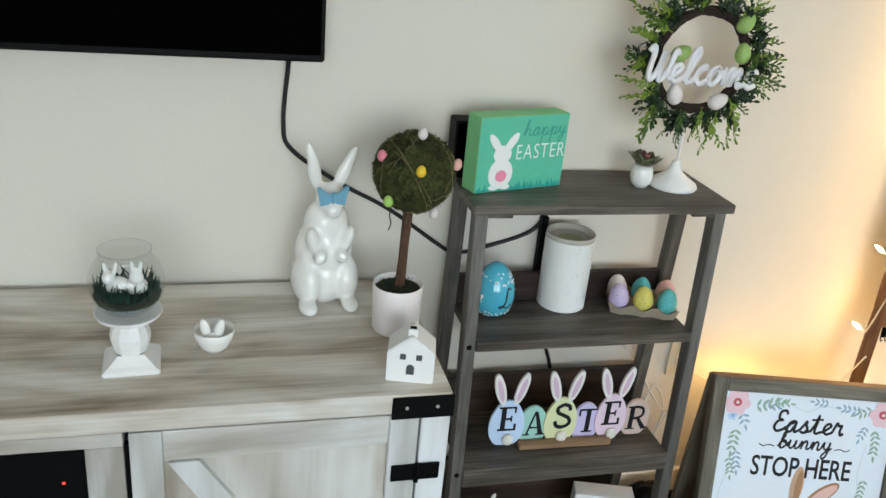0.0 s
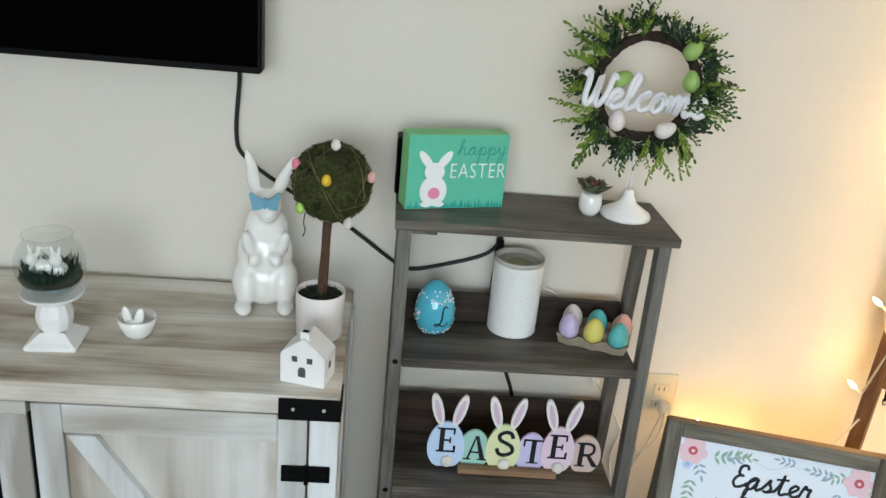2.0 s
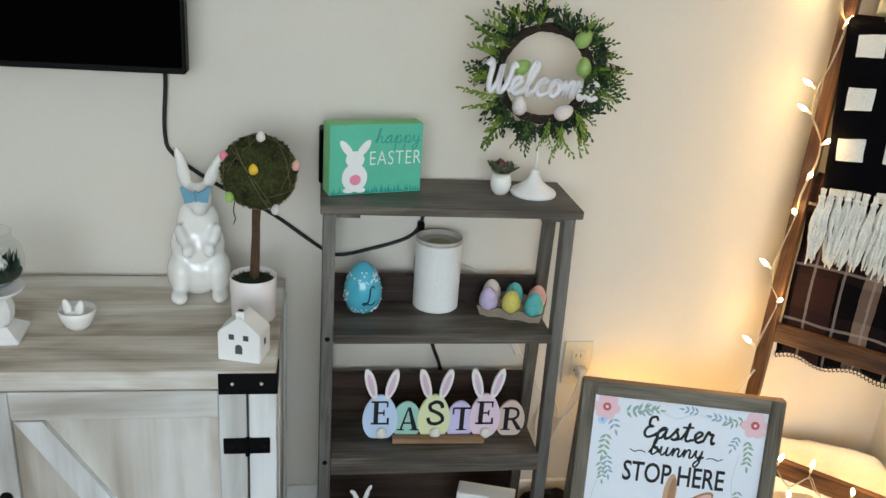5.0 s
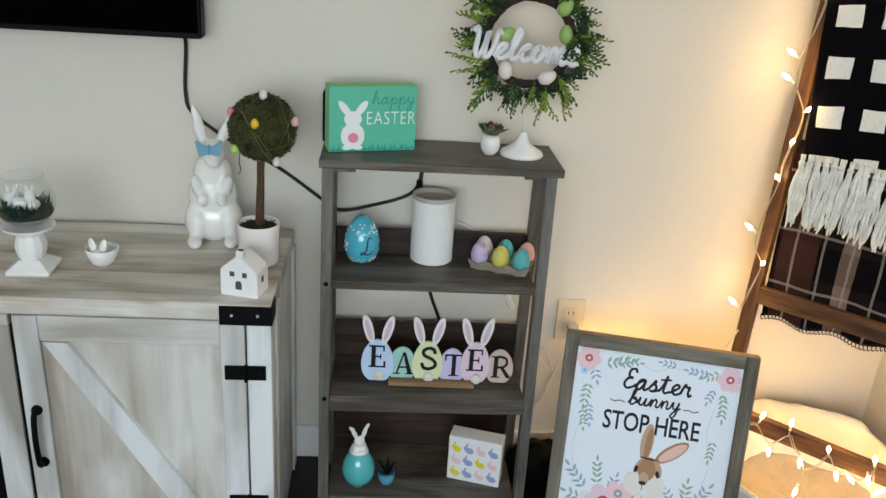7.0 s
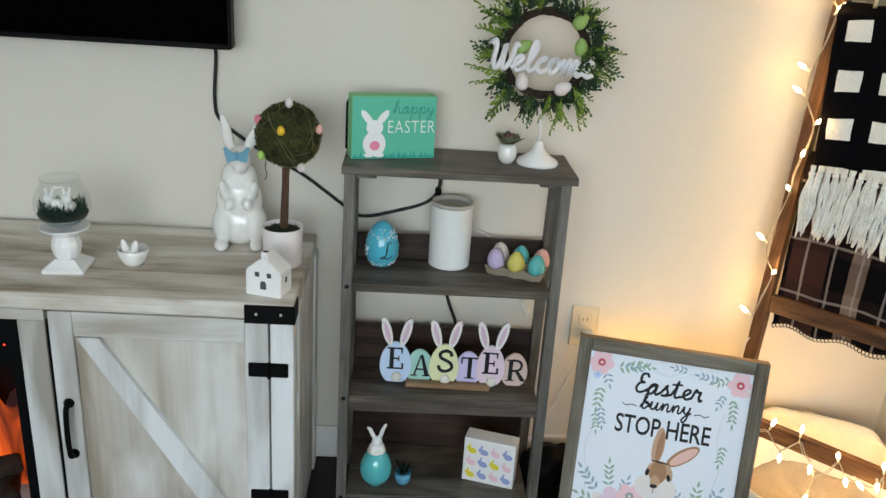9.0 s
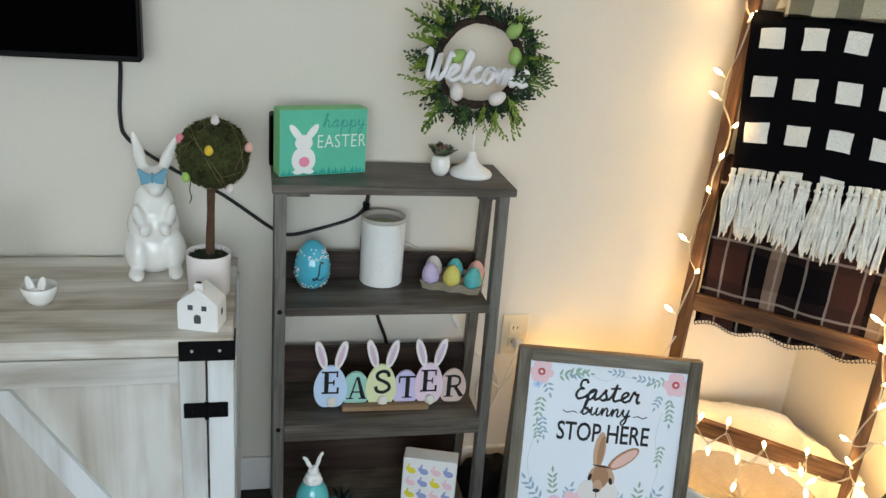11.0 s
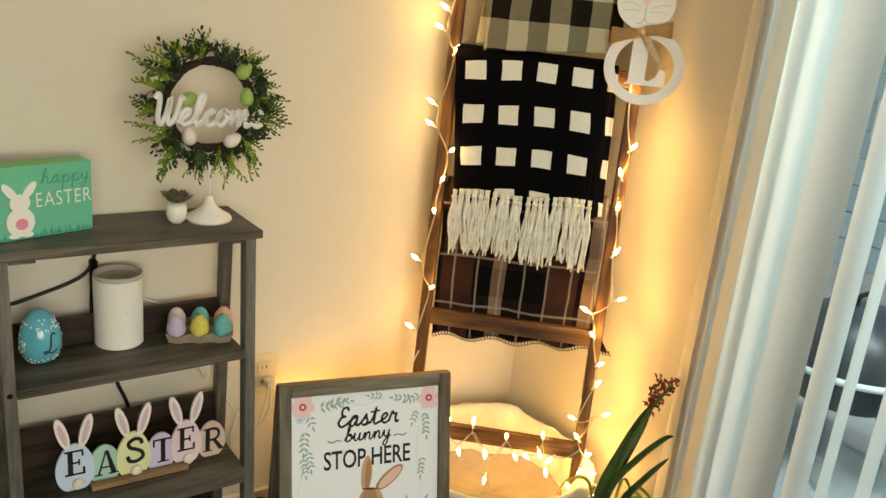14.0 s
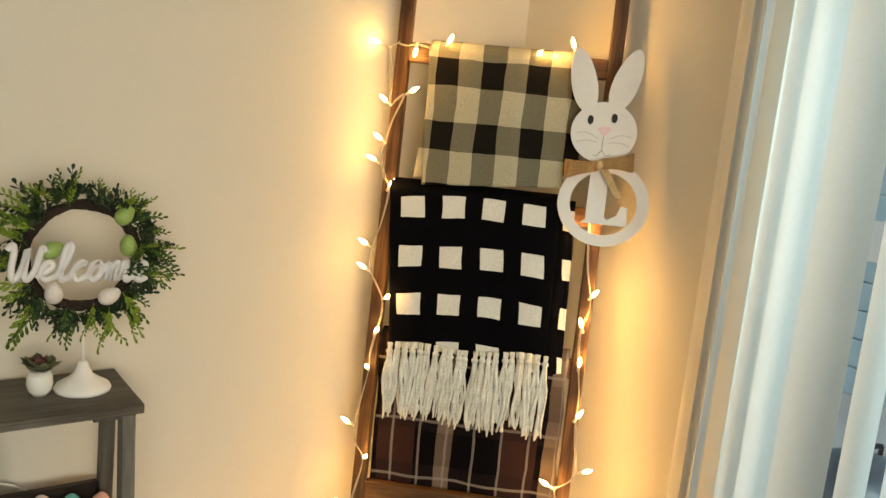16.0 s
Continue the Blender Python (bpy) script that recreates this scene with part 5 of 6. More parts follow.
# ---- third board ----
es = thing("easter_word_sign", "pastel wooden eggs with rabbit ears spelling EASTER", "sign", (0.0205, 1.354, H3), -1.5)
es.matrix_world = es.matrix_world @ Matrix.Diagonal((0.964, 1.0, 1.07, 1.0))
part("base_strip", cube(0.592, 0.805, -0.022, -0.0025, 0, 0.012, bev=0.001), RAWWOOD, es, "bare wood strip")
for ch, x0, x1, top, ears, c, yy in (("E", 0.525, 0.601, 0.104, True, "sky", -0.002), ("A", 0.592, 0.657, 0.086, False, "mint", 0.002), ("S", 0.651, 0.722, 0.105, True, "lemon", -0.002),
                                     ("T", 0.716, 0.780, 0.087, False, "lilac", 0.002), ("E", 0.771, 0.839, 0.107, True, "pinkish", -0.002), ("R", 0.835, 0.899, 0.089, False, "peach", 0.002)):
    xm, hw = (x0 + x1) / 2, (x1 - x0) / 2 + 0.002
    z0 = 0.002 + 0.004 * (xm > 0.75)
    zm, hh = z0 + (top - z0) * 0.47, (top - z0) * 0.53
    pts = [(x, max(z, z0)) for x, z in oval(xm, zm, hw, hh, 0, 32, 0.10)]
    e = part("egg_letter", plate(pts, yy, yy + 0.006), INK[c], es, "pastel wooden egg with letter " + ch)
    if ears:
        for s in (-1, 1):
            ear = part("ear", plate(oval(xm + s * 0.024, top + 0.026, 0.0115, 0.036, -s * 17), yy - 0.001, yy + 0.005), INK["pale"], e)
            part("inner_ear", plate(oval(xm + s * 0.0235, top + 0.025, 0.0055, 0.026, -s * 17), yy - 0.0016, yy - 0.001), INK["mauve"], e)
        part("pom_tail", ball(bmesh.new(), (xm + 0.004, yy - 0.006, 0.018), (0.013, 0.008, 0.0125), 14), FLEECE, e, "white fluffy pompom tail", True)
    lt = part("letter", serif(ch, 0.055), BLACK_INK, e, "black letter " + ch)
    lt.matrix_local = pose(xm + 0.003, yy - 0.0012, 0.019 + 0.017 * ears)

# ---- lowest board ----
jar = thing("egg_jar", "teal glazed egg jar with a white rabbit on its lid", "jar", (0.5265, 1.306, H4), 12)
part("body", lathe([(0, 0), (0.018, 0)] + [(r, z) for r, z in egg_profile(0.040, 0.104)[2:-3]] + [(0.016, 0.097), (0, 0.097)], 36), TEAL, jar, smooth=True)
part("lid_rim", lathe([(0.018, 0.0965), (0.024, 0.0975), (0.022, 0.101), (0.0, 0.103)], 28), CERAMIC, jar, smooth=True)
figurine("rabbit_knob", [((0, 0, 0.010), (0.020, 0.018, 0.013), (0, 0, 0)), ((0, -0.002, 0.026), (0.014, 0.014, 0.015), (0, 0, 0)), ((-0.012, 0, 0.048), (0.006, 0.005, 0.019), (0, -24, 0)), ((0.012, 0, 0.050), (0.006, 0.005, 0.020), (0, 16, 0)), ((-0.019, 0, 0.063), (0.005, 0.0045, 0.010), (0, -50, 0)), ((0.019, 0, 0.067), (0.005, 0.0045, 0.009), (0, 30, 0)),
    ((-0.012, -0.012, 0.006), (0.008, 0.008, 0.007), (0, 0, 0)), ((0.012, -0.012, 0.006), (0.008, 0.008, 0.007), (0, 0, 0))], CERAMIC, "", "", (0, 0, 0.098), 0, 0.0017, jar)
ep = thing("eggshell_pot", "little blue cracked eggshell pot with a dark succulent", "plant", (0.596, 1.306, H4), 0)
pr = [(0, 0), (0.010, 0.001), (0.017, 0.008), (0.0205, 0.020), (0.020, 0.034)]
bm = lathe(pr, 24)
top = [v for v in bm.verts if v.co.z > 0.033]
for k, v in enumerate(sorted(top, key=lambda v: math.atan2(v.co.y, v.co.x))):
    v.co.z += 0.005 if k % 2 else -0.001
bmesh.ops.solidify(bm, geom=list(bm.faces), thickness=0.0015)
part("shell", bm, SKY_GLAZE, ep, smooth=True)
rosette(ep, 0.028, ((6, 48, 0.040, 0.0045, DARK_LEAF), (5, 68, 0.040, 0.0045, DARK_LEAF)), None, 8)
bb = thing("rabbit_print_block", "white wooden block printed with rows of pastel rabbits", "ornament", (0.748, 1.332, H4), -17)
part("block", cube(0, 0.134, 0.001, 0.050, 0, 0.128, bev=0.002), MATTE_WHITE, bb)
for j in range(3):
    for i in range(4):
        c = ("yellow", "peri", "blush", "peri", "blush", "peri", "yellow", "blush", "yellow", "peri", "blush", "peri")[4 * (2 - j) + i]
        x, z = 0.022 + 0.031 * i, 0.021 + 0.036 * j
        bm = plate(oval(x, z, 0.0115, 0.0085, -12, 14), 0.0002, 0.001)
        plate(oval(x - 0.009, z + 0.006, 0.006, 0.0055, 0, 12), -0.0002, 0.001, bm)
        plate(oval(x - 0.007, z + 0.0145, 0.0025, 0.0065, -14, 10), -0.0005, 0.001, bm)
        part("rabbit_print", bm, INK[c], bb)


# ---- leaning easel sign ----
SG = thing("easel_sign", "white printed sign in a weathered grey wooden frame", "sign", (0.967, 1.168, 0.0), -14.0)
SW, SL = 0.432, 0.530
TILT_S = pose(0, 0, 0, -13.6)
def tilted(ob, m=Matrix.Identity(4)):
    ob.matrix_local = TILT_S @ m
    return ob
for name, a, mat in (("frame_side", (0, 0.030, 0, 0.028, 0, SL), FRAME_Z), ("frame_side", (SW - 0.030, SW, 0, 0.028, 0, SL), FRAME_Z), ("frame_top", (0.0302, SW - 0.0302, 0.0005, 0.028, SL - 0.030, SL), FRAME), ("frame_bottom", (0.0302, SW - 0.0302, 0.0005, 0.028, 0.02, 0.05), FRAME)):
    tilted(part(name, cube(*a, bev=0.002), mat, SG))
tilted(part("top_edge", cube(0.001, SW - 0.001, 0.0005, 0.0275, SL + 0.0003, SL + 0.002, bev=0), RAWWOOD, SG, "bare brown wood edge"))
tilted(part("panel", cube(0.0295, SW - 0.0295, 0.011, 0.016, 0.045, SL - 0.0295, bev=0), PAPER, SG, "white printed panel"))
back = part("rear_leg_frame", cube(0.002, SW - 0.002, -0.012, 0.006, -0.50, 0.0, bev=0.002), FRAME_Z, SG, "folding rear board")
back.matrix_local = TILT_S @ pose(0, 0.0405, SL - 0.006) @ pose(0, 0, 0, 20)
FY = 0.0108
def ink(pts, c, lift=0.0, name="print"):
    pts = [(x + (0.0 if name == "rabbit_print" else 0.015), z) for x, z in pts]
    return tilted(part(name, plate(pts, FY - 0.0005 - lift, FY), INK[c] if isinstance(c, str) else c, SG))
def word(bm, x, z, label, sx=1.0, sz=1.0):
    return tilted(part("lettering", bm, BLACK_INK, SG, label), pose(x, FY - 0.0004, z) @ Matrix.Diagonal((sx, 1, sz, 1)))
word(script("Easter", 0.0240, 0.0029, 0, 0.3, 1.05), 0.218, 0.416, "black handwritten word Easter")
word(script("bunny", 0.0190, 0.0021, 0, 0.3, 1.12), 0.218, 0.379, "black handwritten word bunny")
for s in (-1, 1):
    word(tube(bmesh.new(), smooth_path([(0, 0, 0), (s * 0.012, 0, 0.003), (s * 0.024, 0, -0.001), (s * 0.034, 0, 0.004)], 4), 0.0011, 6, flat=0.3), 0.218 + s * 0.066, 0.381, "thin black flourish")
word(text_mesh("STOP HERE", 0.050, 0.0003, bold=0.0006, spacing=0.98), 0.218, 0.333, "black capital letters STOP HERE", 0.90, 1.28)
# rabbit motif in plain shapes
for x, z, rx, rz, turn, c, lift in (
        (0.2155, 0.293, 0.0140, 0.046, -4, "fawn", 0.0), (0.2190, 0.290, 0.0075, 0.040, -4, "tan", 0.0003),
        (0.2740, 0.277, 0.0160, 0.044, -51, "tan", 0.0001), (0.2760, 0.277, 0.0115, 0.037, -51, "inner", 0.0004),
        (0.2220, 0.105, 0.0560, 0.058, 0, "fawn", 0.0002), (0.1880, 0.110, 0.0180, 0.044, 12, "tan", 0.0005), (0.2580, 0.112, 0.0180, 0.044, -12, "tan", 0.0005),
        (0.2210, 0.125, 0.0260, 0.044, 0, "pale", 0.0008), (0.2230, 0.130, 0.0050, 0.032, 4, "inner", 0.0010),
        (0.2260, 0.222, 0.0320, 0.036, 0, "fawn", 0.0007), (0.1990, 0.190, 0.0250, 0.028, 0, "pale", 0.0012), (0.2450, 0.188, 0.0250, 0.028, 0, "pale", 0.0014),
        (0.2230, 0.228, 0.0200, 0.028, 0, "tan", 0.0016), (0.2190, 0.205, 0.0110, 0.016, 0, "fawn", 0.0019)):
    ink(oval(x, z, rx, rz, turn), c, lift, "rabbit_print")
ink(oval(0.217, 0.194, 0.0085, 0.0048, 0), BLACK_INK, 0.0023, "rabbit_print")
ink(oval(0.2175, 0.184, 0.0012, 0.009, 0), "tan", 0.0023, "rabbit_print")
for x, z, t in ((0.1985, 0.226, -14), (0.2485, 0.2195, 14)):
    ink(oval(x, z, 0.0042, 0.0088, t), BLACK_INK, 0.0023, "rabbit_print")
ink(oval(0.224, 0.2545, 0.021, 0.0018, -6), BLACK_INK, 0.0021, "rabbit_print")
rg = random.Random(31)
def bloom(x, z, r, c1, c2):
    x, z, r = x + 0.014, z + (0.006 if z > 0.3 else 0.062), r * (1.2 if r > 0.012 else 1.0)
    bm = bmesh.new()
    for k in range(6):
        a = radians(60 * k + rg.uniform(-10, 10))
        plate(oval(x + 0.62 * r * math.cos(a), z + 0.62 * r * math.sin(a), r * 0.52, r * 0.45, math.degrees(a), 12), FY - 0.0009 - 0.00012 * k, FY, bm)
    tilted(part("flower_print", bm, INK[c1], SG))
    ink(oval(x - 0.015, z, r * 0.34, r * 0.34), c2, 0.0022, "flower_print")
    ink(oval(x - 0.015, z, r * 0.13, r * 0.13), "pale", 0.0027, "flower_print")
def spray(x, z, turn, n, size, c):
    x, z, n, size = x + 0.014, z + (0.006 if z > 0.3 else 0.062), max(2, int(n * 0.8)), size * 1.12
    bm = bmesh.new()
    tx, tz = math.cos(radians(turn)), math.sin(radians(turn))
    for k in range(n):
        px, pz = x + tx * k * size * 0.72, z + tz * k * size * 0.72
        for s in (-1, 1):
            plate(leaf_shape(px, pz, size, size * 0.17, turn + s * rg.uniform(35, 65)), FY - 0.0004 - 0.00003 * k, FY, bm)
    plate(leaf_shape(x + tx * n * size * 0.72, z + tz * n * size * 0.72, size, size * 0.17, turn), FY - 0.0007, FY, bm)
    tilted(part("leaf_print", bm, INK[c], SG))
for x, z, r, c1, c2 in ((0.044, 0.468, 0.022, "blush", "rose"), (0.362, 0.463, 0.022, "blush", "rose"), (0.038, 0.438, 0.010, "sky", "blue"), (0.385, 0.446, 0.011, "pale", "blush"),
                        (0.120, 0.072, 0.032, "pinkish", "rose"), (0.152, 0.096, 0.024, "blush", "grey"), (0.085, 0.060, 0.024, "pale", "blush"), (0.280, 0.054, 0.015, "sky", "blue"), (0.305, 0.078, 0.026, "pinkish", "blush"), (0.338, 0.054, 0.020, "blush", "grey"), (0.300, 0.052, 0.011, "pale", "grey")):
    bloom(x, z, r, c1, c2)
for x, z, t, n, s, c in ((0.088, 0.462, 12, 5, 0.016, "sage"), (0.100, 0.470, -14, 4, 0.013, "slate"), (0.050, 0.405, -95, 6, 0.015, "sage"), (0.044, 0.34, -80, 5, 0.012, "sage"), (0.312, 0.465, 172, 5, 0.013, "slate"), (0.352, 0.425, -85, 7, 0.014, "sage"), (0.330, 0.432, -110, 4, 0.012, "slate"),
                         (0.056, 0.30, -80, 5, 0.013, "slate"), (0.060, 0.44, -70, 3, 0.014, "slate"), (0.345, 0.31, -95, 6, 0.013, "sage"), (0.335, 0.47, -160, 4, 0.013, "sage"), (0.13, 0.475, -5, 4, 0.012, "sage"), (0.24, 0.478, 175, 4, 0.012, "slate"), (0.07, 0.10, 130, 5, 0.018, "slate"), (0.10, 0.115, 95, 6, 0.016, "sage"), (0.13, 0.10, 70, 4, 0.015, "slate"), (0.300, 0.095, 85, 6, 0.016, "sage"), (0.33, 0.11, 55, 4, 0.017, "slate"), (0.275, 0.095, 120, 4, 0.014, "slate"), (0.06, 0.07, 160, 2, 0.018, "sage"), (0.35, 0.07, 15, 2, 0.016, "sage")):
    spray(x, z, t, n, s, c)
for s, x in ((1, 0.052), (-1, 0.352)):
    tilted(part("line_print", tube(bmesh.new(), smooth_path([(x, FY, 0.40), (x + s * 0.008, FY, 0.33), (x - s * 0.006, FY, 0.26), (x + s * 0.006, FY, 0.18), (x + s * 0.002, FY, 0.11)], 6), 0.0006, 5, flat=0.5), INK["line"], SG))
tilted(part("line_print", tube(bmesh.new(), smooth_path([(0.11, FY, 0.468), (0.16, FY, 0.478), (0.21, FY, 0.464), (0.25, FY, 0.478), (0.30, FY, 0.468)], 6), 0.0006, 5, flat=0.5), INK["line"], SG))

# ---- blanket ladder ----
LM = pose(1.6118, 1.1889, 0.0, -5.711, 0, -43.0)
def leaning(ob, m=Matrix.Identity(4)):
    ob.matrix_world = LM @ m
    return ob
lad = leaning(thing("blanket_ladder", "brown stained wooden blanket ladder leaning across the corner", "ladder"))
RL, RR = -0.243, 0.220
for x in (RL, RR):
    part("rail", cube(x - 0.0145, x + 0.0145, -0.017, 0.017, 0.004, 1.735, bev=0.002), LADDER, lad)
RUNGS = (0.262, 0.585, 0.925, 1.262, 1.583)
for h in RUNGS:
    part("rung", cube(RL + 0.0148, RR - 0.0148, -0.013, 0.013, h - 0.021, h + 0.021, bev=0.002), LADDER_X, lad)


def drape(name, label, mat, corners, over, front, folds, seed, thick=0.006, back_drop=0.12, hem=0.0, flare=1.0):
    """A folded blanket hung over a rung: corners (s left top, s right top, s left bottom, s right bottom, bottom left h, bottom right h); front: depth at top and bottom."""
    a0, a1, b0, b1, h0, h1 = corners
    bm = bmesh.new()
    nu, nv, nb = 56, 60, 12
    rows = []
    for j in range(nb + nv + 1):
        row = []
        for i in range(nu + 1):
            u = i / nu
            if j < nb:
                k = j / nb
                t, z, y = 0.0, over - back_drop * (1 - k) ** 1.2, 0.024 - 0.006 * k
                if k > 0.75:
                    y -= 0.02 * (k - 0.75) * 4 * 0.6
            else:
                t = (j - nb) / nv
                zb = h0 + (h1 - h0) * u
                z = over + (zb - over) * t
                y = front[0] + (front[1] - front[0]) * t
                if t < 0.06:
                    y = y * (t / 0.06) ** 0.5
            w = t ** flare
            x = (a0 + (a1 - a0) * u) * (1 - w) + (b0 + (b1 - b0) * u) * w
            n1 = noise.noise(Vector((u * 5.0 + seed, t * 1.2, seed * 0.7)))
            amp = folds * min(1.0, t * 3)
            y += amp * (0.55 * math.sin(u * 17 + seed + 1.5 * n1) + 0.9 * n1)
            z += 0.004 * noise.noise(Vector((u * 3.1, t * 2, seed))) * t + hem * (t ** 8) * math.sin(u * 24 + seed)
            x += 0.005 * noise.noise(Vector((u * 2, t * 4, seed + 9)))
            row.append(bm.verts.new((x, y, z)))
        rows.append(row)
    for p, q in zip(rows, rows[1:]):
        for i in range(nu):
            bm.faces.new((p[i], p[i + 1], q[i + 1], q[i]))
    ob = new(name, mesh_of(name, bm, mat, True))
    sol = ob.modifiers.new("thickness", "SOLIDIFY")
    sol.thickness, sol.offset = thick, 0.0
    return ob


def blanket(label):
    return leaning(thing("blanket", label, "blanket", group="blankets on the ladder"))


# checks run in the plane of the ladder, counted from its foot
top_bl = blanket("grey, cream and black buffalo check blanket folded over a rung")
LIFT = Matrix.Translation((0, 0, 1.434))
o = drape("fold", "", CHECK_BEIGE, (-0.180, 0.128, -0.168, 0.136, 1.295 - 1.434, 1.319 - 1.434), 1.610 - 1.434, (-0.026, -0.034), 0.004, 1.0, 0.010)
o.parent, o.matrix_local = top_bl, LIFT
o = drape("under_fold", "", CHECK_BEIGE, (-0.165, 0.158, -0.190, 0.168, 1.31 - 1.434, 1.35 - 1.434), 1.606 - 1.434, (-0.018, -0.018), 0.004, 2.0, 0.008)
o.parent, o.matrix_local = top_bl, LIFT

mid_bl = blanket("black blanket with white squares and a cream fringe")
LIFT = Matrix.Translation((0, 0, 1.2115))
o = drape("fold", "", CHECK_BLACK, (-0.237, 0.141, -0.196, 0.143, 0.930 - 1.2115, 0.944 - 1.2115), 1.300 - 1.2115, (-0.040, -0.050), 0.003, 3.0, 0.012)
o.parent, o.matrix_local = mid_bl, LIFT
o = drape("under_fold", "", CHECK_BLACK, (0.05, 0.172, 0.05, 0.184, 0.905 - 1.2115, 0.915 - 1.2115), 1.290 - 1.2115, (-0.020, -0.022), 0.005, 4.0, 0.010, 0.03)
o.parent, o.matrix_local = mid_bl, LIFT
rg = random.Random(17)
for k in range(21):
    u = (k + rg.uniform(-0.2, 0.2)) / 20
    s = -0.194 + 0.338 * u
    h = 0.938 + 0.012 * u + 0.004 * math.sin(9 * u)
    drop = 0.150 + 0.030 * u + rg.uniform(-0.016, 0.012)
    lean, bulge = rg.uniform(-0.009, 0.009), rg.uniform(0.0013, 0.0021)
    bm = bmesh.new()
    for j in range(8):
        length = drop + rg.choice((-0.030, -0.012, -0.006, 0.0, 0.004, 0.010)) + rg.uniform(-0.006, 0.006)
        wave, ph, out = rg.uniform(0.0012, 0.0042), rg.uniform(0, 6), rg.uniform(-0.009, 0.002)
        pts = []
        for q in range(11):
            t = q / 10
            grow = min(1.0, 0.30 + 2.2 * abs(t - 0.12))
            pts.append((s + (j - 3.5) * bulge * 1.25 * grow + lean * t * t + wave * math.sin(9 * t + ph) * min(1, 3 * t), -0.063 + out * grow - 0.004 * math.sin(3 * t + k), h + 0.006 - length * t))
        tube(bm, pts, [0.0024, 0.0028] + [rg.uniform(0.0022, 0.0043) for q in range(8)] + [0.0014], 5)
    ball(bm, (s, -0.066, h - 0.013), (0.0080, 0.006, 0.0062), 8)
    part("tassel", bm, FRINGE, mid_bl, smooth=True)

low_bl = blanket("brown and black plaid blanket with a stitched hem")
o = drape("fold", "", PLAID, (-0.224, 0.198, -0.222, 0.262, 0.524, 0.546), 0.965, (-0.020, 0.038), 0.006, 6.0, 0.006, 0.10, 0.007, 6.0)
o.parent, o.matrix_local = low_bl, Matrix.Identity(4)
bm = bmesh.new()
for k in range(58):
    u = k / 57
    x, z = -0.222 + 0.484 * u, 0.524 + 0.022 * u + 0.007 * math.sin(u * 24 + 6) - 0.002
    tube(bm, [(x, 0.032, z + 0.010), (x + 0.001, 0.030, z), (x + 0.003, 0.034, z - 0.006), (x + 0.007, 0.034, z - 0.002)], 0.0014, 5)
part("hem_stitching", bm, BLACK_INK, low_bl, "black whipstitched hem")

# ---- string lights ----
lights = leaning(thing("string_lights", "white cord fairy lights, lit warm, wound on the ladder", "string lights"))
bm = lathe([(0, 0), (0.0026, 0.0), (0.0042, 0.004), (0.0046, 0.010), (0.0032, 0.017), (0.0008, 0.0225), (0, 0.023)], 10)
BULB_ME = mesh_of("bulb", bm, BULB, True)
SOCK_ME = mesh_of("socket", lathe([(0, -0.013), (0.0030, -0.013), (0.0032, -0.001), (0.0026, 0.0008), (0, 0.0008)], 8), BULB_BASE, True)
LEFT = [(-0.303, 1.597), (-0.270, 1.473), (-0.206, 1.499), (-0.275, 1.390), (-0.285, 1.342), (-0.235, 1.291), (-0.285, 1.155), (-0.282, 1.101), (-0.215, 1.040), (-0.232, 0.963), (-0.246, 0.878), (-0.284, 0.745), (-0.228, 0.673), (-0.280, 0.555)]
TOP = [(-0.212, 1.580), (-0.138, 1.614), (0.057, 1.602), (0.126, 1.630)]
RIGHT = [(0.19, 1.23), (0.235, 1.102), (0.213, 1.034), (0.221, 0.947), (0.235, 0.832), (0.265, 0.712), (0.177, 0.667), (0.205, 0.605), (0.238, 0.529), (0.240, 0.469), (0.184, 0.370), (0.275, 0.388), (0.205, 0.318), (0.243, 0.271), (0.229, 0.218), (0.260, 0.216), (0.203, 0.167), (0.279, 0.149)]
BOTTOM = [(-0.205, 0.30), (-0.142, 0.299), (-0.074, 0.313), (-0.104, 0.222), (-0.033, 0.223), (0.116, 0.309), (0.115, 0.248), (0.079, 0.233), (0.051, 0.232), (0.143, 0.234), (0.138, 0.199), (-0.025, 0.144), (0.02, 0.29)]
rg = random.Random(40)
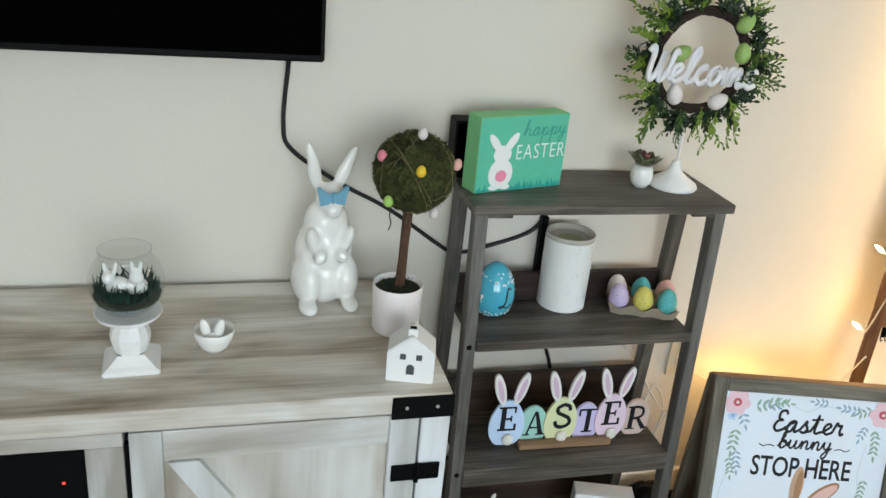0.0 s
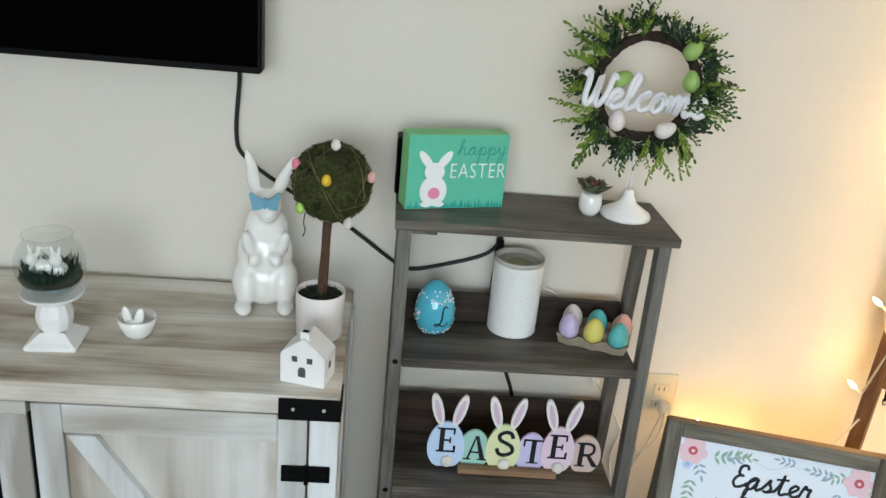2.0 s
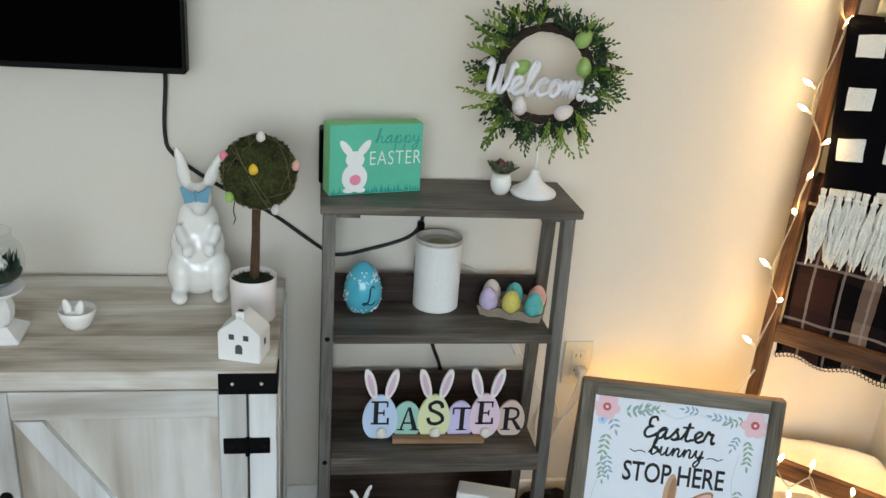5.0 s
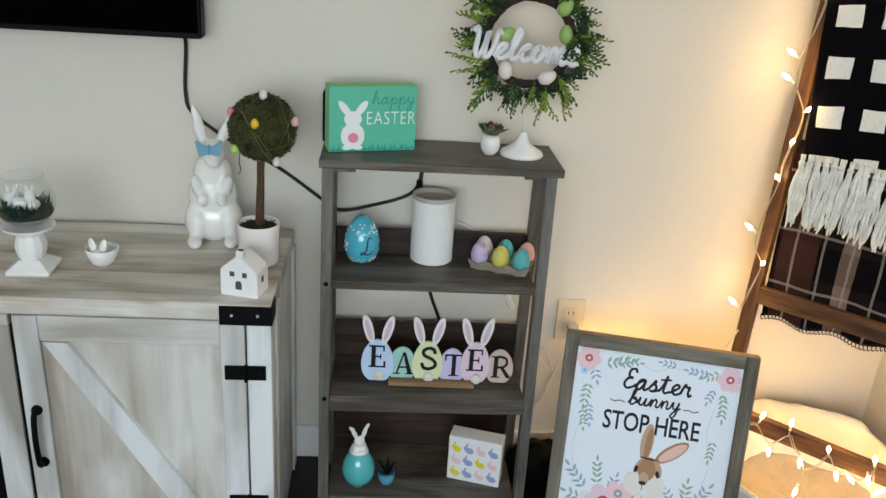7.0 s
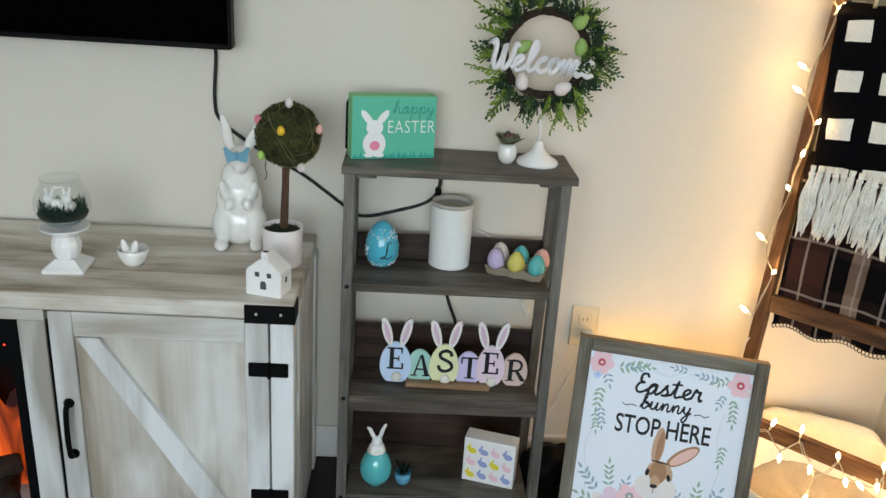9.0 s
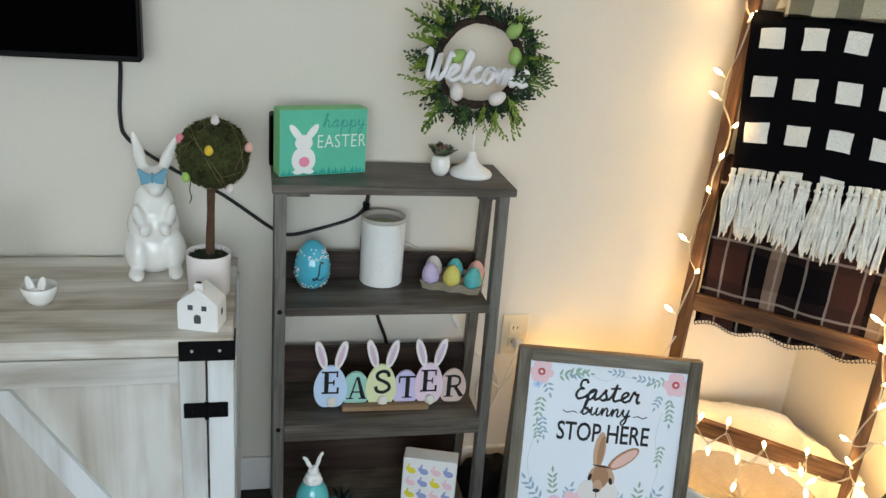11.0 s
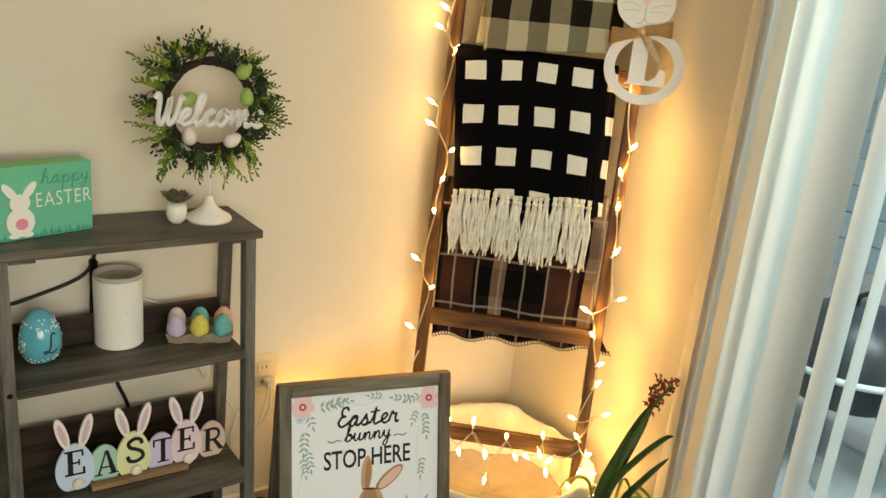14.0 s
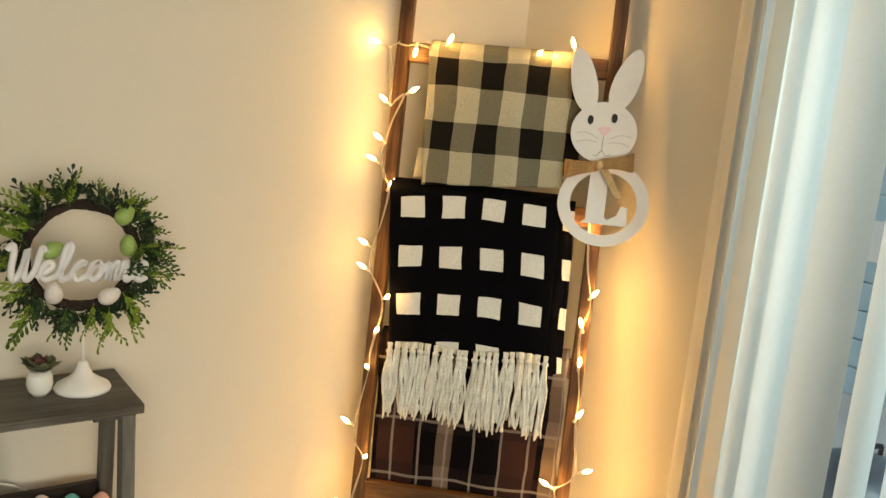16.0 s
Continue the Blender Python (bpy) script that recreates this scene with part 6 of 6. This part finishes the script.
for chain, wire_x, lead_in in ((LEFT, RL, (-0.25, 1.60)), (TOP, None, (-0.25, 1.595)), (RIGHT, RR, (0.215, 1.33)), (BOTTOM, None, (0.22, 0.27))):
    nodes_at = [Vector((lead_in[0], -0.022, lead_in[1]))]
    for s, h in (chain if chain is not BOTTOM else sorted(chain, reverse=True)):
        if wire_x is not None:
            p = Vector((wire_x + 0.45 * (s - wire_x), -0.026 + rg.uniform(-0.008, 0.004), h - 0.012))
        else:
            p = Vector((s + rg.uniform(-0.01, 0.01), -0.024, 0.246 + 0.4 * (h - 0.246) if chain is BOTTOM else 1.600))
        nodes_at.append(p)
        tip = Vector((s, -0.030 + rg.uniform(-0.012, 0.006), h))
        d = (tip - p)
        if d.length < 0.012:
            d = Vector((rg.uniform(-1, 1), -0.3, rg.uniform(-0.3, 1)))
        d.normalize()
        q = d.to_track_quat("Z", "Y").to_matrix().to_4x4()
        m = Matrix.Translation(tip) @ q @ Matrix.Translation((0, 0, -0.010))
        shared("bulb", BULB_ME, lights, m)
        shared("socket", SOCK_ME, lights, m)
        tube_pts = [p, (p + tip) / 2 + Vector((0, -0.002, 0.002)), tip - d * 0.022]
        if (tip - p).length > 0.03:
            part("stem_wire", tube(bmesh.new(), tube_pts, 0.0012, 5), WIRE, lights)
        data = bpy.data.lights.new("bulb_light", "POINT")
        data.energy, data.color, data.shadow_soft_size = (0.15 if h < 0.6 else 0.09 if s < -0.26 else 0.15 if s < -0.2 else 0.42 if h > 1.5 else 0.29), (1.0, 0.55, 0.18), 0.012
        new("bulb_light", data).matrix_world = LM @ Matrix.Translation(tip + Vector((0.0 if s < 0 else 0.02, -0.030 if s < 0 and h > 0.6 else -0.012 if h > 0.6 else 0.050, 0.006 if h > 0.6 else 0.03)))
    path = []
    for a, b in zip(nodes_at, nodes_at[1:]):
        path += [a, (a + b) / 2 + Vector((rg.uniform(-0.006, 0.006), -0.004, -0.12 * abs(b.x - a.x)))]
    path.append(nodes_at[-1])
    for dy, tw in ((0.0, 0.0), (0.003, 0.003)):
        part("cord", tube(bmesh.new(), smooth_path([p + Vector((tw * math.sin(7 * k), dy, tw * math.cos(5 * k))) for k, p in enumerate(path)], 4), 0.0012, 5), WIRE, lights, smooth=True)

# the string runs on behind the easel sign to the wall outlet
tail = thing("string_lights", "white cord fairy lights running to the wall outlet", "string lights")
run = smooth_path([(1.432, 1.352, 0.50), (1.41, 1.40, 0.38), (1.34, 1.43, 0.30), (1.26, 1.45, 0.34), (1.17, 1.465, 0.36), (1.10, 1.47, 0.39), (1.060, 1.474, 0.415)], 6)
part("cord", tube(bmesh.new(), run, 0.002, 6), WHITE_CABLE, tail, smooth=True)
for k in (7, 15, 21, 27):
    p = run[k]
    m = Matrix.Translation(p + Vector((0, -0.004, 0.012))) @ pose(0, 0, 0, 12 * (k % 3), 20, 0)
    shared("bulb", BULB_ME, tail, m)
    shared("socket", SOCK_ME, tail, m)
    if k > 7:
        data = bpy.data.lights.new("bulb_light", "POINT")
        data.energy, data.color, data.shadow_soft_size = 0.26, (1.0, 0.54, 0.17), 0.02
        new("bulb_light", data).matrix_world = Matrix.Translation(p + Vector((0.05, -0.075, 0.03)))

# ---- rabbit monogram sign on the ladder ----
MOVE = Matrix.Translation((-0.003, 0, -0.008))
mono = leaning(thing("monogram_sign", "white wooden rabbit face above a ring with letter L", "sign"), pose(0, -0.058, 0))
RC = Vector((0.227, 1.296))
bm = bmesh.new()
outer = [(RC.x + 0.096 * math.cos(a), RC.y + 0.091 * math.sin(a)) for a in [2 * math.pi * k / 48 for k in range(48)]]
innr = [(RC.x + 0.070 * math.cos(a), RC.y + 0.067 * math.sin(a)) for a in [2 * math.pi * k / 48 for k in range(48)]]
vv = [[bm.verts.new((x, y, z)) for x, z in loop] for loop, y in ((outer, 0), (innr, 0), (innr, 0.006), (outer, 0.006))]
for a, b in ((0, 1), (1, 2), (2, 3), (3, 0)):
    for k in range(48):
        bm.faces.new((vv[a][k], vv[a][(k + 1) % 48], vv[b][(k + 1) % 48], vv[b][k]))
part("ring", bm, SIGN_WHITE, mono)
lx, lz = RC.x - 0.010, RC.y
Lp = [(lx - 0.024, lz + 0.066), (lx - 0.024, lz - 0.036), (lx - 0.034, lz - 0.044), (lx + 0.064, lz - 0.044), (lx + 0.062, lz - 0.004), (lx + 0.048, lz - 0.002), (lx + 0.040, lz - 0.022), (lx + 0.022, lz - 0.033), (lx + 0.015, lz - 0.028), (lx + 0.015, lz + 0.068)]
part("letter_l", plate(Lp, 0.0005, 0.0055), SIGN_WHITE, mono, "cut out letter L")
part("face", plate(oval(0.2105, 1.445, 0.069, 0.064, 6, 36), 0.0003, 0.0063), SIGN_WHITE, mono)
for x, z, t in ((0.157, 1.550, 15), (0.246, 1.557, -17)):
    part("ear", plate(oval(x, z, 0.027, 0.068, t, 28, 0.12), 0.0, 0.006), SIGN_WHITE, mono)
for x in (0.180, 0.229):
    part("eye", plate(oval(x, 1.469 + 0.15 * (x - 0.180), 0.0062, 0.0098, 0), -0.0006, 0.0003), BLACK_INK, mono)
part("nose", plate([(0.199, 1.460), (0.214, 1.443), (0.229, 1.461), (0.222, 1.466), (0.207, 1.465)], -0.0006, 0.0003), INK["blush"], mono, "pink painted nose").matrix_local = MOVE
bm = tube(bmesh.new(), [(0.214, -0.0004, 1.443), (0.213, -0.0004, 1.415)], 0.0008, 5)
tube(bm, smooth_path([(0.195, -0.0004, 1.404), (0.205, -0.0004, 1.404), (0.213, -0.0004, 1.415), (0.222, -0.0004, 1.405), (0.232, -0.0004, 1.408)], 4), 0.0008, 5)
for s in (-1, 1):
    for z, e in ((0.0, 0.004), (-0.008, -0.004)):
        tube(bm, smooth_path([(0.214 + s * 0.012, -0.0004, 1.440 + z), (0.214 + s * 0.035, -0.0004, 1.446 + z + e), (0.214 + s * 0.056, -0.0004, 1.442 + z + 1.5 * e)], 4), 0.0005, 5)
part("whiskers", bm, INK["grey"], mono, "thin drawn whiskers and mouth").matrix_local = MOVE
bow = leaning(thing("ribbon_bow", "tan burlap ribbon bow tied on the rabbit sign", "bow"), pose(0.208, -0.064, 1.376, 0, -4, 0) @ Matrix.Scale(1.0, 4))
def loop_of(s):
    bm = bmesh.new()
    top, bot = [], []
    for k in range(17):
        a = 2 * math.pi * k / 16
        x, y = s * (0.036 - 0.036 * math.cos(a)), -0.013 * math.sin(a) - 0.004
        hw = 0.006 + 0.0125 * math.sin(a / 2) + 0.002 * math.sin(3 * a)
        zc = (-0.010 if s < 0 else 0.006) * math.sin(a / 2)
        top.append(bm.verts.new((x, y, zc + hw)))
        bot.append(bm.verts.new((x, y, zc - hw)))
    for k in range(16):
        bm.faces.new((top[k], top[k + 1], bot[k + 1], bot[k]))
    bmesh.ops.solidify(bm, geom=list(bm.faces), thickness=0.0012)
    return bm
part("loop", loop_of(-1), BURLAP, bow, smooth=True)
part("loop", loop_of(1), BURLAP, bow, smooth=True)
part("knot", ball(bmesh.new(), (0, -0.008, 0), (0.009, 0.008, 0.010), 12), BURLAP, bow, smooth=True)
part("tail", plate([(0.0, -0.004), (0.014, 0.0), (0.052, -0.066), (0.043, -0.070), (0.034, -0.066)], -0.006, -0.0048), BURLAP, bow)
part("tail", plate([(-0.010, 0.0), (0.0, -0.006), (-0.062, -0.020), (-0.066, -0.008), (-0.05, 0.0)], -0.006, -0.0048), BURLAP, bow)

# ---- pet bed and rug under the ladder ----
rug = thing("floor_rug", "red brown shaggy rug on the floor", "rug", (1.42, 0.80, 0.0), 0)
part("pile", cube(-0.35, 0.33, -0.55, 0.42, 0.0, 0.010, bev=0.003), RUG, rug)
bed = thing("pet_bed", "pet bed of pink fabric lined with crumpled white fleece", "pet bed", (1.655, 1.240, 0.0), -43)
def bowl_shell(profile, back, seed, wr):
    bm = bmesh.new()
    n = 72
    rings = []
    for j, (r, z) in enumerate(profile):
        ring = []
        for k in range(n):
            a = 2 * math.pi * k / n
            up = 0.5 + 0.5 * math.sin(a)
            w = wr * (noise.noise(Vector((math.cos(a) * 3.2 + seed, math.sin(a) * 3.2, j * 0.6))) + 0.5 * noise.noise(Vector((math.cos(a) * 8, math.sin(a) * 8 + seed, j * 1.1))) + 0.35 * noise.noise(Vector((math.cos(a) * 17, math.sin(a) * 17 + seed, j * 1.6))) + 0.55 * (0.35 - abs(noise.noise(Vector((math.cos(a) * 6 + 3, math.sin(a) * 6 + seed, j * 0.9 + 4))))))
            rr = r * (1 + 1.3 * w)
            ring.append(bm.verts.new((0.27 * rr * math.cos(a), 0.215 * rr * math.sin(a) - 0.03, z * (1 + back * up ** 1.5) + 0.12 * w * min(1, z * 10))))
        rings.append(ring)
    for p, q in zip(rings, rings[1:]):
        for k in range(n):
            bm.faces.new((p[k], p[(k + 1) % n], q[(k + 1) % n], q[k]))
    return bm, rings
bm, rings = bowl_shell([(0.78, 0.004), (0.90, 0.03), (0.945, 0.07), (0.94, 0.112)], 0.4, 1, 0.008)
part("outer_wall", bm, PINK_FAB, bed, "pink fabric outside", True)
bm, rings = bowl_shell([(0.97, 0.082), (1.00, 0.110), (1.01, 0.140), (0.985, 0.168), (0.93, 0.184), (0.86, 0.180), (0.80, 0.150), (0.74, 0.105), (0.66, 0.070), (0.5, 0.050), (0.05, 0.046)], 0.38, 5, 0.11)
bm.faces.new(rings[-1])
ob = part("lining", bm, FLEECE, bed, "crumpled white fleece lining", True)
sub = ob.modifiers.new("round", "SUBSURF")
sub.levels = sub.render_levels = 1

bm, rings = bowl_shell([(0.02, 0.062), (0.16, 0.066), (0.30, 0.066), (0.42, 0.074), (0.52, 0.078), (0.62, 0.090), (0.69, 0.092), (0.74, 0.080)], 0.4, 9, 0.12)
bm.faces.new(rings[0])
ob = part("cushion", bm, BED_PAD, bed, "crumpled cream plush cushion", True)
sub = ob.modifiers.new("round", "SUBSURF")
sub.levels = sub.render_levels = 1

# ---- potted plant beside the blind ----
BLADE = surf("strap_leaf", (0.05, 0.12, 0.03), 0.35, 0.25, 12, 80, 0.15)
BLADE_Y = surf("pale_strap_leaf", (0.30, 0.33, 0.07), 0.4, 0.2, 12, 80, 0.15)
PETAL = surf("wilted_red_flower", (0.16, 0.02, 0.018), 0.8, 0.4, 30, 120, 0.5)
plant = thing("amaryllis_plant", "potted plant with long strap leaves and wilted red flowers", "plant", (1.760, 0.905, 0.0), 0)
part("pot", lathe([(0, 0), (0.050, 0), (0.054, 0.006), (0.064, 0.078), (0.068, 0.081), (0.068, 0.092), (0.062, 0.092), (0.058, 0.080), (0, 0.078)], 36), STONEWARE, plant, "pale stoneware pot", True)
part("soil", lathe([(0, 0.084), (0.04, 0.083), (0.058, 0.080), (0, 0.079)], 24), MOSS_DARK, plant)
def blade(pts, width, mat, label=""):
    path = smooth_path([Vector(p) for p in pts], 6)
    bm = bmesh.new()
    n = len(path)
    rows = []
    for k, p in enumerate(path):
        t = (path[min(k + 1, n - 1)] - path[max(k - 1, 0)]).normalized()
        side = t.cross(Vector((-0.66, -0.74, 0.1))).normalized()
        hw = width * min(1.0, 0.55 + 1.2 * k / n) * (1 - (k / (n - 1)) ** 4) + 0.0006
        nrm = side.cross(t).normalized() * (0.25 * hw)
        rows.append([bm.verts.new(p - side * hw), bm.verts.new(p + nrm), bm.verts.new(p + side * hw)])
    for a, b in zip(rows, rows[1:]):
        bm.faces.new((a[0], a[1], b[1], b[0]))
        bm.faces.new((a[1], a[2], b[2], b[1]))
    bmesh.ops.solidify(bm, geom=list(bm.faces), thickness=0.0012)
    part("leaf", bm, mat, plant, label, True)
blade([(-0.03, 0.01, 0.080), (-0.02, 0.01, 0.22), (0.01, -0.01, 0.34), (0.035, -0.03, 0.44), (0.045, -0.04, 0.49)], 0.021, BLADE)
blade([(-0.03, 0.0, 0.080), (-0.01, -0.01, 0.25), (0.02, -0.05, 0.35), (0.045, -0.10, 0.43), (0.05, -0.12, 0.445)], 0.009, BLADE)
blade([(-0.02, -0.01, 0.080), (0.0, -0.04, 0.22), (0.03, -0.09, 0.33), (0.05, -0.12, 0.385)], 0.009, BLADE)
blade([(-0.03, 0.0, 0.080), (-0.06, 0.03, 0.18), (-0.11, 0.03, 0.17), (-0.17, 0.02, 0.11)], 0.008, BLADE)
blade([(0.02, -0.03, 0.080), (0.05, -0.12, 0.15), (0.05, -0.24, 0.17), (0.04, -0.36, 0.16)], 0.010, BLADE)
blade([(0.06, -0.20, 0.10), (0.07, -0.21, 0.22), (0.08, -0.24, 0.31), (0.085, -0.27, 0.325)], 0.008, BLADE)
rg = random.Random(5)
for k in range(12):
    a = rg.uniform(0, 6.28)
    r, h = rg.uniform(0.07, 0.13), rg.uniform(0.05, 0.12)
    blade([(0.02 * math.cos(a), 0.02 * math.sin(a), 0.080), (0.5 * r * math.cos(a), 0.5 * r * math.sin(a), 0.12 + h), (r * math.cos(a), r * math.sin(a), 0.12 + 0.8 * h), (1.25 * r * math.cos(a), 1.25 * r * math.sin(a), 0.12 + 0.2 * h)], 0.0042, BLADE_Y, "thin pale green leaf")
stalk = smooth_path([(-0.02, 0.0, 0.080), (0.0, -0.01, 0.3), (0.03, -0.05, 0.48), (0.045, -0.09, 0.57)], 6)
part("flower_stalk", tube(bmesh.new(), stalk, 0.0045, 7), BLADE, plant, smooth=True)
for ex in ((0.045, -0.055, 0.575), (0.05, -0.095, 0.585)):
    bm = bmesh.new()
    for k in range(80):
        t = rg.random()
        p = Vector((0.035, -0.05, 0.49)).lerp(Vector(ex), t) + Vector((rg.gauss(0, 0.006), rg.gauss(0, 0.008), rg.gauss(0, 0.006)))
        d = Vector((rg.gauss(0, 1), rg.gauss(0, 1), rg.gauss(0.3, 1))).normalized() * rg.uniform(0.006, 0.014)
        tube(bm, [p, p + d * 0.5 + Vector((0, 0, 0.002)), p + d], [0.0022, 0.0026, 0.0006], 5)
    part("flower_head", bm, PETAL, plant, "wilted dark red flowers")

# ---- dark bag behind the shelf ----
bm = bmesh.new()
bmesh.ops.create_icosphere(bm, subdivisions=4, radius=1.0)
for v in bm.verts:
    n = v.co.copy()
    k = 1 + 0.18 * noise.noise(n * 2.2) + 0.06 * noise.noise(n * 6)
    v.co = Vector((0.085 * n.x * k, 0.055 * n.y * k, max(-0.052, 0.062 * n.z * k) + 0.052))
bag = tagged(new("black_bag", mesh_of("black_bag", bm, BLACK_PLASTIC, True)), "small crumpled black bag on the floor by the wall", "bag")
bag.matrix_world = pose(0.995, 1.425, 0.0, 0, 0, 10)

# ---- outside the patio door ----
fence = thing("neighbour_building", "pale painted building wall across the patio", "building", (5.6, 0, -0.08))
for k in range(22):
    part("siding_board", cube(0, 0.06, -6, 9, 0.18 * k, 0.18 * k + 0.172, bev=0.006), SIDING, fence)
part("banner", cube(-0.012, -0.002, 0.9, 2.4, 0.85, 1.10, bev=0), SIGN_WHITE, fence)
for k in range(5):
    part("banner_bar", cube(-0.016, -0.012, 1.3 + 0.16 * k, 1.40 + 0.16 * k, 0.92, 1.03, bev=0), INK["slate"], fence)
gr = thing("kettle_grill", "dark enamel kettle grill standing on the patio", "grill", (3.02, 0.98, -0.08))
part("lid", lathe([(0.235, 0.42), (0.232, 0.46), (0.20, 0.54), (0.13, 0.60), (0.05, 0.625), (0, 0.628)], 40), GRILL, gr, smooth=True)
part("bowl", lathe([(0.235, 0.415), (0.225, 0.36), (0.17, 0.28), (0.08, 0.24), (0, 0.235)], 40), GRILL, gr, smooth=True)
part("rim", lathe([(0.232, 0.40), (0.250, 0.405), (0.250, 0.42), (0.232, 0.425)], 40), ALU, gr, smooth=True)
part("lid_handle", tube(bmesh.new(), smooth_path([(-0.05, 0, 0.62), (-0.045, 0, 0.655), (0.045, 0, 0.655), (0.05, 0, 0.62)], 5), 0.008, 8), BLACK_PLASTIC, gr, smooth=True)
for k in range(3):
    a = radians(90 + 120 * k)
    part("leg", tube(bmesh.new(), [(0.13 * math.cos(a), 0.13 * math.sin(a), 0.30), (0.24 * math.cos(a), 0.24 * math.sin(a), 0.0)], 0.012, 8), ALU, gr)
ac = thing("condenser_unit", "dark grey outdoor air conditioner unit with louvred sides", "air conditioner", (2.95, 0.36, -0.08))
part("cabinet", cube(-0.02, 0.36, -0.20, 0.22, 0.02, 0.44, bev=0.01), GRILL, ac)
part("pad", cube(-0.06, 0.40, -0.24, 0.26, 0.0, 0.019, bev=0.004), CONCRETE, ac)
for k in range(8):
    part("louvre", cube(-0.038, -0.0205, -0.18, 0.20, 0.06 + 0.045 * k, 0.078 + 0.045 * k, bev=0.002), SIDING, ac)
part("top_cap", cube(-0.03, 0.37, -0.21, 0.23, 0.4405, 0.465, bev=0.006), GRILL, ac)
